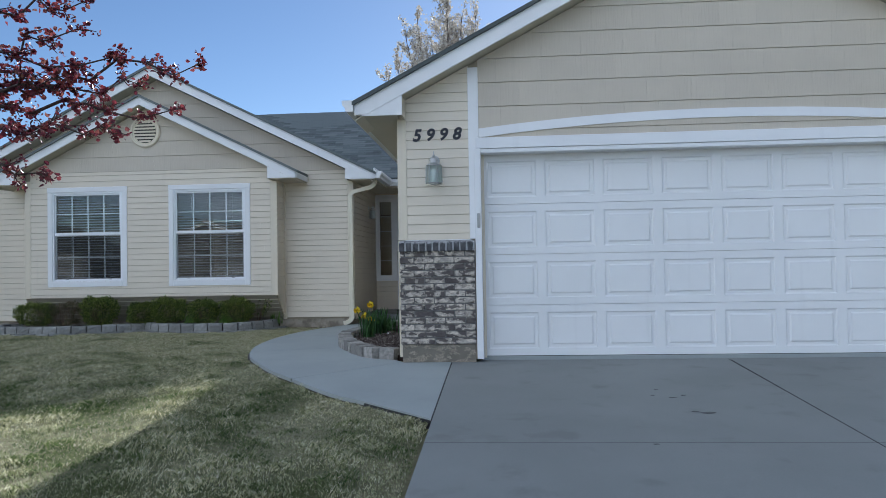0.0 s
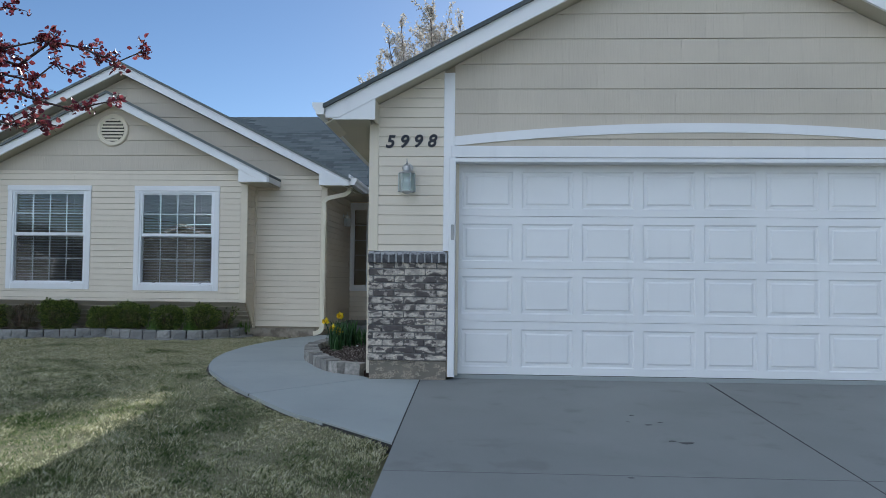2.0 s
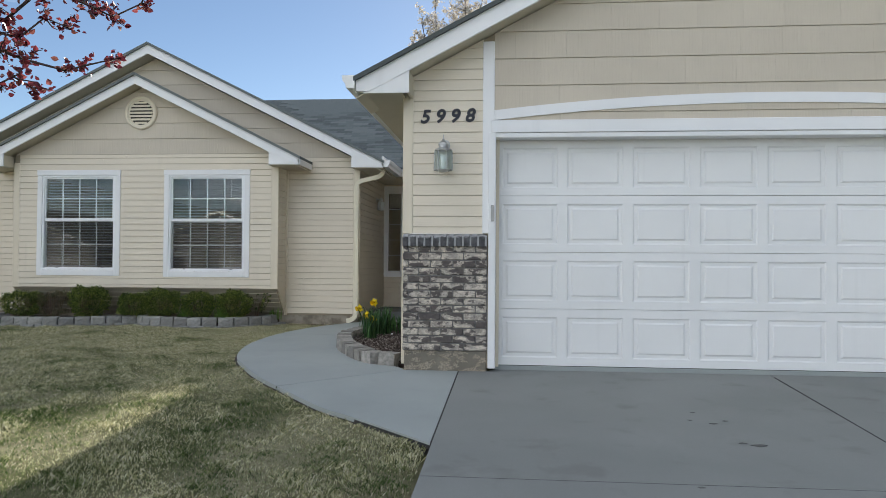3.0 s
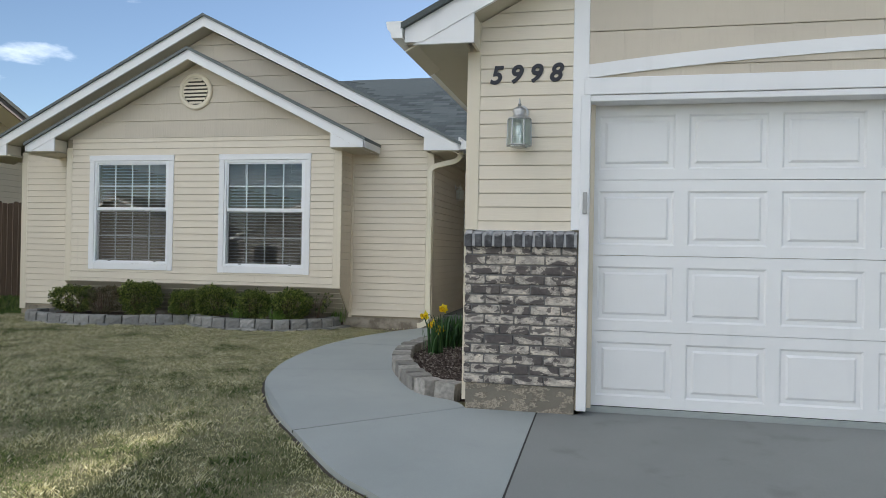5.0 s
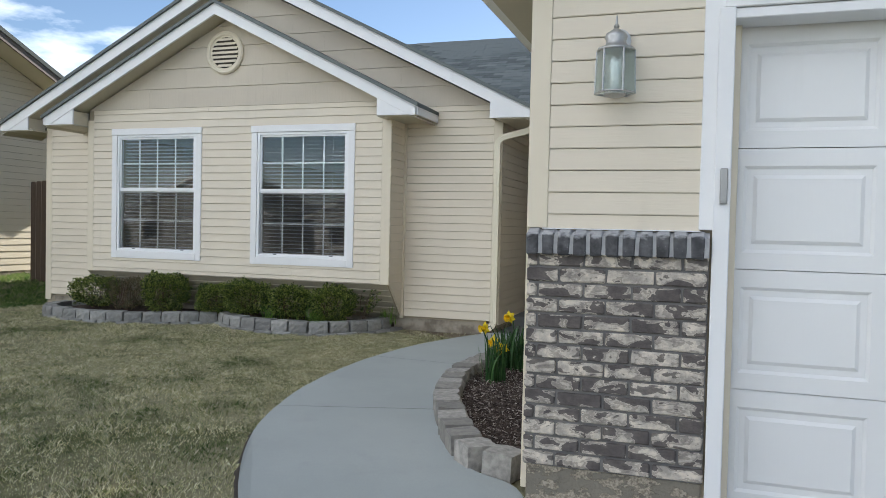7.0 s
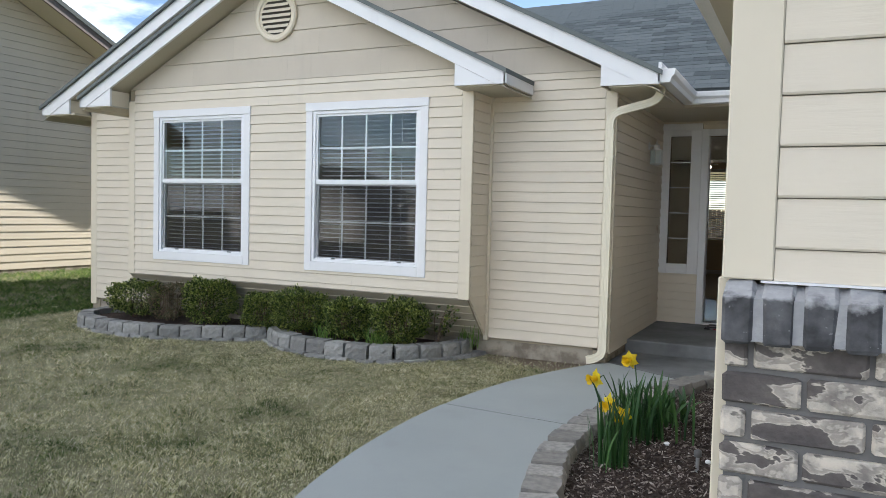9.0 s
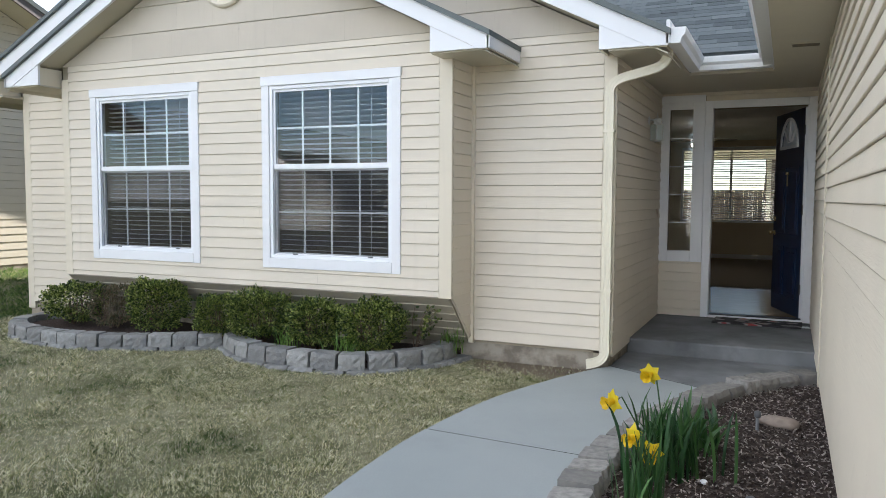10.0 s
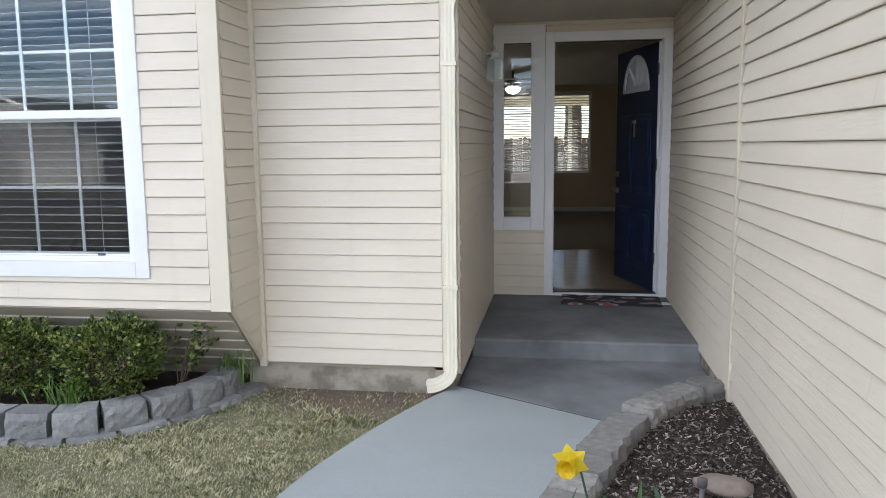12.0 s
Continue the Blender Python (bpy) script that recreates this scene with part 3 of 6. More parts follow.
def slab(name, pts, parent, top=0.0, thick=0.09, material=None):
    bm = bmesh.new()
    prism(bm, pts, lambda u, v, d: (u, v, ground_z(u, v) + top + d), -thick, 0)
    bmesh.ops.bevel(bm, geom=[e for e in bm.edges if all(abs(v.co.z - ground_z(v.co.x, v.co.y) - top) < 1e-4 for v in e.verts)], offset=0.003, segments=1, affect="EDGES")
    return part(name, bm, material or M_CONC, parent)


bm = bmesh.new()
prism(bm, [(0.48, -16), (6.9, -16), (6.9, 0.0), (0.48, 0.0)], lambda u, v, d: (u, v, ground_z(u, v) + d), -0.12, -0.014)
drive = structure("driveway", bm, M_JOINT, "smooth grey concrete driveway with control joints", "driveway")
for x0, x1 in ((0.485, 3.295), (3.305, 6.9)):
    for y0, y1 in ((-2.95, 0.12), (-6.2, -2.96), (-9.4, -6.21), (-12.8, -9.41), (-16, -12.81)):
        slab("concrete_slab", [(x0, y0), (x1, y0), (x1, y1), (x0, y1)] if not (x0 < 1 and y1 > 0) else [(x0, y0), (x1, y0), (x1, 0.12), (0.78, 0.12), (0.76, -0.005), (x0, -0.005)], drive, material=M_DRIVE)


def joint(parent, a, b, half=0.007):
    """A narrow strip of dark filler, just under the slabs' top."""
    (x0, y0), (x1, y1) = a, b
    l_ = math.hypot(x1 - x0, y1 - y0)
    ox, oy = -(y1 - y0) / l_ * half, (x1 - x0) / l_ * half
    bm_ = bmesh.new()
    prism(bm_, [(x0 + ox, y0 + oy), (x0 - ox, y0 - oy), (x1 - ox, y1 - oy), (x1 + ox, y1 + oy)], lambda u, v, d: (u, v, ground_z(u, v) + d), -0.02, -0.0025)
    part("joint_filler", bm_, M_JOINT, parent)


joint(drive, (3.30, -16), (3.30, -0.01))
joint(drive, (0.48, -2.33), (0.48, -0.02))
for y in (-2.955, -6.205, -9.405, -12.805):
    joint(drive, (0.49, y), (6.89, y))
LEFT = [(0.475, -2.35), (-0.12, -1.78), (-0.44, -1.5), (-0.9, -0.93), (-1.4, -0.27), (-1.83, 0.53), (-2.08, 1.3), (-2.21, 2.0), (-2.26, 2.7), (-2.25, 3.27), (-2.16, 4.0), (-2.03, 4.5), (-1.84, 5.03), (-1.62, 5.5)]
RIGHT = [(-0.03, 0.0), (-0.153, 0.2), (-0.43, 0.37), (-0.70, 0.83), (-1.04, 1.65), (-1.2, 2.33), (-1.22, 3.0), (-1.15, 3.5), (-1.05, 3.92), (-0.87, 4.5), (-0.69, 4.95), (-0.51, 5.24), (-0.31, 5.43), (-0.05, 5.56)]
bm = bmesh.new()
prism(bm, LEFT + [(-1.6, 6.4), (-0.03, 6.4)] + RIGHT[::-1] + [(0.475, -0.01)], lambda u, v, d: (u, v, ground_z(u, v) + d), -0.10, -0.014)
walkway = structure("walkway", bm, M_JOINT, "curved grey concrete front walk", "path")


def smooth_line(pts, n_):
    """Catmull-Rom through pts."""
    out = []
    P = [Vector(p) for p in ([pts[0]] + list(pts) + [pts[-1]])]
    for i in range(1, len(P) - 2):
        for k in range(n_):
            t = k / n_
            a, b_, c, d_ = P[i - 1], P[i], P[i + 1], P[i + 2]
            out.append(tuple(0.5 * ((2 * b_) + (c - a) * t + (2 * a - 5 * b_ + 4 * c - d_) * t * t + (3 * b_ - a - 3 * c + d_) * t ** 3)))
    out.append(tuple(pts[-1]))
    return out


ring = smooth_line(LEFT, 4) + [(-1.59, 6.4), (-0.04, 6.4)] + smooth_line(RIGHT, 4)[::-1] + [(0.475, -0.008)]
# control joints across the walk: a line each, as point and direction
JOINTS = [((-0.985, -0.83), (0.0, 0.03)), ((-1.9, 1.2), (-1.0, 1.5)), ((-2.233, 3.285), (-1.233, 3.215)), ((-1.62, 5.51), (-0.72, 4.98))]


def side(j, sign, off):
    (x0, y0), (x1, y1) = j
    nx_, ny_ = -(y1 - y0), x1 - x0
    l_ = math.hypot(nx_, ny_)
    nx_, ny_ = nx_ / l_, ny_ / l_
    c = nx_ * x0 + ny_ * y0
    return (sign * nx_, sign * ny_, sign * c - off)


for a_, b_ in JOINTS:
    joint(walkway, a_, b_)
# a worn strip of soil along the walk's lawn side, darkened for the edge shadow
edge_l = smooth_line(LEFT, 4)
bm = bmesh.new()
prev = None
for i, (x, y) in enumerate(edge_l):
    a_, b_ = edge_l[max(i - 1, 0)], edge_l[min(i + 1, len(edge_l) - 1)]
    tx, ty = b_[0] - a_[0], b_[1] - a_[1]
    l_ = math.hypot(tx, ty)
    w0 = 0.024 + 0.008 * math.sin(i * 2.3)
    ox, oy = x - ty / l_ * w0, y + tx / l_ * w0
    row = [bm.verts.new((x + ty / l_ * 0.01, y - tx / l_ * 0.01, lawn_z(x, y) - 0.004)), bm.verts.new(((x + ox) / 2, (y + oy) / 2, lawn_z(x, y) + 0.004)), bm.verts.new((ox, oy, lawn_z(ox, oy) + 0.002))]
    if prev:
        bm.faces.new((prev[0], prev[1], row[1], row[0]))
        bm.faces.new((prev[1], prev[2], row[2], row[1]))
    prev = row
structure("soil_edge", bm, plain("shadowed_edge_soil", (0.045, 0.035, 0.028), 0.95, size=60, depth=0.5, relief=0.6), "narrow strip of soil along the walk edge, darkened for its shadow", "soil")
for k in range(5):
    planes = ([side(JOINTS[k - 1], -1, 0.006)] if k else []) + ([side(JOINTS[k], 1, 0.006)] if k < 4 else [])
    pts = clip(ring, planes)
    if k == 0:
        pts = clip(pts, [(0, 1, 0.03)])
    clean = [p for i, p in enumerate(pts) if math.dist(p, pts[i - 1]) > 0.01]
    # last slab takes the porch tone, darkened for the shade of the entry
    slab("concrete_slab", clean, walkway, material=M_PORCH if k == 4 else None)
porch = structure("porch", one_box(WX1 + 0.002, GX0 - 0.001, 6.17, PORCH_Y + 0.03, -0.1, 0.098, 0.012), M_PORCH, "weathered grey concrete porch step, colour darkened for roof shade", "step")
M_CEIL = plain("ceiling_paint", (0.7, 0.68, 0.62), 0.8)
structure("ceiling", one_box(WX0, GX1, PORCH_Y + 0.02, BACK_Y, 2.63, 2.66), M_CEIL, "flat painted ceiling", "ceiling")
structure("ceiling_wing", one_box(WX0, WX1 - 0.02, WY + 0.02, PORCH_Y + 0.02, 2.625, 2.655), M_CEIL, "flat painted ceiling", "ceiling")
structure("ceiling_bay", one_box(BAY_X0, BAY_X1, BAY_Y + 0.02, WY + 0.02, 2.56, 2.59), M_CEIL, "flat painted ceiling over the bay", "ceiling")
structure("ceiling_garage", one_box(GX0 + 0.02, GX1, 0.15, PORCH_Y + 0.02, 2.625, 2.655), M_SHEATH, "unfinished garage ceiling", "ceiling")

# ---- brick pier ----
BX0, BX1, BZ0, BZ1 = -0.040, 0.745, 0.155, 1.130
pier = structure("brick_pier", one_box(BX0 + 0.006, BX1 - 0.006, -0.03, -0.002, BZ0, BZ1), M_MORTAR, "tumbled grey and cream brick veneer pier beside the garage door", "brickwork")
bz = (BZ1 - BZ0) / 14
rng = random.Random(4)
brick_meshes = {}


def brick_mesh(w_, h_, d_):
    key = (round(w_, 3), rng.randrange(4))
    if key not in brick_meshes:
        bm = one_box(0, w_, -d_, 0, 0, h_, 0.005)
        for v in bm.verts:
            v.co += Vector((rng.uniform(-1, 1) * 0.0025, rng.uniform(-1, 1) * 0.0018, rng.uniform(-1, 1) * 0.0022))
        me_ = bpy.data.meshes.new("brick")
        bm.to_mesh(me_)
        bm.free()
        me_.materials.append(M_BRICK)
        brick_meshes[key] = me_
    return brick_meshes[key]


for k in range(14):
    row = [0.042, 0.197, 0.198, 0.198, 0.098] if k % 2 else [0.139, 0.197, 0.198, 0.207]
    x = BX0
    for i, w_ in enumerate(row):
        if k == 0 and i == 2:
            x += 0.006
        ob = new("brick", brick_mesh(w_, bz - 0.011, 0.028))
        ob.parent = pier
        ob.location = (x, -0.012 - rng.uniform(0, 0.004), BZ0 + k * bz + 0.005)
        x += w_ + 0.011
for k in range(11):
    w_ = 0.779 / 11
    bm = one_box(BX0 - 0.004 + k * w_, BX0 - 0.004 + (k + 1) * w_ - 0.014, -0.072, -0.002, BZ1 - 0.014, BZ1 + 0.106, 0.007)
    for v in bm.verts:
        if v.co.y < -0.04 and v.co.z > BZ1 + 0.05:
            v.co.z -= 0.024
    for v in bm.verts:
        v.co += Vector((rng.uniform(-1, 1) * 0.002, rng.uniform(-1, 1) * 0.003, rng.uniform(-1, 1) * 0.003))
    part("cap_brick", bm, M_CAP, pier)
part("mortar_bed", prism(bmesh.new(), [(-0.066, BZ1 - 0.008), (-0.066, BZ1 + 0.074), (-0.001, BZ1 + 0.098), (-0.001, BZ1 - 0.008)], lambda u, v, d_: (d_, u, v), BX0 + 0.002, BX1 - 0.006), M_MORTAR2, pier)
part("footing", one_box(BX0 + 0.012, BX1 - 0.01, -0.02, 0.14, -0.2, BZ0, 0.006), M_SPALL, pier, "stained and spalled concrete footing")
part("corner_board", one_box(GX0 - 0.034, GX0 - 0.002, 0.03, 0.12, 0.02, 1.236, 0.003), M_TRIM_CREAM, g)
part("drip_strip", one_box(0.02, 0.70, -0.028, 0.0, 1.232, 1.2365), M_WHITE, f)

# ---- garage door ----
gd = thing("garage_door", "white raised-panel sectional garage door, closed", "garage door", (0.83, 0.165, 0.012))
DW, SH, PW = 4.84, 0.531, 0.605
for k in range(4):
    bm = one_box(0, DW, 0.0, 0.04, k * SH, (k + 1) * SH - 0.0025, 0.001)
    z0, z1 = k * SH, (k + 1) * SH - 0.004
    rails = [(0, DW, z0, z0 + 0.072), (0, DW, z1 - 0.075, z1)]
    for i in range(9):
        a = max(0, i * PW - 0.044)
        rails.append((a, min(DW, i * PW + 0.044), z0 + 0.072, z1 - 0.075))
    for i in range(8):
        # stamped bevel round each panel
        u0, u1, v0, v1 = i * PW + 0.044, (i + 1) * PW - 0.044, z0 + 0.072, z1 - 0.075
        o = [(u0, v0), (u1, v0), (u1, v1), (u0, v1)]
        inn = [(u0 + 0.014, v0 + 0.014), (u1 - 0.014, v0 + 0.014), (u1 - 0.014, v1 - 0.014), (u0 + 0.014, v1 - 0.014)]
        ov = [bm.verts.new((p, -0.011, q)) for p, q in o]
        iv = [bm.verts.new((p, -0.001, q)) for p, q in inn]
        for a in range(4):
            bm.faces.new((ov[a], ov[(a + 1) % 4], iv[(a + 1) % 4], iv[a]))
    for u0, u1, v0, v1 in rails:
        vs = [bm.verts.new((p, -0.011, q)) for p, q in ((u0, v0), (u1, v0), (u1, v1), (u0, v1))]
        bm.faces.new(vs)
    sec = part("door_section", bm, M_DOORW, gd)
    for i in range(8):
        u0, u1, v0, v1 = i * PW + 0.044 + 0.04, (i + 1) * PW - 0.044 - 0.04, z0 + 0.112, z1 - 0.115
        bm = bmesh.new()
        o = [bm.verts.new((p, -0.001, q)) for p, q in ((u0, v0), (u1, v0), (u1, v1), (u0, v1))]
        iv = [bm.verts.new((p, -0.010, q)) for p, q in ((u0 + 0.016, v0 + 0.016), (u1 - 0.016, v0 + 0.016), (u1 - 0.016, v1 - 0.016), (u0 + 0.016, v1 - 0.016))]
        for a in range(4):
            bm.faces.new((o[a], o[(a + 1) % 4], iv[(a + 1) % 4], iv[a]))
        bm.faces.new(iv)
        part("raised_panel", bm, M_DOORW, sec)
structure("garage_floor", one_box(0.80, 5.70, 0.122, 6.4, -0.15, 0.006), M_CONC, "smooth grey concrete garage floor", "floor")
part("bottom_seal", one_box(0.0, DW, -0.006, 0.04, -0.008, 0.0), M_DARK, gd, "black rubber seal")
plate = link_mesh("door_latch_plate", box(one_box(0, 0.03, -0.012, 0, 0, 0.15, 0.003), 0.006, 0.024, -0.02, -0.012, 0.01, 0.02), plain("weathered_zinc", (0.35, 0.35, 0.34), 0.5, 0.8))
plate.matrix_basis = pose(0.772, -0.046, 1.35)
tagged(plate, "small weathered metal plate fixed to white door jamb", "plate")

# ---- house numbers ----
M_BLACK = plain("black_metal", (0.012, 0.013, 0.02), 0.4, 0.3)


def text_mesh(body, size, depth, shear=0.0):
    cu = bpy.data.curves.new("lettering", "FONT")
    cu.body, cu.size, cu.extrude, cu.shear, cu.offset, cu.bevel_depth = body, size, depth, shear, 0.004, 0.0012
    tmp = bpy.data.objects.new("lettering", cu)
    scene.collection.objects.link(tmp)
    bpy.context.view_layer.update()
    me_ = bpy.data.meshes.new_from_object(tmp.evaluated_get(bpy.context.evaluated_depsgraph_get()))
    bpy.data.objects.remove(tmp)
    return me_


for ch, x in zip("5998", (0.108, 0.246, 0.384, 0.525)):
    me_ = text_mesh(ch, 0.172, 0.004, 0.22)
    me_.materials.clear()
    me_.materials.append(M_BLACK)
    ob = new("house_number", me_)
    ob.matrix_basis = pose(x, -0.024, 2.27 + (x - 0.1) * 0.02, 90, 0, 0)
    tagged(ob, "black metal house number digit %s fixed to cream siding" % ch, "house number", "house number digits")

# ---- lanterns ----
M_PEWTER = plain("weathered_pewter", (0.45, 0.45, 0.44), 0.42, 0.75, 40, 0.3)
n = Nodes("clear_bevelled_glass")
n.b.inputs["Transmission Weight"].default_value, n.b.inputs["IOR"].default_value = 1.0, 1.3
M_LGLASS = n.done((0.88, 0.96, 0.96), 0.32)
M_CANDLE = plain("candle_sleeve", (0.8, 0.8, 0.76), 0.5)


def lantern(name, at, turn, metal, size, label):
    """A six-sided wall lantern hanging before its back plate; the wall lies at +y."""
    t = thing(name, label, "wall light", at, turn=turn)
    s = size
    part("back_plate", lathe(bmesh.new(), [(0.03 * s, 0), (0.055 * s, 0.004 * s), (0.055 * s, 0.012 * s), (0.03 * s, 0.02 * s)], sides=16), metal, t).matrix_basis = pose(0, 0, 0.27 * s, 90)
    bm = tube(bmesh.new(), [(0, -0.01 * s, 0.27 * s), (0, -0.05 * s, 0.275 * s), (0, -0.085 * s, 0.26 * s), (0, -0.10 * s, 0.235 * s)], [0.016 * s, 0.012 * s, 0.012 * s, 0.014 * s])
    part("arm", bm, metal, t, smooth=True)
    c = (0, -0.11 * s, 0)
    part("cap", lathe(bmesh.new(), [(0.086 * s, 0.203 * s), (0.080 * s, 0.215 * s), (0.05 * s, 0.225 * s), (0.042 * s, 0.245 * s), (0.05 * s, 0.262 * s), (0.045 * s, 0.278 * s), (0.02 * s, 0.295 * s), (0.012 * s, 0.30 * s)], c, 12), metal, t, smooth=True)
    part("finial", lathe(bmesh.new(), [(0.008 * s, 0.30 * s), (0.013 * s, 0.312 * s), (0.006 * s, 0.322 * s), (0.004 * s, 0.35 * s), (0.001 * s, 0.362 * s)], c, 10), metal, t)
    ring = lambda r, z: [(c[0] + r * s * math.cos(math.radians(60 * k)), c[1] + r * s * math.sin(math.radians(60 * k)), z * s) for k in range(6)]
    lo, hi = ring(0.087, 0.02), ring(0.082, 0.205)
    for k in range(6):
        part("post", tube(bmesh.new(), [lo[k], hi[k]], 0.0045 * s, 6), metal, t)
        j = (k + 1) % 6
        mid = lambda a, b, q: tuple(a[i] + (b[i] - a[i]) * q for i in range(3))
        bm = bmesh.new()
        quad = [mid(lo[k], lo[j], 0.05), mid(lo[k], lo[j], 0.95), mid(hi[k], hi[j], 0.95), mid(hi[k], hi[j], 0.05)]
        vs = [bm.verts.new(q) for q in quad]
        vs2 = [bm.verts.new(((q[0] - c[0]) * 0.97 + c[0], (q[1] - c[1]) * 0.97 + c[1], q[2])) for q in quad]
        bm.faces.new(vs)
        bm.faces.new(vs2[::-1])
        for i in range(4):
            bm.faces.new((vs[i], vs2[i], vs2[(i + 1) % 4], vs[(i + 1) % 4]))
        part("glass_pane", bm, M_LGLASS, t).visible_shadow = False
        part("bottom_rail", tube(bmesh.new(), [lo[k], lo[j]], 0.005 * s, 6), metal, t)
    part("base", lathe(bmesh.new(), [(0.02 * s, 0.0), (0.05 * s, 0.012 * s), (0.05 * s, 0.02 * s), (0.02 * s, 0.024 * s)], c, 12), metal, t)
    part("candle", lathe(bmesh.new(), [(0.02 * s, 0.024 * s), (0.02 * s, 0.10 * s), (0.03 * s, 0.13 * s), (0.022 * s, 0.165 * s), (0.004 * s, 0.18 * s)], c, 12), M_CANDLE, t, smooth=True)
    return t


lantern("wall_lantern", (0.337, -0.018, 1.795), 0, M_PEWTER, 0.97, "weathered pewter six-sided lantern with clear glass panes")
lantern("porch_lantern", (WX1 + 0.018, 6.95, 1.93), 90, plain("white_lantern_metal", (0.75, 0.75, 0.72), 0.4), 0.8, "small white lantern on the entry siding")

# ---- gable vent ----
vent = thing("gable_vent", "round cream louvred gable vent", "vent", (-5.18, BAY_Y - 0.018, 3.42))
R = 0.275
bm = bmesh.new()
prof = [(R, 0.0), (R, 0.03), (R - 0.02, 0.042), (R - 0.05, 0.036), (R - 0.055, 0.022), (R - 0.075, 0.02), (R - 0.08, 0.0)]
rings = [[bm.verts.new((r * math.cos(k * math.tau / 40), -d_, r * math.sin(k * math.tau / 40))) for k in range(40)] for r, d_ in prof]
for q, s in zip(rings, rings[1:]):
    for k in range(40):
        bm.faces.new((q[k], q[(k + 1) % 40], s[(k + 1) % 40], s[k]))
part("ring", bm, M_TRIM_CREAM, vent, smooth=False)
bm = bmesh.new()
vs = [bm.verts.new((0.2 * math.cos(k * math.tau / 32), -0.012, 0.2 * math.sin(k * math.tau / 32))) for k in range(32)]
bm.faces.new(vs)
part("backing", bm, plain("dark_vent_mesh", (0.07, 0.062, 0.05), 0.9), vent)
for k in range(7):
    z = -0.168 + k * 0.056
    h = math.sqrt(max(0.01, 0.198 ** 2 - z * z))
    bm = bmesh.new()
    prism(bm, [(-0.014, z + 0.021), (-0.036, z - 0.010), (-0.036, z - 0.017), (-0.014, z + 0.014)], lambda u, v, d_: (d_, u, v), -h, h)
    part("louvre", bm, M_TRIM_CREAM, vent)

# ---- windows ----
n = Nodes("window_glass")
n.b.inputs["Transmission Weight"].default_value, n.b.inputs["IOR"].default_value = 1.0, 1.5
M_GLASS = n.done((0.93, 0.96, 0.95), 0.0)
M_SCREEN = plain("dark_bug_screen_frame", (0.1, 0.1, 0.1), 0.6)
M_SLAT = plain("white_blind_slat", (0.66, 0.67, 0.68), 0.5, depth=0.04)


n = Nodes("insect_screen")
n.b.inputs["Alpha"].default_value = 0.22
M_MESH = n.done((0.03, 0.03, 0.032), 0.8)


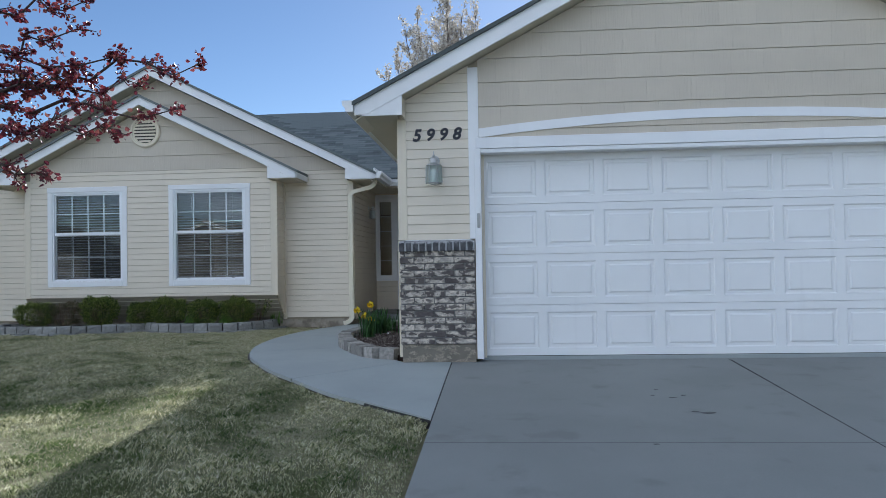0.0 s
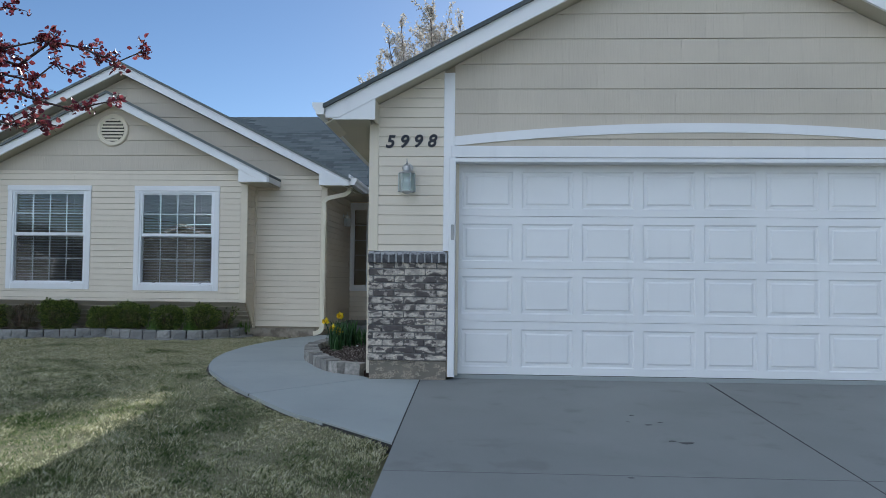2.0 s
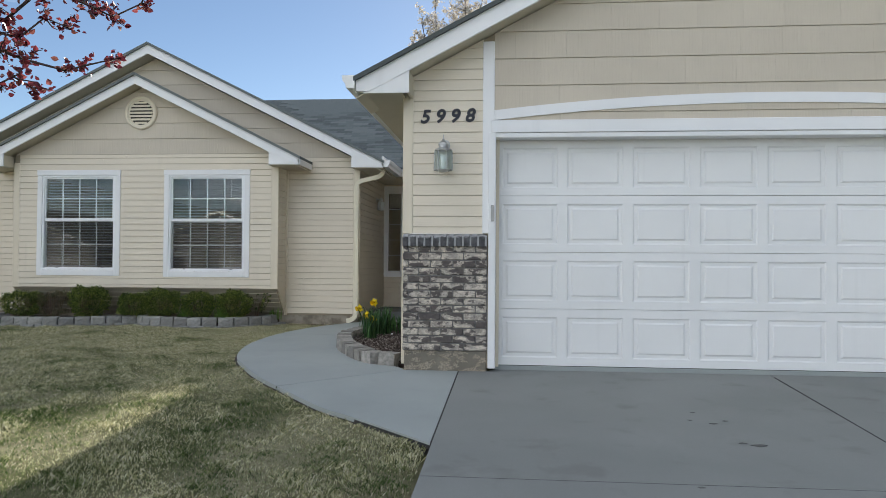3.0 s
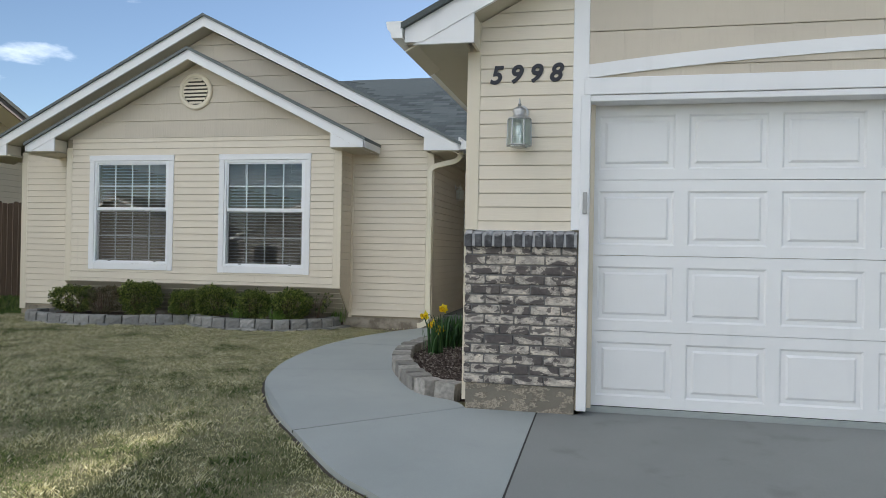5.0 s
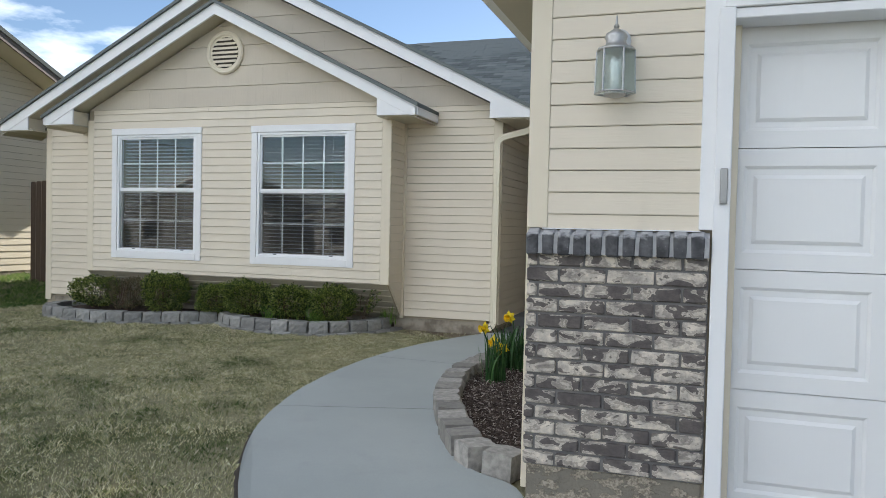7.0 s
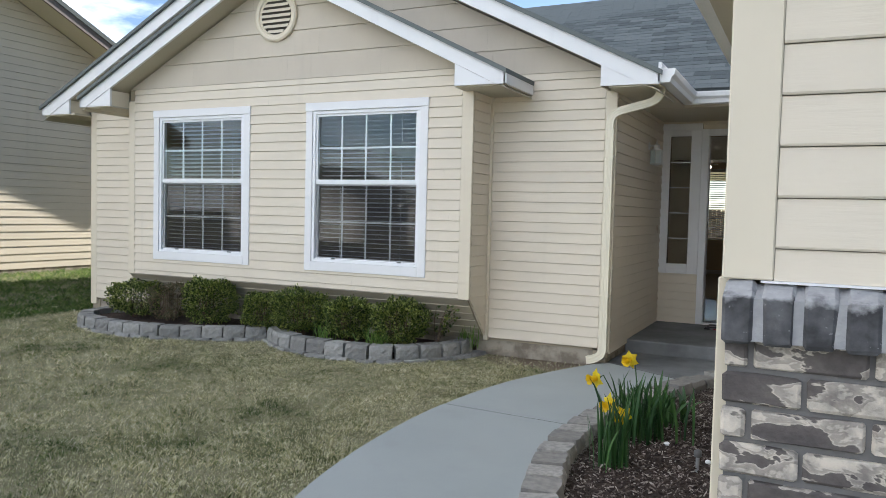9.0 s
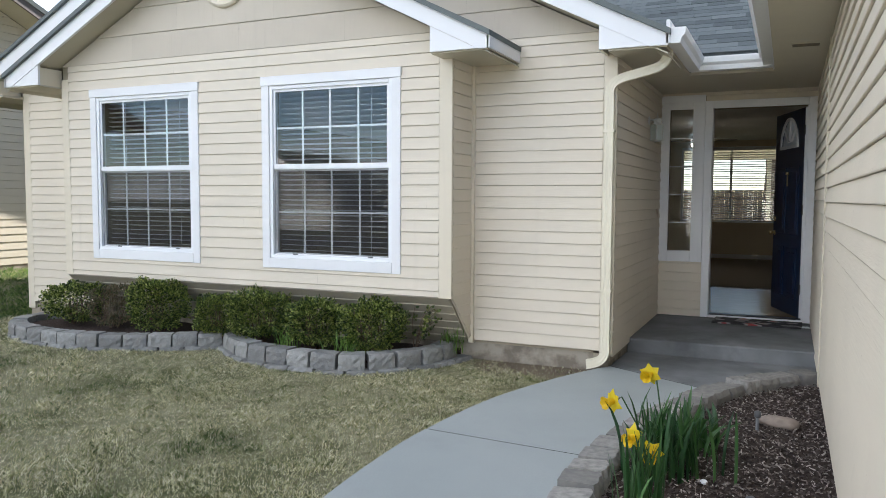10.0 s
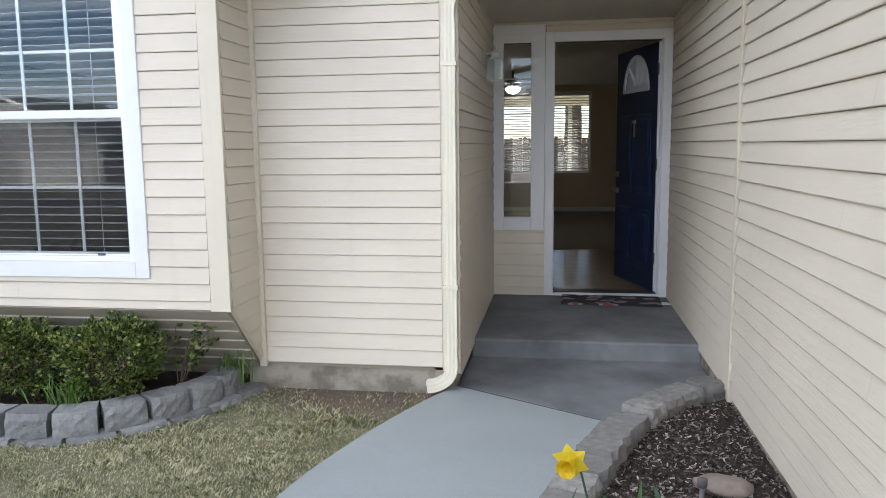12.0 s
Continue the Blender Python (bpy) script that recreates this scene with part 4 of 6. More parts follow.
def window(name, r):
    y = BAY_Y - 0.018
    wdw = structure(name, one_box(r[0] + 0.09, r[1] - 0.09, y + 0.03, y + 0.034, r[3] - 0.105, r[3] - 0.1), M_VINYL, "white vinyl single-hung window with wide white trim", "window")
    part("trim_board", one_box(r[0], r[1], y - 0.02, y + 0.016, r[3] - 0.085, r[3], 0.003), M_WHITE, wdw)
    part("trim_board", one_box(r[0] + 0.006, r[0] + 0.09, y - 0.014, y + 0.016, r[2], r[3] - 0.086, 0.003), M_WHITE, wdw)
    part("trim_board", one_box(r[1] - 0.09, r[1] - 0.006, y - 0.014, y + 0.016, r[2], r[3] - 0.086, 0.003), M_WHITE, wdw)
    part("window_sill", one_box(r[0] + 0.091, r[1] - 0.091, y - 0.016, y + 0.016, r[2] + 0.002, r[2] + 0.095, 0.003), M_WHITE, wdw)
    u0, u1, v0, v1 = r[0] + 0.091, r[1] - 0.091, r[2] + 0.096, r[3] - 0.086
    # vinyl frame
    for q in ((u0, u0 + 0.034, v0, v1), (u1 - 0.034, u1, v0, v1), (u0 + 0.034, u1 - 0.034, v0, v0 + 0.03), (u0 + 0.034, u1 - 0.034, v1 - 0.034, v1)):
        part("window_frame", one_box(q[0], q[1], y - 0.004, y + 0.08, q[2], q[3], 0.002), M_VINYL, wdw)
    vm = (v0 + v1) / 2 + 0.03
    for nm, a, b_, yy in (("upper_sash", vm, v1 - 0.034, y + 0.012), ("lower_sash", v0 + 0.03, vm, y + 0.034)):
        p0, p1 = u0 + 0.034, u1 - 0.034
        fr = 0.024
        bm = bmesh.new()
        box(bm, p0, p0 + fr, yy, yy + 0.025, a, b_)
        box(bm, p1 - fr, p1, yy, yy + 0.025, a, b_)
        box(bm, p0 + fr, p1 - fr, yy, yy + 0.025, b_ - (0.02 if nm == "lower_sash" else fr), b_)
        box(bm, p0 + fr, p1 - fr, yy, yy + 0.025, a, a + (0.045 if nm == "upper_sash" else 0.02))
        sash = part(nm, bm, M_VINYL, wdw)
        a2, b2 = a + (0.045 if nm == "upper_sash" else 0.02), b_ - (0.02 if nm == "lower_sash" else fr)
        part("pane", one_box(p0 + fr, p1 - fr, yy + 0.009, yy + 0.013, a2, b2), M_GLASS, sash).visible_shadow = False
        for i in (1, 2, 3):
            xm = p0 + fr + (p1 - p0 - 2 * fr) * i / 4
            part("muntin", one_box(xm - 0.009, xm + 0.009, yy + 0.0135, yy + 0.02, a2, b2), M_VINYL, sash)
        zm = (a2 + b2) / 2
        part("muntin", one_box(p0 + fr, p1 - fr, yy + 0.0205, yy + 0.025, zm - 0.009, zm + 0.009), M_VINYL, sash)
        if nm == "lower_sash":
            for xx in (p0 + 0.2, p1 - 0.22):
                part("latch", one_box(xx, xx + 0.045, yy - 0.012, yy, a, a + 0.012, 0.002), M_SCREEN, sash, "small black sash latch")
    bs = part("bug_screen", one_box(u0 + 0.04, u1 - 0.04, y + 0.018, y + 0.0185, v0 + 0.04, vm - 0.005), M_MESH, wdw, "dark insect screen over the lower sash")
    bs.visible_shadow = False
    # blind behind the glass
    bl = thing("window_blind", "white horizontal slat blind, lowered behind window glass", "blind", ((u0 + u1) / 2, y + 0.15, v0), "window blinds")
    hw = (u1 - u0) / 2 - 0.03
    part("headrail", one_box(-hw, hw, -0.02, 0.02, v1 - v0 - 0.04, v1 - v0), M_SLAT, bl)
    tilt = math.radians(-10)
    proto = None
    k, z = 0, 0.02
    while z < v1 - v0 - 0.05:
        if proto is None:
            bm = one_box(-hw, hw, -0.025, 0.025, -0.0014, 0.0014)
            bmesh.ops.rotate(bm, verts=bm.verts, cent=(0, 0, 0), matrix=Matrix.Rotation(tilt, 3, "X"))
            proto = part("slat", bm, M_SLAT, bl)
            proto.location.z = z
        else:
            o2 = new("slat", proto.data)
            o2.parent = bl
            o2.location.z = z
        z += 0.047
        k += 1
    for xx in (-hw * 0.6, hw * 0.6):
        part("cord", one_box(xx - 0.002, xx + 0.002, -0.026, -0.024, 0, v1 - v0 - 0.04), M_SLAT, bl)
    return wdw


window("window_1", W1)
window("window_2", W2)

# ---- entry: door frame, side light, open door ----
yd = PORCH_Y - 0.016
df = structure("door_frame", one_box(-1.06, -0.12, yd + 0.02, yd + 0.17, 0.10, 0.128, 0.003), plain("dark_threshold", (0.03, 0.03, 0.035), 0.4), "white painted entry door frame with dark threshold", "door frame")
part("casing", one_box(-1.128, -1.05, yd - 0.02, yd + 0.016, 0.10, 2.41, 0.003), M_WHITE, df)
part("casing", one_box(-0.13, -0.055, yd - 0.02, yd + 0.016, 0.10, 2.41, 0.003), M_WHITE, df)
part("casing", one_box(-1.05, -0.13, yd - 0.02, yd + 0.016, 2.33, 2.41, 0.003), M_WHITE, df)
part("casing", one_box(-1.05, -0.13, yd - 0.014, yd + 0.016, 0.078, 0.124, 0.003), M_WHITE, df)
part("jamb", one_box(-1.07, -1.045, yd + 0.016, yd + 0.16, 0.10, 2.33), M_WHITE, df)
part("jamb", one_box(-0.14, -0.115, yd + 0.016, yd + 0.16, 0.10, 2.33), M_WHITE, df)
sl = structure("sidelight", one_box(-1.49, -1.25, yd + 0.045, yd + 0.049, 0.81, 2.33), M_GLASS, "narrow white-framed side window beside the entry door", "window")
sl.visible_shadow = False
for q in ((-1.597, -1.49, 0.69, 2.47), (-1.25, -1.13, 0.69, 2.47), (-1.49, -1.25, 0.69, 0.81), (-1.49, -1.25, 2.33, 2.47)):
    part("casing", one_box(q[0], q[1], yd - 0.014, yd + 0.016, q[2], q[3], 0.003), M_WHITE, sl)
for k in range(1, 5):
    z = 0.81 + 1.52 * k / 5
    part("muntin", one_box(-1.49, -1.25, yd + 0.034, yd + 0.044, z - 0.006, z + 0.006), M_WHITE, sl)
part("casing", one_box(-1.60, -1.128, yd - 0.022, yd + 0.016, 2.40, 2.48, 0.003), M_WHITE, sl)

M_NAVY = plain("navy_door_paint", (0.007, 0.024, 0.075), 0.35, depth=0.1, relief=0.05)
M_BRASS = plain("worn_brass", (0.55, 0.42, 0.2), 0.3, 0.9)
door = thing("entry_door", "navy blue panelled entry door with fanlight, standing open", "door", (-0.142, PORCH_Y + 0.07, 0.135))
door.matrix_basis = pose(-0.142, PORCH_Y + 0.07, 0.135, 0, 0, -72)
DWD, DHT = 0.90, 2.18
bm = bmesh.new()
fan = [(-0.45 + 0.27 * math.cos(a * math.pi / 16), 1.80 + 0.31 * math.sin(a * math.pi / 16)) for a in range(17)]
# leaf in local x from 0 (hinge) to -DWD; its outside face looks along local -y
hole_u0, hole_u1 = -0.72, -0.18
for q in ((-DWD, hole_u0, 0, DHT), (hole_u1, 0, 0, DHT), (hole_u0, hole_u1, 0, 1.80)):
    box(bm, q[0], q[1], -0.022, 0.022, q[2], q[3])
prism(bm, [(hole_u1, DHT), (hole_u0, DHT)] + [(u, v) for u, v in fan[::-1]], lambda u, v, d_: (u, d_, v), -0.022, 0.022)
leaf = part("leaf", bm, M_NAVY, door)
for u0, u1, v0, v1 in ((-0.80, -0.50, 0.18, 0.72), (-0.40, -0.10, 0.18, 0.72), (-0.80, -0.50, 0.86, 1.58), (-0.40, -0.10, 0.86, 1.58)):
    bm = bmesh.new()
    box(bm, u0, u1, -0.032, -0.022, v0, v1, 0.008)
    box(bm, u0 + 0.05, u1 - 0.05, -0.037, -0.03, v0 + 0.05, v1 - 0.05, 0.006)
    part("raised_panel", bm, M_NAVY, leaf)
fanw = part("fanlight", prism(bmesh.new(), fan, lambda u, v, d_: (u, d_, v), -0.004, 0.004), plain("frosted_fanlight", (0.7, 0.74, 0.78), 0.3), door, "arched fanlight with white bars")
bm = bmesh.new()
outer = [(-0.45 + 0.285 * math.cos(a * math.pi / 16), 1.795 + 0.325 * math.sin(a * math.pi / 16)) for a in range(17)]
inner = [(-0.45 + 0.245 * math.cos(a * math.pi / 16), 1.815 + 0.275 * math.sin(a * math.pi / 16)) for a in range(17)]
for i in range(16):
    prism(bm, [outer[i], outer[i + 1], inner[i + 1], inner[i]], lambda u, v, d_: (u, d_, v), -0.034, -0.018)
box(bm, -0.735, -0.165, -0.034, -0.018, 1.785, 1.817)
for a in (45, 90, 135):
    ca, sa = math.cos(math.radians(a)), math.sin(math.radians(a))
    p = [(-0.45 + 0.06 * ca - 0.009 * sa, 1.815 + 0.06 * sa + 0.009 * ca), (-0.45 + 0.06 * ca + 0.009 * sa, 1.815 + 0.06 * sa - 0.009 * ca), (-0.45 + 0.26 * ca + 0.009 * sa, 1.815 + 0.28 * sa - 0.009 * ca), (-0.45 + 0.26 * ca - 0.009 * sa, 1.815 + 0.28 * sa + 0.009 * ca)]
    prism(bm, p, lambda u, v, d_: (u, d_, v), -0.030, -0.006)
part("muntin", bm, M_WHITE, fanw)
part("knob", lathe(bmesh.new(), [(0.028, 0), (0.028, 0.008), (0.012, 0.014), (0.012, 0.03), (0.026, 0.042), (0.028, 0.055), (0.018, 0.066), (0.002, 0.068)]), M_BRASS, door, "brass door knob", True).matrix_basis = pose(-0.84, -0.022, 0.86, 90)
part("deadbolt", lathe(bmesh.new(), [(0.028, 0), (0.028, 0.012), (0.02, 0.018), (0.002, 0.019)]), M_BRASS, door, "brass deadbolt", True).matrix_basis = pose(-0.84, -0.022, 1.02, 90)
part("knocker", box(lathe(bmesh.new(), [(0.015, 1.50), (0.02, 1.51), (0.015, 1.53)], (-0.45, -0.034, 0), 10), -0.455, -0.445, -0.04, -0.028, 1.38, 1.51), M_BRASS, door, "small brass door knocker")
part("edge_strip", one_box(-0.004, 0.012, -0.02, 0.02, 0.0, DHT), M_WHITE, door, "white weatherstrip at the hinge edge")
for z in (0.25, 1.08, 1.9):
    part("hinge", one_box(-0.01, 0.022, -0.03, -0.018, z, z + 0.1, 0.003), M_SCREEN, door, "dark steel hinge")

# doormat, doorbell
n = Nodes("woven_doormat")
v = n.add("ShaderNodeTexVoronoi", Scale=7.0)
n.link(n.coords((1, 1.6, 1)), v.inputs["Vector"])
c1 = n.ramp(v.outputs["Distance"], [(0.0, (0.34, 0.05, 0.05)), (0.22, (0.30, 0.06, 0.06)), (0.30, (0.30, 0.28, 0.27)), (0.44, (0.26, 0.24, 0.24)), (0.5, (0.035, 0.032, 0.035))])
n.bump(n.noise(300, 2), 0.6, 0.004)
M_MAT = n.done(c1, 0.95)
mat = link_mesh("doormat", one_box(-0.44, 0.4, -0.19, 0.19, 0, 0.016, 0.004), M_MAT)
mat.matrix_basis = pose(-0.53, 7.57, 0.0985, 0, 0, -2)
tagged(mat, "dark woven doormat with red flower pattern on porch", "doormat")
paper = link_mesh("paper_scrap", one_box(-0.1, 0.1, -0.05, 0.05, 0, 0.003), M_VINYL)
paper.matrix_basis = pose(-0.16, 7.50, 0.0985, 0, 0, 10)
tagged(paper, "white folded paper lying beside doormat", "paper")
bell = link_mesh("doorbell", box(one_box(-0.006, 0.006, -0.03, 0.03, -0.05, 0.05, 0.003), 0.006, 0.01, -0.01, 0.01, -0.012, 0.012), plain("tan_plastic", (0.55, 0.42, 0.3), 0.4))
bell.matrix_basis = pose(WX1 + 0.02, 7.62, 1.22)
tagged(bell, "small tan doorbell button on entry siding", "doorbell")
M_VSLAT = plain("brown_vent_slat", (0.2, 0.175, 0.13), 0.7)
for x, y in ((-0.215, 5.42), (-0.215, 3.48)):
    bm = one_box(-0.10, 0.10, -0.06, 0.06, -0.008, 0.0)
    sv = link_mesh("soffit_vent", bm, M_SOFFIT)
    sv.matrix_basis = pose(x, y, SOFFIT_Z - 0.018)
    tagged(sv, "small louvred vent in the painted soffit", "vent", "soffit vents")
    for k in range(6):
        part("slat", one_box(-0.09, 0.09, -0.05 + k * 0.018, -0.042 + k * 0.018, -0.011, -0.0085), M_VSLAT, sv)


# ---- gutters and downspout ----
def gutter(name, path, label):
    """K-style trough swept along a polyline in plan; the outside is to the left of the way."""
    prof = [(0.0, 0.0), (0.0, -0.115), (0.075, -0.115), (0.085, -0.075), (0.108, -0.05), (0.115, -0.012), (0.115, 0.0), (0.098, 0.0), (0.095, -0.01), (0.1, -0.045), (0.075, -0.07), (0.068, -0.105), (0.008, -0.105), (0.008, 0.0)]
    bm = bmesh.new()
    P = [Vector(p) for p in path]
    rings = []
    for i, p in enumerate(P):
        d0 = (P[i] - P[i - 1]).normalized() if i else (P[1] - P[0]).normalized()
        d1 = (P[i + 1] - P[i]).normalized() if i < len(P) - 1 else d0
        n0, n1 = Vector((-d0.y, d0.x, 0)), Vector((-d1.y, d1.x, 0))
        m_ = (n0 + n1).normalized()
        m_ /= max(0.3, m_.dot(n0))
        rings.append([bm.verts.new(p + m_ * a + Vector((0, 0, b_))) for a, b_ in prof])
    for q, s in zip(rings, rings[1:]):
        for k in range(len(prof)):
            j = (k + 1) % len(prof)
            bm.faces.new((q[k], q[j], s[j], s[k]))
    bm.faces.new(rings[0])
    bm.faces.new(rings[-1][::-1])
    ob = tagged(link_mesh(name, bm, M_METAL_W), label, "gutter", "eave gutters")
    for p, d_ in ((P[0], (P[0] - P[1]).normalized()), (P[-1], (P[-1] - P[-2]).normalized())):
        s_ = 1 if p is P[-1] else -1
        nn = Vector((-d_.y, d_.x, 0)) * s_
        bm = bmesh.new()
        prism(bm, prof[:7], lambda u, v, d: p + nn * u + d_ * d + Vector((0, 0, v)), 0.0005, 0.004)
        part("end_cap", bm, M_METAL_W, ob)
    return ob


gutter("gutter", [(-0.458, -0.31, 2.655), (-0.458, 6.55, 2.655)], "white metal gutter along the garage eave")
gutter("gutter", [(-0.46, 6.55, 2.64), (-1.138, 6.55, 2.64), (-1.138, 5.14, 2.64)], "white metal gutter turning the corner over the entry")
M_SPOUT = paint("cream_downspout_enamel", (0.78, 0.72, 0.56), 0.4, (3, 3, 3), 0.08, 0.05, 0.02)


def ribbed_tube(bm, pts, w_=0.07, d_=0.05):
    """A rectangular downpipe with ribs along its faces, swept along pts."""
    sec = []
    for (a, b_), (c, e_) in zip([(-1, -1), (1, -1), (1, 1), (-1, 1)], [(1, -1), (1, 1), (-1, 1), (-1, -1)]):
        for k in range(6):
            q = k / 6
            dent = 0.93 if k % 2 else 1.0
            sec.append(((a + (c - a) * q) * dent, (b_ + (e_ - b_) * q) * dent))
    P = [Vector(p) for p in pts]
    rings = []
    for i, p in enumerate(P):
        t = (P[min(i + 1, len(P) - 1)] - P[max(i - 1, 0)]).normalized()
        side_ = Vector((0, 1, 0)) if abs(t.y) < 0.9 else Vector((1, 0, 0))
        a = (side_ - t * side_.dot(t)).normalized()
        b_ = t.cross(a)
        rings.append([bm.verts.new(p + a * u * d_ / 2 + b_ * v_ * w_ / 2) for u, v_ in sec])
    for q, s in zip(rings, rings[1:]):
        for k in range(len(sec)):
            bm.faces.new((q[k], q[(k + 1) % len(sec)], s[(k + 1) % len(sec)], s[k]))
    bm.faces.new(rings[0])
    bm.faces.new(rings[-1][::-1])
    return bm


ds = thing("downspout", "cream ribbed metal downspout at the wing corner", "downspout", (0, 0, 0))
yy = WY - 0.06
part("elbow", ribbed_tube(bmesh.new(), smooth_line([(-1.19, yy + 0.02, 2.56), (-1.19, yy + 0.01, 2.47), (-1.25, yy, 2.40), (-1.40, yy, 2.36), (-1.56, yy, 2.32), (-1.625, yy, 2.25), (-1.63, yy, 2.12)], 4)), M_SPOUT, ds, smooth=False)
part("pipe", ribbed_tube(bmesh.new(), [(-1.63, yy, 2.16), (-1.63, yy, 0.16)], 0.075, 0.055), M_SPOUT, ds)
part("foot", ribbed_tube(bmesh.new(), smooth_line([(-1.63, yy, 0.2), (-1.63, yy, 0.10), (-1.665, yy, 0.04), (-1.73, yy, 0.005), (-1.78, yy, -0.005)], 4), 0.075, 0.055), M_SPOUT, ds)
for z in (1.9, 0.6):
    part("strap", one_box(-1.675, -1.585, yy - 0.032, yy + 0.04, z, z + 0.025), M_SPOUT, ds)

# ---- inside, seen through the open door ----
M_TAN = paint("tan_wall_paint", (0.64, 0.54, 0.39), 0.7, (20, 20, 20), 0.06, 0.05, 0.02)
n = Nodes("wood_laminate")
c1 = n.mix(n.noise(2.0, 5, (2, 14, 1)), (0.30, 0.22, 0.14), (0.48, 0.38, 0.26))
M_LAM = n.done(c1, 0.22)
M_CARPET = plain("taupe_carpet", (0.30, 0.265, 0.215), 0.98, size=120, depth=0.25, relief=0.5)
structure("floor_entry", one_box(-3.2, 1.2, PORCH_Y + 0.13, 10.8, 0.05, 0.102), M_LAM, "glossy wood laminate entry floor", "floor")
structure("floor_living", one_box(-3.2, 1.2, 10.805, BACK_Y, 0.05, 0.108), M_CARPET, "taupe living room carpet", "floor")
structure("wall_inner_left", one_box(-3.3, -3.2, PORCH_Y + 0.13, BACK_Y, 0, 2.63), M_TAN, "tan painted inner wall", "wall")
structure("wall_inner_right", one_box(1.2, 1.3, PORCH_Y + 0.13, BACK_Y, 0, 2.63), M_TAN, "tan painted inner wall", "wall")
bw = (-2.45, -0.38, 0.88, 2.50)
bm = bmesh.new()
for r in minus((-3.2, 1.2, 0.05, 2.63), [bw]):
    box(bm, r[0], r[1], BACK_Y - 0.03, BACK_Y - 0.003, r[2], r[3])
bw_wall = structure("wall_inner_back", bm, M_TAN, "tan painted back wall of the living room", "wall")
part("baseboard", one_box(-3.2, 1.2, BACK_Y - 0.045, BACK_Y - 0.031, 0.108, 0.2), M_WHITE, bw_wall)
wd = structure("window_3", one_box(bw[0], bw[1], BACK_Y + 0.05, BACK_Y + 0.054, bw[2], bw[3]), M_GLASS, "living room window with white slat blind", "window")
wd.visible_shadow = False
for q in ((bw[0], bw[0] + 0.05, bw[2], bw[3]), (bw[1] - 0.05, bw[1], bw[2], bw[3]), (bw[0], bw[1], bw[2], bw[2] + 0.05), (bw[0], bw[1], bw[3] - 0.05, bw[3]), (bw[0] + 1.0, bw[0] + 1.05, bw[2], bw[3])):
    part("window_frame", one_box(q[0], q[1], BACK_Y + 0.01, BACK_Y + 0.08, q[2], q[3]), M_VINYL, wd)
bl = thing("window_blind", "white horizontal slat blind, slats open to yard", "blind", ((bw[0] + bw[1]) / 2, BACK_Y - 0.02, bw[2] + 0.02), "window blinds")
proto, z = None, 0.02
while z < 1.5:
    if proto is None:
        bm = one_box(-0.99, 0.99, -0.022, 0.022, -0.0012, 0.0012)
        bmesh.ops.rotate(bm, verts=bm.verts, cent=(0, 0, 0), matrix=Matrix.Rotation(radians(-24), 3, "X"))
        proto = part("slat", bm, M_SLAT, bl)
        proto.location.z = z
    else:
        o2 = new("slat", proto.data)
        o2.parent, o2.location.z = bl, z
    z += 0.05
part("headrail", one_box(-1.0, 1.0, -0.03, 0.03, 1.52, 1.58), M_SLAT, bl)
fan_t = thing("ceiling_fan", "dark ceiling fan in the living room", "ceiling fan", (-1.7, 12.6, 2.63))
M_FAN = plain("dark_fan_wood", (0.05, 0.03, 0.02), 0.4)
part("rod", tube(bmesh.new(), [(0, 0, 0), (0, 0, -0.2)], 0.015), M_FAN, fan_t)
part("motor", lathe(bmesh.new(), [(0.05, -0.32), (0.1, -0.3), (0.1, -0.22), (0.04, -0.18)]), M_FAN, fan_t, smooth=True)
for k in range(5):
    part("blade", one_box(0.12, 0.62, -0.065, 0.065, -0.27, -0.262, 0.003), M_FAN, fan_t).matrix_basis = pose(0, 0, 0, 0, 0, 72 * k + 10)
M_OPAL = plain("lit_opal_glass", (0.85, 0.83, 0.78), 0.3)
M_OPAL.node_tree.nodes["Principled BSDF"].inputs["Emission Color"].default_value = (1.0, 0.9, 0.75, 1)
M_OPAL.node_tree.nodes["Principled BSDF"].inputs["Emission Strength"].default_value = 4.5
part("light_bowl", lathe(bmesh.new(), [(0.01, -0.42), (0.07, -0.40), (0.11, -0.36), (0.11, -0.33)]), M_OPAL, fan_t, "lit opal glass bowl", True)

# patio cover behind the house
pc = thing("patio_cover", "white-painted patio cover behind the house", "patio cover", (-1.4, BACK_Y + 0.15, -0.1))
part("deck", one_box(-3.2, 3.2, 0, 3.4, 2.72, 2.80), M_WHITE, pc)
part("beam", one_box(-3.2, 3.2, 3.2, 3.32, 2.5, 2.72), M_WHITE, pc)
for x in (-3.1, 0.6, 3.0):
    part("post", one_box(x, x + 0.1, 3.2, 3.3, 0, 2.5), M_WHITE, pc)

# ---- edging stones ----
n = Nodes("split_face_block")
c1 = n.ramp(n.random(), [(0, (0.18, 0.181, 0.172)), (0.5, (0.25, 0.25, 0.238)), (1, (0.33, 0.33, 0.312))])
c1 = n.mix(n.ramp(n.noise(25, 6), [(0.35, 0.0), (0.7, 0.6)]), c1, (0.19, 0.18, 0.165))
c1 = n.mix(n.ramp(n.noise(90, 3), [(0.6, 0.0), (0.7, 0.6)]), c1, (0.38, 0.37, 0.355))
n.bump(n.noise(55, 6), 0.8, 0.012)
M_BLOCK = n.done(c1, 0.92, spec=0.2)
n = Nodes("tan_grey_block")
c1 = n.ramp(n.random(), [(0, (0.22, 0.21, 0.19)), (1, (0.40, 0.38, 0.345))])
c1 = n.mix(n.ramp(n.noise(25, 6), [(0.35, 0.0), (0.7, 0.7)]), c1, (0.15, 0.145, 0.14))
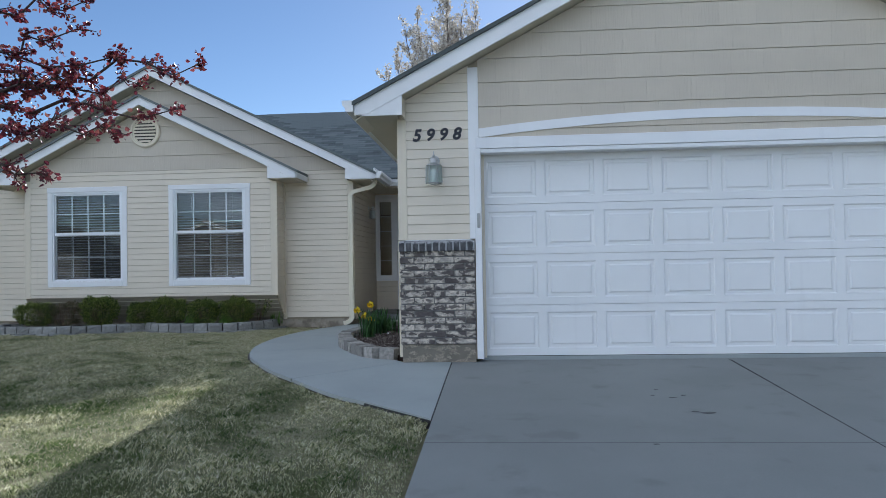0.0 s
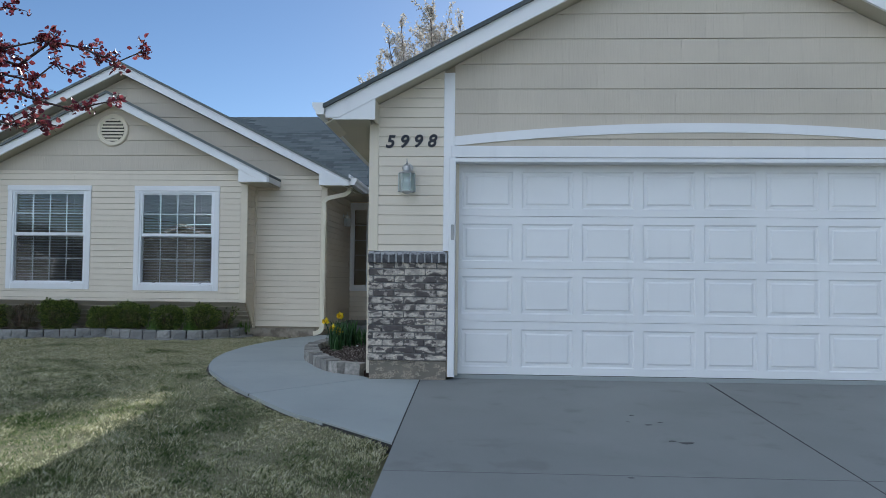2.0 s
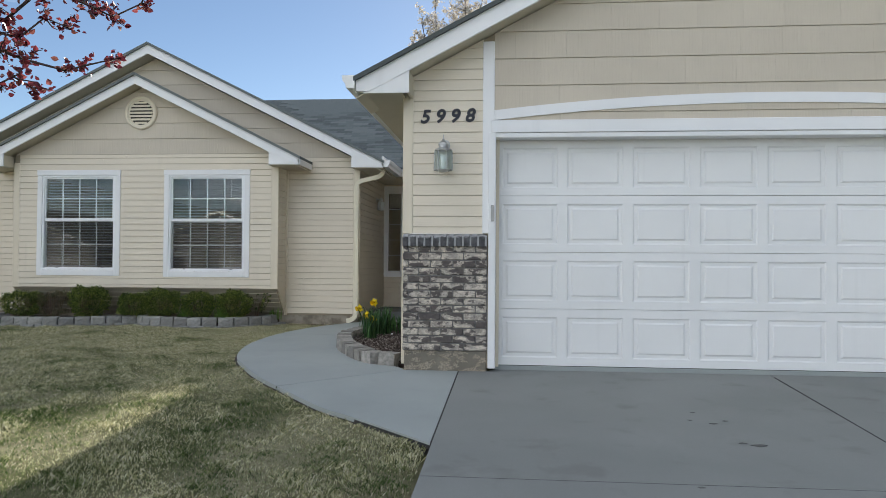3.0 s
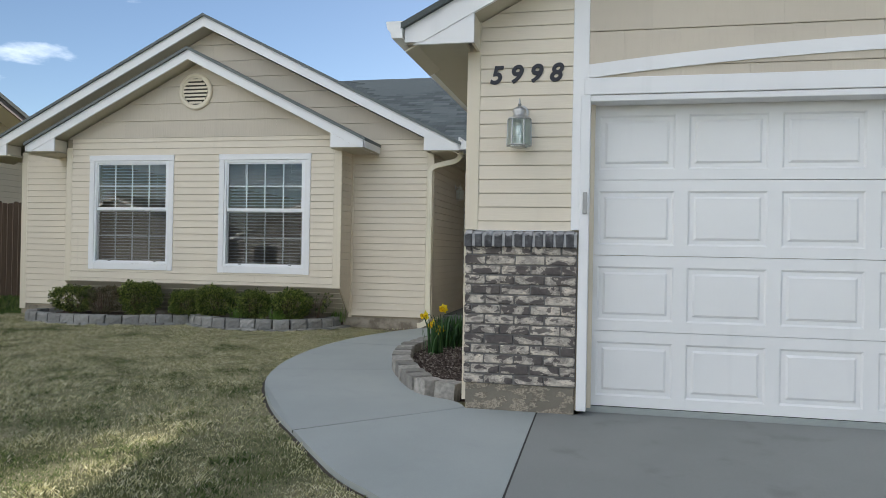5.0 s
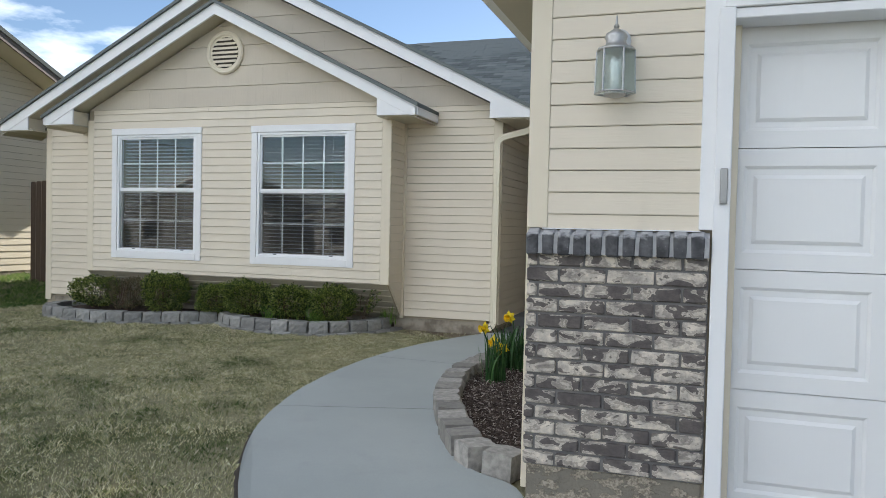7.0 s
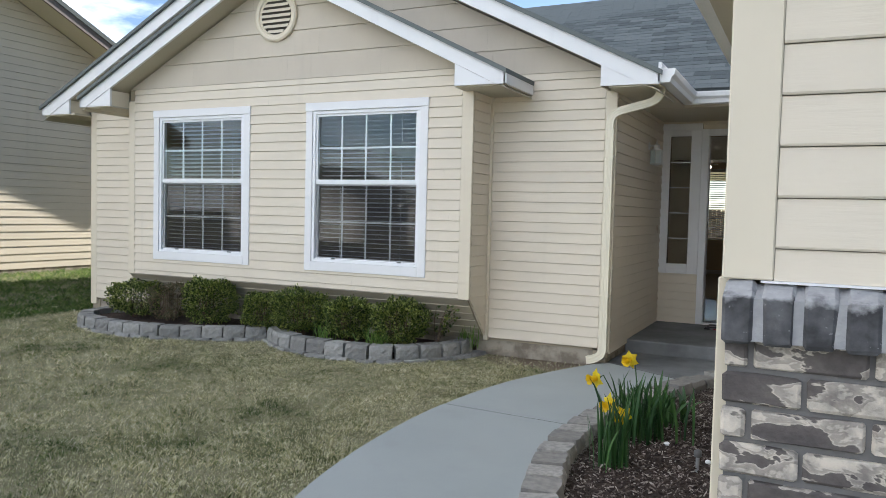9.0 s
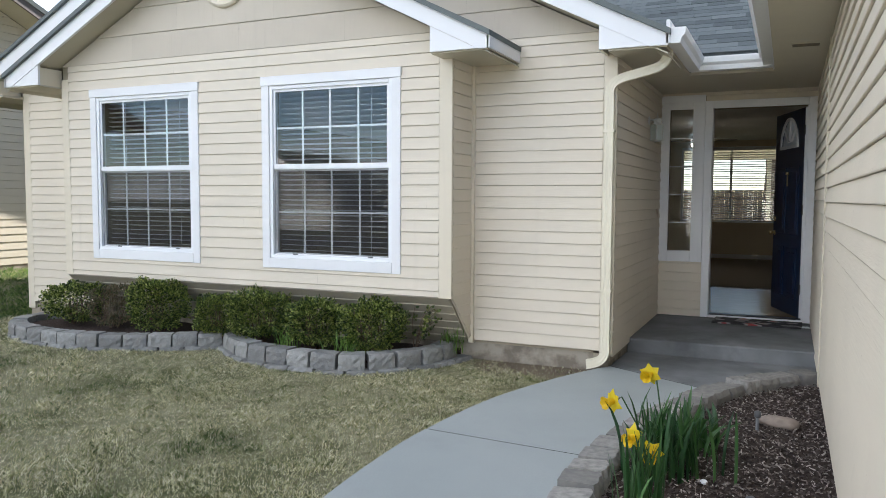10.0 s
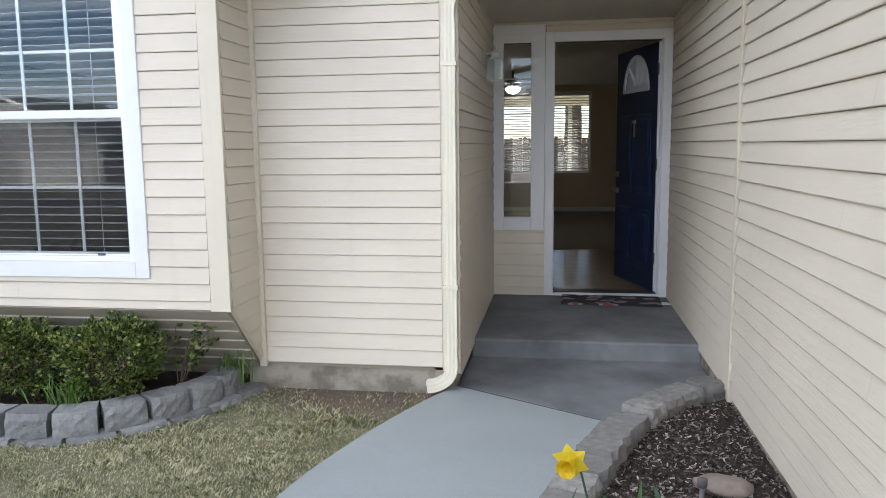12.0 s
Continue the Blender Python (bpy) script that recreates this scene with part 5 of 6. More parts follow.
n.bump(n.noise(55, 6), 0.45, 0.006)
M_BLOCK2 = n.done(c1, 0.92, spec=0.2)
rng = random.Random(11)


def block_mesh(w_, d_, h_, material):
    """A wall block: rough bowed face at -y, narrower tail, chamfered top."""
    bm = bmesh.new()
    nx_, nz_ = 6, 4
    front = {}
    for i in range(nx_ + 1):
        for k in range(nz_ + 1):
            u, v = i / nx_ * 2 - 1, k / nz_
            edge = 0.012 * (abs(u) ** 6) + 0.016 * (v ** 8)
            j_ = rng.uniform(-1, 1) * 0.006
            front[i, k] = bm.verts.new((u * w_ / 2 + rng.uniform(-1, 1) * 0.003, -d_ / 2 + edge + j_, v * h_ + rng.uniform(-1, 1) * 0.002))
    back = {}
    for i in range(nx_ + 1):
        for k in (0, nz_):
            u = i / nx_ * 2 - 1
            back[i, k] = bm.verts.new((u * w_ * 0.445, d_ / 2, k / nz_ * h_ + rng.uniform(-1, 1) * 0.003))
    for i in range(nx_):
        for k in range(nz_):
            bm.faces.new((front[i, k], front[i + 1, k], front[i + 1, k + 1], front[i, k + 1]))
        bm.faces.new((front[i, nz_], front[i + 1, nz_], back[i + 1, nz_], back[i, nz_]))
        bm.faces.new((front[i, 0], back[i, 0], back[i + 1, 0], front[i + 1, 0]))
        bm.faces.new((back[i, 0], back[i, nz_], back[i + 1, nz_], back[i + 1, 0]))
    for i in (0, nx_):
        bm.faces.new([front[i, k] for k in range(nz_ + 1)] + [back[i, nz_], back[i, 0]])
    bmesh.ops.recalc_face_normals(bm, faces=bm.faces)
    me_ = bpy.data.meshes.new("edging_block")
    bm.to_mesh(me_)
    bm.free()
    me_.materials.append(material)
    return me_


def along(line, step, start=0.0):
    """Points and headings at even steps along a polyline."""
    out, s, need = [], 0.0, start
    for a, b_ in zip(line, line[1:]):
        l_ = math.dist(a, b_)
        while need <= s + l_ and l_ > 0:
            t = (need - s) / l_
            out.append((a[0] + (b_[0] - a[0]) * t, a[1] + (b_[1] - a[1]) * t, math.degrees(math.atan2(b_[1] - a[1], b_[0] - a[0]))))
            need += step
        s += l_
    return out


def course(line, z, material, group, label, w_=0.225, d_=0.17, h_=0.1, start=0.11, flip=0, jitter=1.0, gap=0.010):
    meshes = [block_mesh(w_ - gap, d_, h_, material) for _ in range(6)]
    for x, y, a in along(line, w_, start):
        ob = new("edging_block", meshes[rng.randrange(6)])
        ob.matrix_basis = pose(x, y, (z(x, y) if callable(z) else z) + rng.uniform(-0.004, 0.004) * jitter, rng.uniform(-1.5, 1.5) * jitter, rng.uniform(-1.5, 1.5) * jitter, a + flip + rng.uniform(-2.5, 2.5) * jitter)
        tagged(ob, label, "edging block", group)


ARC1 = smooth_line([(-7.62, 5.2), (-7.76, 4.9), (-7.66, 4.6), (-7.35, 4.38), (-6.95, 4.29), (-6.5, 4.28), (-6.1, 4.36), (-5.7, 4.54), (-5.38, 4.73), (-5.15, 4.9)], 6)
ARC2 = smooth_line([(-5.1, 4.92), (-4.95, 4.78), (-4.6, 4.57), (-4.2, 4.48), (-3.78, 4.47), (-3.47, 4.57), (-3.25, 4.76), (-3.11, 4.98), (-3.04, 5.2), (-3.03, 5.32)], 6)
LOW2 = smooth_line([(-5.08, 4.82), (-4.65, 4.52), (-4.25, 4.42), (-3.82, 4.41), (-3.44, 4.52), (-3.17, 4.75), (-2.99, 5.1), (-2.91, 5.4)], 6)
BLK = "grey split-face concrete edging block round the shrub bed"
course(ARC1, -0.042, M_BLOCK, "shrub bed edging", BLK, h_=0.116, gap=0.010)
course([(x, y - 0.02) for x, y in ARC1], -0.165, M_BLOCK, "shrub bed edging", BLK, start=0.0, h_=0.125)
course(ARC2, -0.048, M_BLOCK, "shrub bed edging", BLK, h_=0.13, w_=0.228, gap=0.009)
course(LOW2, -0.168, M_BLOCK, "shrub bed edging", BLK, start=0.02, h_=0.125, w_=0.25)
INNER = smooth_line([(-0.12, 0.36), (-0.36, 0.42), (-0.58, 0.74), (-0.80, 1.22), (-0.97, 1.68), (-1.10, 2.33), (-1.12, 2.95), (-1.05, 3.45), (-0.94, 3.9), (-0.76, 4.46), (-0.58, 4.87), (-0.42, 5.12), (-0.26, 5.30), (-0.09, 5.43)], 6)
course(INNER[::-1], -0.05, M_BLOCK2, "flower bed edging", "tan-grey concrete edging block along the curved walk", w_=0.205, d_=0.19, h_=0.135, start=0.06, flip=180, jitter=2.0, gap=0.02)

# ---- beds ----
n = Nodes("bark_mulch")
c1 = n.mix(n.noise(45, 6), (0.03, 0.021, 0.018), (0.095, 0.07, 0.058))
c1 = n.mix(n.ramp(n.noise(120, 3), [(0.64, 0.0), (0.7, 1.0)]), c1, (0.2, 0.16, 0.13))
n.bump(n.noise(70, 6), 1.0, 0.02)
M_MULCH = n.done(c1, 0.95, spec=0.15)


def bed(name, poly, z, label):
    bm = bmesh.new()
    prism(bm, poly, lambda u, v, d_: (u, v, z + d_), -0.15, 0.0)
    return structure(name, bm, M_MULCH, label, "flower bed")


bed("mulch_bed", [(x + 0.04, y) for x, y in INNER] + [(GX0, 5.44), (GX0, 0.15)], 0.0, "dark bark mulch bed beside the garage wall")
bed("shrub_bed", ARC1[3:] + ARC2[1:] + [(-2.95, 5.46), (-7.6, 5.46)], 0.01, "dark soil bed under the bay")


def inside(x, y, poly):
    c = False
    for i in range(len(poly)):
        (x0, y0), (x1, y1) = poly[i], poly[i - 1]
        if (y0 > y) != (y1 > y) and x < (x1 - x0) * (y - y0) / (y1 - y0) + x0:
            c = not c
    return c


n = Nodes("mulch_chip")
c1 = n.ramp(n.random(True), [(0, (0.03, 0.022, 0.02)), (0.5, (0.09, 0.072, 0.063)), (0.82, (0.20, 0.165, 0.145)), (1, (0.48, 0.43, 0.38))])
M_CHIP = n.done(c1, 0.9, spec=0.2)
bedpoly = [(x + 0.06, y) for x, y in INNER] + [(GX0, 5.44), (GX0, 0.15)]
V, F = [], []
while len(F) < 6 * 12000:
    x, y = rng.uniform(-1.2, GX0 - 0.01), rng.uniform(0.2, 5.7)
    if not inside(x, y, bedpoly):
        continue
    m_ = pose(x, y, 0.004 + rng.uniform(0, 0.016), rng.uniform(-35, 35), rng.uniform(-35, 35), rng.uniform(0, 360))
    a, b_, c = 0.004 + 0.014 * rng.random() ** 2.2, rng.uniform(0.002, 0.0055), rng.uniform(0.001, 0.0028)
    o = len(V)
    V += [m_ @ Vector((sx * a, sy * b_ * (1 if sx > 0 else 0.6), sz * c)) for sz in (-1, 1) for sy in (-1, 1) for sx in (-1, 1)]
    F += [(o, o + 1, o + 3, o + 2), (o + 4, o + 6, o + 7, o + 5), (o, o + 4, o + 5, o + 1), (o + 2, o + 3, o + 7, o + 6), (o, o + 2, o + 6, o + 4), (o + 1, o + 5, o + 7, o + 3)]
me = bpy.data.meshes.new("mulch_chips")
me.from_pydata(V, [], F)
me.materials.append(M_CHIP)
tagged(new("mulch_chips", me), "dark shredded bark chips with pale flecks", "mulch", kind="stuff")
rock = bmesh.new()
bmesh.ops.create_icosphere(rock, subdivisions=3, radius=1)
for v in rock.verts:
    q = noise.noise(v.co * 1.6) * 0.22
    v.co = Vector((v.co.x * 0.125, v.co.y * 0.075, v.co.z * 0.04)) * (1 + q)
rk = link_mesh("rock", rock, plain("tan_river_rock", (0.26, 0.21, 0.17), 0.85, size=30, depth=0.35, relief=0.4), smooth=True)
rk.matrix_basis = pose(-0.30, 4.13, 0.028, 0, 0, -12)
tagged(rk, "smooth tan-grey rock lying on mulch", "rock")
M_STAKE = plain("galvanised_stake", (0.35, 0.36, 0.37), 0.45, 0.6)
for x, y in ((-0.42, 3.99), (-0.40, 2.58)):
    st = thing("garden_stake_light", "small black-capped path light stake in mulch", "path light", (x, y, 0.0), "path lights")
    part("stake", tube(bmesh.new(), [(0, 0, -0.03), (0, 0, 0.085)], 0.010), M_STAKE, st)
    part("cap", lathe(bmesh.new(), [(0.012, 0.08), (0.02, 0.085), (0.02, 0.115), (0.012, 0.12)], sides=12), M_SCREEN, st, "black cap", True)
for x, y, a in ((-0.62, 2.95, 20), (-0.36, 2.72, 80)):
    pb = bmesh.new()
    bmesh.ops.create_icosphere(pb, subdivisions=2, radius=0.018)
    for v in pb.verts:
        v.co.z *= 0.7
        v.co *= 1 + 0.2 * noise.noise(v.co * 60)
    ob = link_mesh("pebble", pb, M_VINYL)
    ob.matrix_basis = pose(x, y, 0.02, 0, 0, a)
    tagged(ob, "small white pebble on dark mulch", "pebble", "white pebbles")


M_OIL = plain("dark_oil_stain", (0.06, 0.058, 0.056), 0.6, size=60, depth=0.4)
for x, y, r_ in ((2.49, -2.2, 0.05), (2.40, -2.16, 0.03), (2.27, -1.4, 0.022), (2.34, -1.70, 0.028), (2.44, -1.62, 0.02), (2.20, -1.62, 0.018), (1.95, -3.0, 0.02)):
    bm = bmesh.new()
    vs = [bm.verts.new((math.cos(k * math.tau / 14) * r_ * rng.uniform(0.7, 1.2), math.sin(k * math.tau / 14) * r_ * rng.uniform(0.35, 0.7), 0)) for k in range(14)]
    fc = bm.faces.new(vs)
    ex = bmesh.ops.extrude_face_region(bm, geom=[fc])
    for v in ex["geom"]:
        if isinstance(v, bmesh.types.BMVert):
            v.co.z += 0.0015
    ob = link_mesh("oil_spot", bm, M_OIL)
    ob.matrix_basis = pose(x, y, ground_z(x, y) + 0.0005, 2.86, 0, 0)
    tagged(ob, "small dark oil spot on driveway concrete", "stain", "oil spots")


# ---- plants ----
def leaf_mat(name, cols, rough=0.5, trans=0.25):
    n_ = Nodes(name)
    c_ = n_.ramp(n_.random(True), [(i / (len(cols) - 1), q) for i, q in enumerate(cols)])
    c_ = n_.mix(n_.noise(8, 3), c_, n_.mix(0.35, c_, (0.0, 0.0, 0.0)))
    n_.b.inputs["Subsurface Weight"].default_value = 0.0
    m_ = n_.done(c_, rough)
    tr = n_.add("ShaderNodeBsdfTranslucent")
    n_.link(c_, tr.inputs["Color"])
    mx = n_.add("ShaderNodeMixShader", Fac=trans)
    out = n_.t.nodes["Material Output"]
    n_.link(n_.b.outputs["BSDF"], mx.inputs[1])
    n_.link(tr.outputs["BSDF"], mx.inputs[2])
    n_.link(mx.outputs["Shader"], out.inputs["Surface"])
    return m_


M_BOX = leaf_mat("shrub_leaf", [(0.014, 0.03, 0.006), (0.06, 0.105, 0.016), (0.19, 0.25, 0.04), (0.50, 0.54, 0.16)])
M_DRYLEAF = leaf_mat("shrub_leaf_dry", [(0.05, 0.07, 0.02), (0.12, 0.12, 0.05), (0.20, 0.15, 0.08), (0.26, 0.20, 0.12)])
M_TWIG = plain("shrub_twig", (0.12, 0.08, 0.055), 0.9)


def leaves_mesh(name, spots, material, parent, size=0.014, label=""):
    """Small folded leaves at (point, direction) spots."""
    V_, F_ = [], []
    for p, d_ in spots:
        d_ = d_.normalized()
        s_ = d_.orthogonal().normalized()
        s_ = Matrix.Rotation(rng.uniform(0, math.tau), 3, d_) @ s_
        l_, w2 = size * rng.uniform(0.8, 1.4), size * rng.uniform(0.35, 0.55)
        up = d_.cross(s_) * w2 * 0.3
        o = len(V_)
        droop = d_.cross(s_) * l_ * 0.12
        V_ += [p, p + d_ * l_ * 0.35 + s_ * w2 * 0.9 + up, p + d_ * l_ * 0.7 + s_ * w2 * 0.75 + up - droop * 0.3, p + d_ * l_ - droop, p + d_ * l_ * 0.7 - s_ * w2 * 0.75 + up - droop * 0.3, p + d_ * l_ * 0.35 - s_ * w2 * 0.9 + up]
        F_ += [(o, o + 1, o + 2, o + 3), (o, o + 3, o + 4, o + 5)]
    me_ = bpy.data.meshes.new(name)
    me_.from_pydata(V_, [], F_)
    me_.materials.append(material)
    ob = new(name, me_)
    ob.parent = parent
    if label:
        ob["label"] = label
    return ob


def shrub(x, y, w_, h_, count, material, label, sparse=0.0):
    t = thing("shrub", label, "shrub", (x, y, 0.02), "shrubs under the bay")
    spots = []
    for k in range(16):
        a, r = rng.uniform(0, math.tau), rng.uniform(0.1, 0.8)
        tip = Vector((math.cos(a) * r * w_ / 2, math.sin(a) * r * w_ / 2.2, h_ * rng.uniform(0.6, 0.95)))
        base = Vector((math.cos(a) * 0.04, math.sin(a) * 0.04, 0))
        midp = base.lerp(tip, 0.5) + Vector((math.cos(a), math.sin(a), 0)) * 0.03
        part("stem", tube(bmesh.new(), [base, midp, tip], [0.006, 0.004, 0.002], 5, False), M_TWIG, t)
    seed_ = Vector((x * 3.1, y * 2.7, 0))
    while len(spots) < count * 1.3:
        u = Vector((rng.gauss(0, 1), rng.gauss(0, 1), rng.gauss(0, 1))).normalized()
        bump = 1 + 0.32 * noise.noise(u * 1.7 + seed_) + 0.26 * noise.noise(u * 4 + seed_)
        r = bump * rng.uniform(0.62, 1.02) ** 0.6
        sq = lambda q: math.copysign(abs(q) ** 0.8, q)
        p = Vector((sq(u.x) * w_ / 2 * r, sq(u.y) * w_ / 2.3 * r, h_ * 0.56 + sq(u.z) * h_ * 0.47 * r))
        if p.z < 0.03 or (sparse and noise.noise(p * 9 + seed_) < sparse - 0.25) or (p.z < h_ * 0.2 and rng.random() < 0.25):
            continue
        spots.append((p, u + Vector((rng.uniform(-1, 1), rng.uniform(-1, 1), rng.uniform(-0.3, 1.2))) * 0.8))
    leaves_mesh("foliage", spots, material, t, 0.021)
    return t


for x, w_, h_, c_ in ((-7.16, 0.60, 0.42, 4200), (-5.98, 0.56, 0.50, 4800), (-5.24, 0.44, 0.40, 3600), (-4.72, 0.54, 0.46, 4600), (-4.10, 0.48, 0.42, 4200), (-3.52, 0.52, 0.44, 4400)):
    shrub(x, 4.88 if x < -5 else 4.86, w_, h_, c_, M_BOX, "clipped green boxwood shrub in the bed under the bay")
shrub(-6.58, 4.86, 0.50, 0.42, 1300, M_DRYLEAF, "thin brownish half-bare shrub between the green ones", 0.3)
sprig = thing("sprig", "loose leafy sprig growing beside the clipped shrubs", "shrub", (-3.22, 5.05, 0.02), "shrubs under the bay")
spots = []
for k in range(7):
    tip = Vector((rng.uniform(0.0, 0.25), rng.uniform(-0.1, 0.1), rng.uniform(0.3, 0.5)))
    part("stem", tube(bmesh.new(), [(0, 0, 0), tip * 0.6 + Vector((-0.02, 0, 0.05)), tip], [0.004, 0.003, 0.0015], 5, False), M_TWIG, sprig)
    for i in range(16):
        q = rng.uniform(0.35, 1)
        spots.append((tip * q, Vector((rng.uniform(-1, 1), rng.uniform(-1, 1), rng.uniform(-0.2, 1)))))
leaves_mesh("foliage", spots, M_BOX, sprig, 0.03)


def strap_leaves(bm, count, spread, height, width, lean, r_):
    for k in range(count):
        a = r_.uniform(0, math.tau)
        b0 = Vector((r_.gauss(0, spread), r_.gauss(0, spread), 0))
        d_ = Vector((math.cos(a), math.sin(a), 0))
        h_, l_, w_ = height * r_.uniform(0.65, 1.1), lean * r_.uniform(0.3, 1.4), width * r_.uniform(0.7, 1.2)
        s_ = Vector((-d_.y, d_.x, 0))
        s_ = Matrix.Rotation(r_.uniform(-1, 1), 3, "Z") @ s_
        prev = None
        for i in range(6):
            q = i / 5
            p = b0 + d_ * (l_ * q ** 2) + Vector((0, 0, h_ * (q - 0.22 * q ** 3 * min(2, l_ / 0.12))))
            ww = w_ * (0.7 + 0.3 * q) * (1 if q < 0.7 else max(0.08, (1 - q) / 0.3))
            row = [bm.verts.new(p - s_ * ww), bm.verts.new(p + d_ * ww * 0.35), bm.verts.new(p + s_ * ww)]
            if prev:
                bm.faces.new((prev[0], prev[1], row[1], row[0]))
                bm.faces.new((prev[1], prev[2], row[2], row[1]))
            prev = row
    return bm


M_STRAP = leaf_mat("daffodil_leaf", [(0.02, 0.07, 0.022), (0.045, 0.12, 0.035), (0.09, 0.20, 0.055)], 0.45, 0.3)
M_PETAL = leaf_mat("daffodil_petal", [(0.92, 0.68, 0.015), (0.95, 0.76, 0.03)], 0.5, 0.35)
M_TRUMPET = leaf_mat("daffodil_trumpet", [(0.92, 0.58, 0.008), (0.94, 0.64, 0.012)], 0.5, 0.3)


def daffodil_flower(parent, base, head, face):
    base, head, face = Vector(base), Vector(head), Vector(face).normalized()
    bm = bmesh.new()
    top = head - face * 0.05
    tube(bm, [base, base.lerp(top, 0.5) + Vector((0, 0, 0.03)), top + Vector((0, 0, 0.012)), head - face * 0.02], [0.005, 0.0045, 0.004, 0.006], 6)
    part("stem", bm, M_STRAP, parent)
    a = face.orthogonal().normalized()
    b_ = face.cross(a)
    bm = bmesh.new()
    for k in range(6):
        an = k * math.tau / 6
        d_ = a * math.cos(an) + b_ * math.sin(an)
        s_ = face.cross(d_)
        c0 = bm.verts.new(head)
        l1, r1 = bm.verts.new(head + d_ * 0.034 + s_ * 0.024 + face * 0.004), bm.verts.new(head + d_ * 0.034 - s_ * 0.024 + face * 0.004)
        mid = bm.verts.new(head + d_ * 0.034 + face * (0.007 if k % 2 else 0.001))
        tip = bm.verts.new(head + d_ * 0.064 - face * rng.uniform(-0.012, 0.018))
        bm.faces.new((c0, l1, mid))
        bm.faces.new((c0, mid, r1))
        bm.faces.new((l1, tip, mid))
        bm.faces.new((mid, tip, r1))
    part("petals", bm, M_PETAL, parent)
    bm = bmesh.new()
    rings = []
    for r, h_ in ((0.014, 0.0), (0.018, 0.02), (0.022, 0.040), (0.034, 0.054)):
        rings.append([bm.verts.new(head + face * (h_ + (0.006 if (h_ > 0.05 and k % 2) else 0)) + (a * math.cos(k * math.tau / 14) + b_ * math.sin(k * math.tau / 14)) * r) for k in range(14)])
    for q, s_ in zip(rings, rings[1:]):
        for k in range(14):
            bm.faces.new((q[k], q[(k + 1) % 14], s_[(k + 1) % 14], s_[k]))
    part("trumpet", bm, M_TRUMPET, parent)


r5 = random.Random(5)
c1 = thing("daffodil_clump", "daffodil clump with yellow flowers and strap leaves in mulch", "daffodil", (-0.80, 3.05, 0.0), "daffodils")
part("leaves", strap_leaves(bmesh.new(), 100, 0.09, 0.41, 0.012, 0.10, r5), M_STRAP, c1)
daffodil_flower(c1, (-0.02, 0.1, 0), (-0.15, 0.36, 0.41), (-0.35, -1, -0.15))
daffodil_flower(c1, (-0.05, 0.0, 0), (-0.26, -0.08, 0.355), (-0.7, -0.8, -0.1))
c2 = thing("daffodil_clump", "small daffodil clump with two yellow flowers", "daffodil", (-0.83, 2.42, 0.0), "daffodils")
part("leaves", strap_leaves(bmesh.new(), 46, 0.05, 0.40, 0.009, 0.06, r5), M_STRAP, c2)
daffodil_flower(c2, (-0.02, 0.0, 0), (-0.065, 0.24, 0.285), (-0.6, -1, -0.2))
daffodil_flower(c2, (0.02, 0.0, 0), (0.01, 0.20, 0.24), (0.1, -1, -0.3))
c3 = thing("broadleaf_clump", "clump of broad green bulb leaves in mulch", "plant", (-0.70, 3.5, 0.0))
part("leaves", strap_leaves(bmesh.new(), 34, 0.09, 0.27, 0.02, 0.10, r5), M_STRAP, c3)
M_TUFT = leaf_mat("fresh_grass_leaf", [(0.08, 0.17, 0.03), (0.16, 0.30, 0.05), (0.26, 0.40, 0.09)], 0.5, 0.4)
for x, y, k in ((-4.25, 4.64, 26), (-3.66, 4.64, 30), (-2.98, 5.34, 22)):
    tf = thing("grass_tuft", "bright green grass tuft beside edging blocks", "grass", (x, y, 0.01), "grass tufts")
    part("foliage", strap_leaves(bmesh.new(), k * 2, 0.06, 0.27, 0.004, 0.10, r5), M_TUFT, tf)

# ---- lawn ----
n = Nodes("grass_blade")
yy_ = n.add("ShaderNodeSeparateXYZ")
n.link(n.coords(), yy_.inputs[0])
lush = n.add("ShaderNodeMapRange", **{"From Min": 1.4, "From Max": -1.2, "To Min": -0.02, "To Max": 0.035})
n.link(yy_.outputs["Y"], lush.inputs["Value"])
sm = n.add("ShaderNodeMath")
n.link(n.noise(1.3, 7, rough=0.65), sm.inputs[0])
n.link(lush.outputs["Result"], sm.inputs[1])
patch = n.ramp(sm.outputs["Value"], [(0.44, 0.08), (0.53, 0.30), (0.60, 0.9), (0.67, 1.0)])
clump = n.add("ShaderNodeMath")
clump.operation = "MULTIPLY_ADD"
n.link(n.ramp(n.noise(24, 5, rough=0.65), [(0.36, 0.0), (0.64, 1.0)]), clump.inputs[0])
clump.inputs[1].default_value = 0.42
half = n.add("ShaderNodeMath")
half.operation = "MULTIPLY"
half.inputs[1].default_value = 0.58
n.link(n.random(True), half.inputs[0])
n.link(half.outputs["Value"], clump.inputs[2])
fine = clump.outputs["Value"]
dry = n.ramp(fine, [(0.05, (0.042, 0.06, 0.022)), (0.24, (0.145, 0.17, 0.072)), (0.42, (0.41, 0.39, 0.20)), (0.60, (0.73, 0.68, 0.43)), (0.85, (0.92, 0.89, 0.67))])
green = n.ramp(fine, [(0.05, (0.022, 0.045, 0.012)), (0.4, (0.06, 0.105, 0.026)), (0.68, (0.15, 0.19, 0.062)), (0.95, (0.48, 0.46, 0.28))])
colg = n.mix(patch, dry, green)
M_BLADE = n.done(colg, 0.7, spec=0.2)
tr = n.add("ShaderNodeBsdfTranslucent")
n.link(colg, tr.inputs["Color"])
mx = n.add("ShaderNodeMixShader", Fac=0.42)
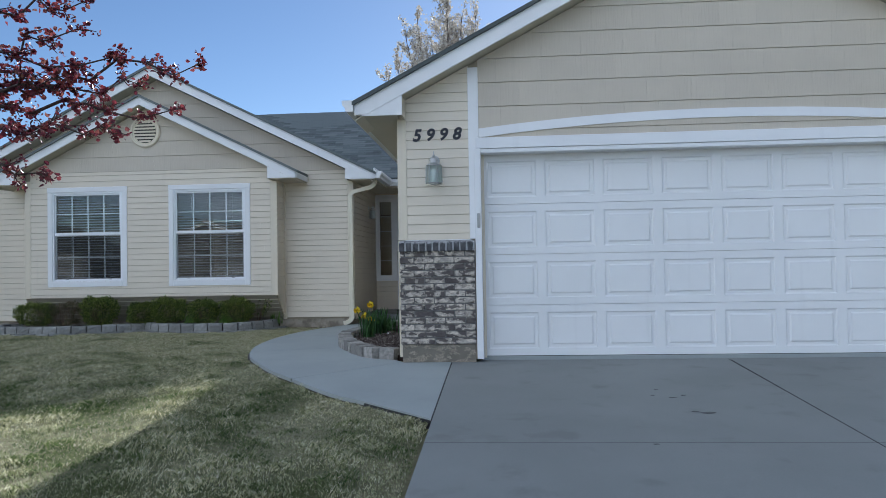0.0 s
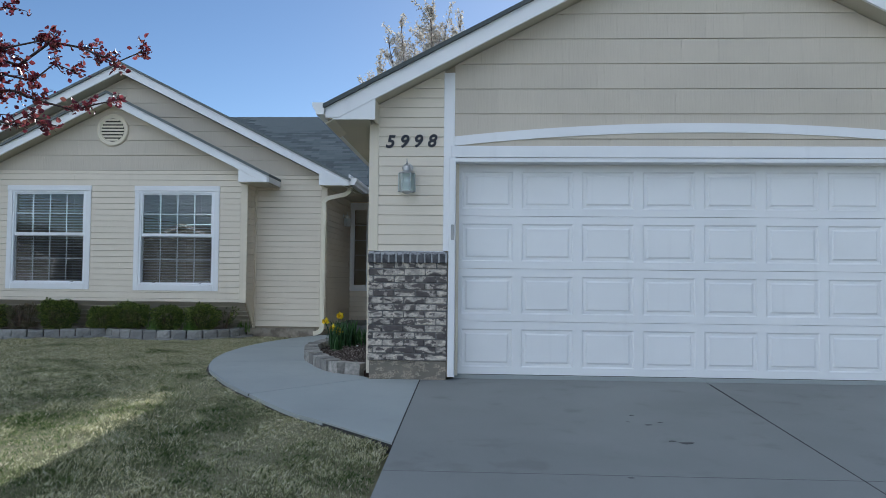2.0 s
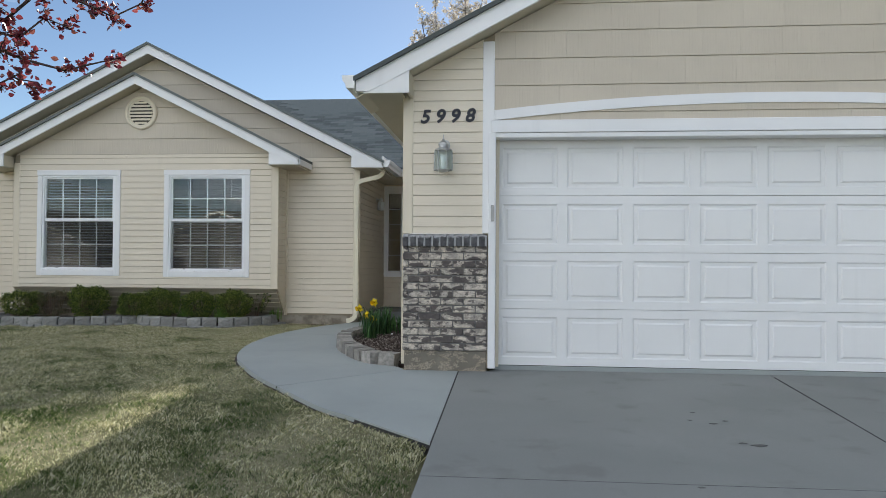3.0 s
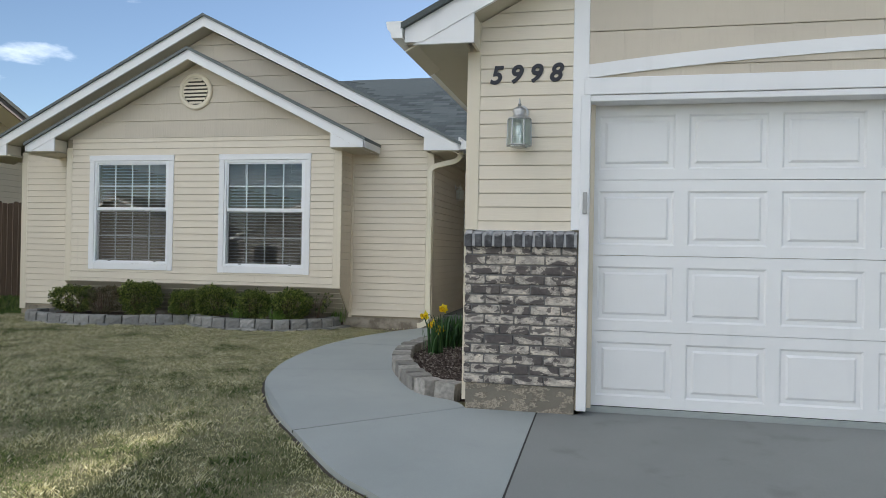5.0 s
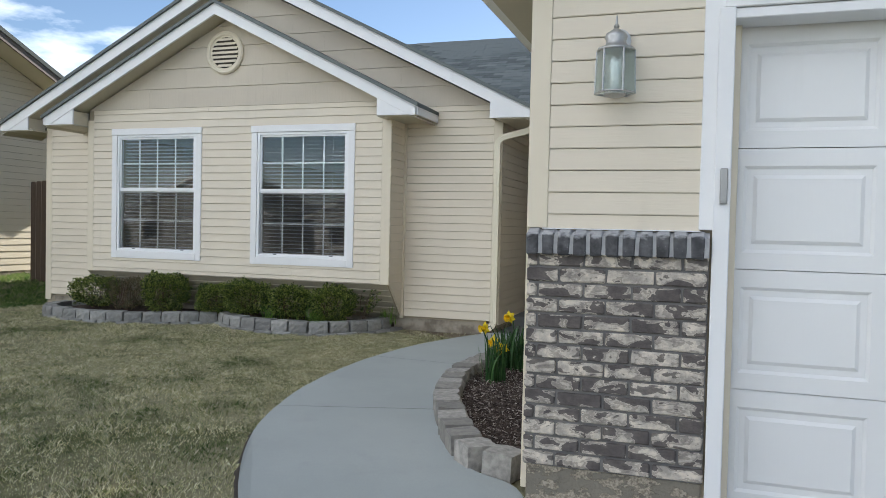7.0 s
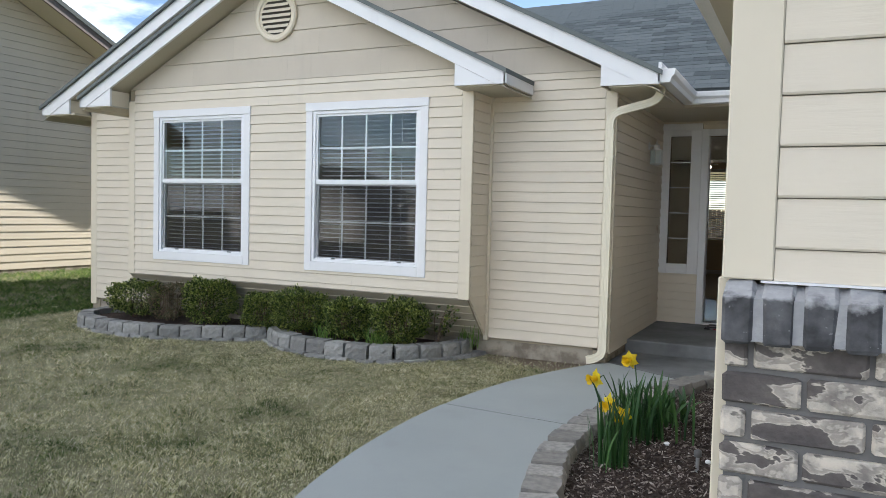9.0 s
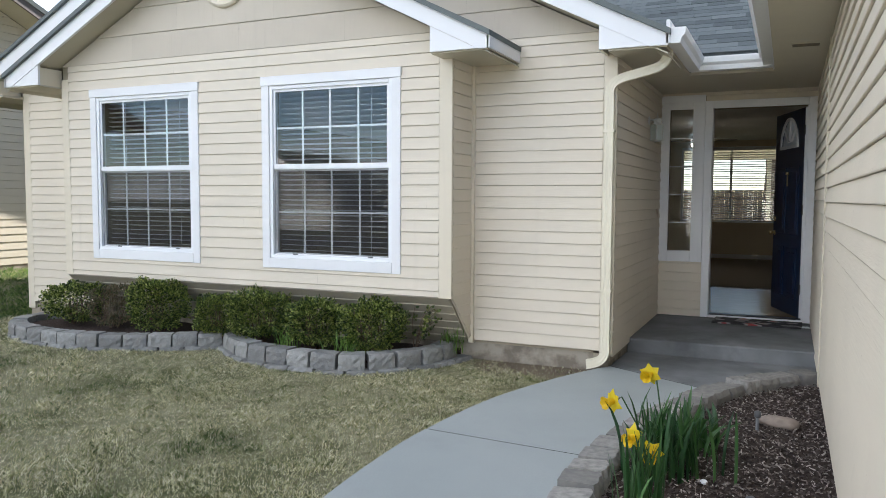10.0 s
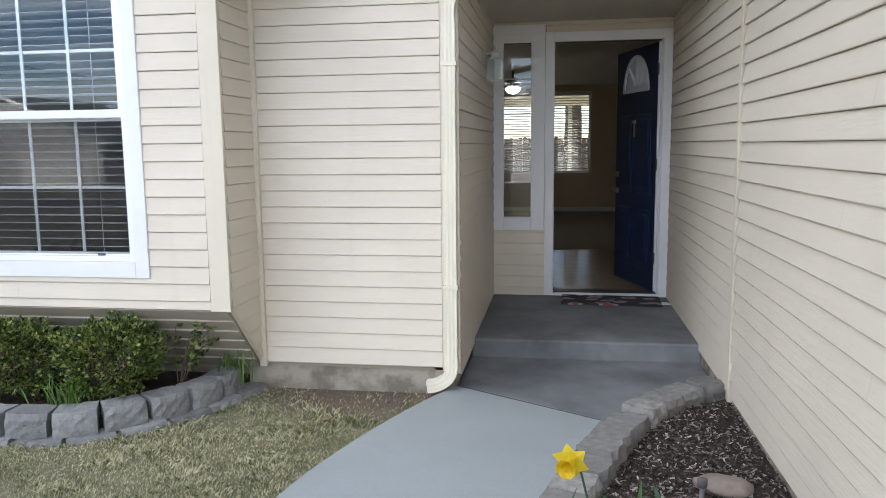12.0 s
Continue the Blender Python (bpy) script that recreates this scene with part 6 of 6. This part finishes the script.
n.link(n.b.outputs["BSDF"], mx.inputs[1])
n.link(tr.outputs["BSDF"], mx.inputs[2])
n.link(mx.outputs["Shader"], n.t.nodes["Material Output"].inputs["Surface"])
walk_poly = ring
bed_poly = [(-7.6, 5.6)] + ARC1 + LOW2 + [(-2.7, 5.6)]
rs = np.random.RandomState(3)


def in_poly(px, py, poly):
    c = np.zeros(len(px), bool)
    for i in range(len(poly)):
        (x0, y0), (x1, y1) = poly[i], poly[i - 1]
        if y0 == y1:
            continue
        hit = ((y0 > py) != (y1 > py)) & (px < (x1 - x0) * (py - y0) / (y1 - y0) + x0)
        c ^= hit
    return c


def blades(name, x0, x1, y0, y1, per_m2, height, label, material=None, wide=1.0, flat_=1.0):
    cnt = int((x1 - x0) * (y1 - y0) * per_m2)
    px, py = rs.uniform(x0, x1, cnt), rs.uniform(y0, y1, cnt)
    keep = ~in_poly(px, py, walk_poly) & ~in_poly(px + 0.022, py + 0.016, walk_poly) & ~in_poly(px, py, bed_poly) & ~((px > 0.45) & (px < 6.93) & (py < 0.3)) & ~((px > WX0) & (px < 6.6) & (py > WY - 0.01)) & ~((px > -1.3) & (px < 6.6) & (py > 0.1))
    # worn bare soil in the corner by the footing
    bare = np.exp(-(((px + 2.2) / 0.62) ** 2 + ((py - 5.35) / 0.42) ** 2) ** 2)
    keep &= rs.uniform(0, 1, cnt) > 0.9 * bare
    px, py = px[keep], py[keep]
    m_ = len(px)
    pz = np.array([lawn_z(a, b_) for a, b_ in zip(px, py)]) - 0.004
    # tufted height
    tuft = 0.75 + 0.5 * np.sin(px * 9.1 + 1.7 * np.sin(py * 6.3)) * np.sin(py * 8.3 + 1.3 * np.sin(px * 5.1))
    h_ = height * rs.uniform(0.35, 1.2, m_) * np.clip(tuft, 0.5, 1.3)
    an, ln = rs.uniform(0, math.tau, m_), h_ * rs.uniform(0.2, 1.2, m_) * flat_
    dx, dy = np.cos(an) * ln, np.sin(an) * ln
    wd_ = rs.uniform(0.0010, 0.0030, m_) * wide
    sx, sy = -np.sin(an) * wd_, np.cos(an) * wd_
    v = np.empty((m_, 4, 3))
    v[:, 0] = np.stack([px - sx, py - sy, pz], 1)
    v[:, 1] = np.stack([px + sx, py + sy, pz], 1)
    v[:, 2] = np.stack([px + dx * 0.45 + sx * 0.7, py + dy * 0.45 + sy * 0.7, pz + h_ * 0.7], 1)
    v[:, 3] = np.stack([px + dx, py + dy, pz + h_ * 0.95], 1)
    me_ = bpy.data.meshes.new(name)
    me_.vertices.add(m_ * 4)
    me_.vertices.foreach_set("co", v.reshape(-1))
    idx = (np.arange(m_)[:, None] * 4 + np.array([0, 1, 2, 0, 2, 3])).reshape(-1)
    me_.loops.add(m_ * 6)
    me_.loops.foreach_set("vertex_index", idx.astype(np.int32))
    me_.polygons.add(m_ * 2)
    me_.polygons.foreach_set("loop_start", np.arange(0, m_ * 6, 3, dtype=np.int32))
    me_.update(calc_edges=True)
    me_.materials.append(material or M_BLADE)
    return tagged(new(name, me_), label, "grass", kind="stuff")


GL = "short patchy spring grass, half tan and half green"
blades("lawn_grass", -4.6, -1.3, 1.2, 5.44, 11000, 0.028, GL)
blades("lawn_grass", -5.5, 0.48, -5.2, 1.2, 6500, 0.032, GL)
blades("lawn_grass", -5.5, -4.6, 1.2, 5.44, 7000, 0.030, GL)
blades("lawn_grass", -9.5, -5.5, -2.5, 5.44, 3600, 0.036, GL)
blades("lawn_grass", -9.5, -5.5, -8.0, -2.5, 1300, 0.036, GL)
blades("lawn_grass", -5.5, 0.48, -9.0, -5.2, 1600, 0.034, GL)
blades("lawn_grass", 6.95, 10.0, -8.0, 3.0, 1300, 0.036, GL)
M_STRAW = leaf_mat("dead_straw_blade", [(0.36, 0.33, 0.20), (0.58, 0.53, 0.36), (0.80, 0.75, 0.58)], 0.7, 0.3)
ST = "bleached dead grass blades scattered through the lawn"
blades("lawn_straw", -5.5, -1.3, 0.6, 5.42, 2600, 0.030, ST, M_STRAW, 0.95, 0.9)
blades("lawn_straw", -5.5, 0.48, -5.2, 0.6, 1300, 0.030, ST, M_STRAW, 1.1, 0.9)
blades("lawn_straw", -9.0, -5.5, -1.0, 5.42, 800, 0.032, ST, M_STRAW, 1.2, 0.9)
M_LUSH = leaf_mat("lush_grass_blade", [(0.03, 0.07, 0.012), (0.06, 0.13, 0.02), (0.13, 0.22, 0.04), (0.30, 0.34, 0.12)], 0.6, 0.4)
GR = "lush dark green grass between the houses"
blades("side_yard_grass", -14.1, -9.5, 1.0, 10.0, 900, 0.075, GR, M_LUSH)
blades("side_yard_grass", -9.5, -8.6, 3.6, 8.5, 2600, 0.07, GR, M_LUSH)

# ---- neighbour and fence ----
M_NSIDE = paint("neighbour_siding_paint", (0.56, 0.50, 0.385), 0.55, (2, 2, 60), 0.08, 0.3, 0.05)
nb = thing("neighbour_house", "neighbouring cream lap-sided house with dark roof edge", "house", (-14.2, 6.0, -0.1))
NP = [(0.44, 1, 6.4), (-0.44, 1, 6.4)]
bm = bmesh.new()
body = clip([(-7, 0), (7.5, 0), (7.5, 7), (-7, 7)], NP)
prism(bm, body, lambda u, v, d_: (-d_, u, v), 0.0, 9.0)
nw = part("wall", bm, M_SHEATH, nb)
v = 0.12
while v < 6.3:
    poly = clip([(-7, v), (7.5, v), (7.5, v + 0.145), (-7, v + 0.145)], NP)
    if len(poly) > 2:
        bm = bmesh.new()
        fr = [bm.verts.new((0.012 + 0.014 * (1 - (q - v) / 0.15), p, q)) for p, q in poly]
        bk = [bm.verts.new((0.001, p, q)) for p, q in poly]
        bm.faces.new(fr)
        for i in range(len(poly)):
            j = (i + 1) % len(poly)
            bm.faces.new((fr[i], bk[i], bk[j], fr[j]))
        part("siding_board", bm, M_NSIDE, nw)
    v += 0.15
part("footing", one_box(-9.0, 0.01, -7, 7.5, -0.3, 0.12), M_FOUND, nb)
for s in (-1, 1):
    bm = bmesh.new()
    e_ = 8.1
    prism(bm, [(0, 6.62), (s * e_, 6.62 - 0.44 * e_), (s * e_, 6.52 - 0.44 * e_), (0, 6.52)], lambda u, v_, d_: (d_, u, v_), -9.4, 0.76)
    rf = part("roof", bm, M_SHINGLE, nb)
    bm = bmesh.new()
    prism(bm, [(0, 6.53), (s * e_, 6.53 - 0.44 * e_), (s * e_, 6.36 - 0.44 * e_), (0, 6.36)], lambda u, v_, d_: (d_, u, v_), 0.70, 0.74)
    part("fascia", bm, plain("dark_brown_fascia", (0.10, 0.08, 0.07), 0.6), rf)
    bm = bmesh.new()
    prism(bm, [(0, 6.44), (s * e_, 6.44 - 0.44 * e_), (s * e_, 6.42 - 0.44 * e_), (0, 6.42)], lambda u, v_, d_: (d_, u, v_), 0.0, 0.70)
    part("soffit", bm, M_SOFFIT, rf)
n = Nodes("weathered_fence_board")
c1 = n.mix(n.noise(1.0, 5, (25, 25, 1.2)), (0.04, 0.028, 0.02), (0.11, 0.074, 0.05))
n.bump(n.noise(1.0, 4, (60, 60, 2)), 0.5, 0.004)
M_FENCE = n.done(c1, 0.85)


def fence(x0, x1, y, z0, h_, label):
    t = thing("fence", label, "fence", (x0, y, z0))
    x, bmesh_ = 0.0, None
    while x < x1 - x0:
        bm = bmesh.new()
        hh = h_ + rng.uniform(-0.03, 0.03)
        prism(bm, [(x, 0.0), (x + 0.132, 0.0), (x + 0.132, hh - 0.03), (x + 0.105, hh), (x + 0.027, hh), (x, hh - 0.03)], lambda u, v_, d_: (u, d_ + rng.uniform(-0.001, 0.001), v_), -0.01, 0.01)
        part("board", bm, M_FENCE, t)
        x += 0.14
    for z in (0.35, 1.5):
        part("rail", one_box(0, x1 - x0, 0.012, 0.05, z, z + 0.09), M_FENCE, t)
    x = 0.05
    while x < x1 - x0:
        part("post", one_box(x, x + 0.09, 0.05, 0.14, 0, h_ - 0.05), M_FENCE, t)
        x += 2.4
    return t


fence(-12.35, -8.62, 8.6, -0.12, 2.1, "weathered dark brown cedar board fence")
fence(-9.0, 8.0, 25.0, -0.12, 1.8, "weathered brown board fence behind the house")


# ---- trees ----
M_BARK = plain("crabapple_bark", (0.07, 0.05, 0.045), 0.9, size=25, depth=0.4, relief=0.6)
M_RED = leaf_mat("crabapple_leaf", [(0.06, 0.012, 0.022), (0.17, 0.03, 0.045), (0.34, 0.07, 0.08), (0.28, 0.12, 0.09)], 0.45, 0.35)
M_BUD = leaf_mat("crabapple_bud", [(0.09, 0.015, 0.03), (0.20, 0.03, 0.06)], 0.5, 0.2)
r9 = random.Random(9)


def twig(bm, a, b_, r0, r1, bend=0.06, n_=6):
    a, b_ = Vector(a), Vector(b_)
    l_ = (b_ - a).length
    pts = [a.lerp(b_, i / n_) + Vector((r9.uniform(-1, 1), r9.uniform(-1, 1), r9.uniform(-1, 1))) * bend * l_ * (0 if i in (0, n_) else 1) for i in range(n_ + 1)]
    tube(bm, pts, [r0 + (r1 - r0) * i / n_ for i in range(n_ + 1)], 6, False)
    return pts


tree = thing("crabapple_tree", "crabapple tree with dark red new leaves and buds", "tree", (0, 0, 0))
bm, spots, buds = bmesh.new(), [], []
trunk_top = Vector((-3.5, -4.7, 1.15))
tb = bmesh.new()
tube(tb, [(-3.6, -4.7, -0.4), (-3.58, -4.72, 0.1), (-3.52, -4.7, 0.7), trunk_top], [0.15, 0.11, 0.1, 0.09], 10)
part("trunk", tb, M_BARK, tree, smooth=True)
TIPS = [(-0.56, -4.02, 2.03), (-0.68, -4.02, 1.80), (-0.92, -4.18, 2.04), (-1.0, -4.35, 2.26), (-0.96, -4.12, 1.66), (-1.24, -4.25, 1.44), (-1.15, -4.4, 2.5), (-1.05, -4.3, 2.15), (-1.3, -4.6, 2.7), (-1.6, -4.9, 2.9), (-1.1, -4.3, 1.9), (-0.85, -4.1, 1.92), (-1.25, -4.4, 2.35), (-1.2, -4.35, 1.65)]
for k in range(14):
    an = r9.uniform(0.6, 5.6)
    TIPS.append((-3.5 + math.cos(an) * r9.uniform(1.2, 2.0), -4.7 + math.sin(an) * r9.uniform(1.2, 2.0), r9.uniform(1.9, 3.4)))
FORKS = [Vector((-2.45, -4.55, 1.75)), Vector((-2.5, -4.6, 2.15)), Vector((-3.3, -5.2, 2.1)), Vector((-4.1, -4.5, 2.2)), Vector((-3.5, -4.1, 2.3))]
for fk in FORKS:
    bm = bmesh.new()
    twig(bm, trunk_top, fk, 0.06, 0.035, 0.04)
    part("limb", bm, M_BARK, tree, smooth=True)
for tp in TIPS:
    tp = Vector(tp)
    bm = bmesh.new()
    fk = min(FORKS, key=lambda q: (q - tp).length)
    pts = twig(bm, fk, tp, 0.02, 0.003, 0.03, 20)
    for i in range(3, len(pts)):
        for s in range(3):
            q = pts[i] + ((tp - fk).normalized() * 0.7 + Vector((r9.gauss(0, 1), r9.gauss(0, 1), r9.gauss(0, 0.8))).normalized()) * r9.uniform(0.04, 0.17) * (1.3 - i / len(pts))
            sp = twig(bm, pts[i], q, 0.004, 0.0015, 0.08, 3)
            for w_ in range(12):
                c = sp[r9.randrange(1, 4)] + Vector((r9.gauss(0, 0.012), r9.gauss(0, 0.012), r9.gauss(0, 0.012)))
                (spots if r9.random() < 0.62 else buds).append((c, Vector((r9.uniform(-1, 1), r9.uniform(-1, 1), r9.uniform(-0.6, 0.9)))))
        for w_ in range(6):
            (spots if r9.random() < 0.7 else buds).append((pts[i] + Vector((r9.gauss(0, 0.022), r9.gauss(0, 0.022), r9.gauss(0, 0.02))), Vector((r9.uniform(-1, 1), r9.uniform(-1, 1), r9.uniform(-0.6, 0.9)))))
    part("branch", bm, M_BARK, tree, smooth=True)
leaves_mesh("crown", spots, M_RED, tree, 0.025)
leaves_mesh("blossom", buds, M_BUD, tree, 0.014, "dark pink flower buds")

bt = thing("blossom_tree", "tall tree with pale spring blossom behind the house", "tree", (-0.7, 21.0, 0.6))
M_PALE = leaf_mat("pale_blossom", [(0.5, 0.44, 0.36), (0.66, 0.60, 0.52), (0.74, 0.70, 0.64)], 0.6, 0.3)
bm, spots = bmesh.new(), []
tube(bm, [(0, 0, -0.2), (0.05, 0, 1.5), (0, 0.1, 3.2), (0.1, 0, 4.6)], [0.28, 0.22, 0.19, 0.14], 10, False)
part("trunk", bm, M_BARK, bt, smooth=True)
for k in range(34):
    bm = bmesh.new()
    an, rr = r9.uniform(0, math.tau), r9.uniform(0.5, 3.0)
    tip = Vector((math.cos(an) * rr, math.sin(an) * rr, 9.9 - 0.42 * rr * rr * 0.6 + r9.uniform(-1.0, 0.5)))
    b0 = Vector((0, 0, r9.uniform(2.6, 4.4)))
    midp = b0.lerp(tip, 0.5) + Vector((math.cos(an), math.sin(an), 0)) * 0.35
    tube(bm, [b0, midp, tip], [0.06, 0.035, 0.008], 5, False)
    for s in range(16):
        q0 = midp.lerp(tip, r9.uniform(0.0, 1.0))
        q1 = q0 + Vector((r9.gauss(0, 0.3), r9.gauss(0, 0.3), r9.uniform(0.25, 0.9)))
        tube(bm, [q0, q1], [0.012, 0.004], 4, False)
        for w_ in range(60):
            c = q0.lerp(q1, r9.uniform(0.2, 1.05)) + Vector((r9.gauss(0, 0.05), r9.gauss(0, 0.05), r9.gauss(0, 0.05)))
            spots.append((c, Vector((r9.uniform(-1, 1), r9.uniform(-1, 1), r9.uniform(-1, 1)))))
    part("branch", bm, M_BARK, bt)
leaves_mesh("crown", spots, M_PALE, bt, 0.075)

# ---- across the street ----
M_ASPH = plain("street_asphalt", (0.05, 0.05, 0.052), 0.9, size=60, depth=0.3, relief=0.5)
bm = one_box(-60, 60, -26, -17, -1.1, -0.93)
structure("road", bm, M_ASPH, "dark asphalt residential street", "road")
M_HW = paint("far_house_paint", (0.46, 0.46, 0.45), 0.6, (2, 2, 40), 0.1, 0.1, 0.05)


def far_house(x, y, w_, turn=180):
    t = thing("house", "single-storey house across the street with white trim", "house", (x, y, -0.9), "houses across the street", turn)
    h_ = 2.8
    ap = h_ + w_ / 2 * 0.45
    bm = bmesh.new()
    prism(bm, [(-w_ / 2, 0), (w_ / 2, 0), (w_ / 2, h_), (0, ap), (-w_ / 2, h_)], lambda u, v_, d_: (u, d_, v_), 0, 9)
    part("wall", bm, M_HW, t)
    for s in (-1, 1):
        bm = bmesh.new()
        e_ = w_ / 2 + 0.5
        prism(bm, [(0, ap + 0.2), (s * e_, ap + 0.2 - 0.45 * e_), (s * e_, ap + 0.05 - 0.45 * e_), (0, ap + 0.05)], lambda u, v_, d_: (u, d_, v_), -0.4, 9.4)
        part("roof", bm, M_SHINGLE, t)
        bm = bmesh.new()
        prism(bm, [(0, ap + 0.12), (s * e_, ap + 0.12 - 0.45 * e_), (s * e_, ap - 0.1 - 0.45 * e_), (0, ap - 0.1)], lambda u, v_, d_: (u, d_, v_), -0.45, -0.41)
        part("fascia", bm, M_WHITE, t)
    part("garage_door", one_box(-w_ / 2 + 0.8, -w_ / 2 + 5.6, -0.06, 0.02, 0.05, 2.2), M_DOORW, t)
    wn_ = part("window", one_box(w_ / 2 - 3.0, w_ / 2 - 1.2, -0.03, 0.02, 0.9, 2.2), M_DARK, t)
    for q in ((w_ / 2 - 3.1, w_ / 2 - 3.0, 0.8, 2.3), (w_ / 2 - 1.2, w_ / 2 - 1.1, 0.8, 2.3), (w_ / 2 - 3.0, w_ / 2 - 1.2, 2.2, 2.3), (w_ / 2 - 3.0, w_ / 2 - 1.2, 0.8, 0.9)):
        part("frame", one_box(q[0], q[1], -0.06, 0.0, q[2], q[3]), M_WHITE, wn_)
    return t


for x, w_ in ((-34, 12), (-19, 11), (-3, 12), (13, 11), (30, 12)):
    far_house(x, -33, w_)


# ---- shingles of the main roof seen over the entry ----
L_ROOF = math.hypot(RIDGE_Y - EAVE_Y, RIDGE_Z - EAVE_Z)
ca, sa = (RIDGE_Y - EAVE_Y) / L_ROOF, (RIDGE_Z - EAVE_Z) / L_ROOF
r7 = random.Random(7)
shingle = bpy.data.meshes.new("shingle")
bm = one_box(0, 0.325, 0, 0.15, 0, 0.006)
for v in bm.verts:
    if v.co.y > 0.1:
        v.co.z -= 0.004
bm.to_mesh(shingle)
bm.free()
shingle.materials.append(M_SHINGLE)
pos = []
k, s = 0, -0.02
while s < L_ROOF - 0.05:
    x = -1.9 - 0.55 * s - (0.11 * k % 0.33)
    while x < 0.3:
        pos.append((s, x))
        x += 0.33
    s += 0.14
    k += 1
near = sorted(pos, key=lambda q: q[0] + 0.3 * abs(q[1] + 0.9))
bm = bmesh.new()
for i, (s, x) in enumerate(near):
    m_ = Matrix.Translation((x, EAVE_Y + s * ca, EAVE_Z + s * sa + 0.004 + r7.uniform(0, 0.003))) @ Matrix.Rotation(math.atan2(sa, ca), 4, "X") @ Matrix.Rotation(r7.uniform(-0.006, 0.006), 4, "Z")
    if i < 290:
        ob = new("shingle", shingle)
        ob.parent = main_roof
        ob.matrix_basis = m_
    else:
        box(bm, 0, 0.325, 0, 0.15, -0.002, 0.006, m=m_)
tagged(part("shingles", bm, M_SHINGLE, main_roof), kind="stuff")
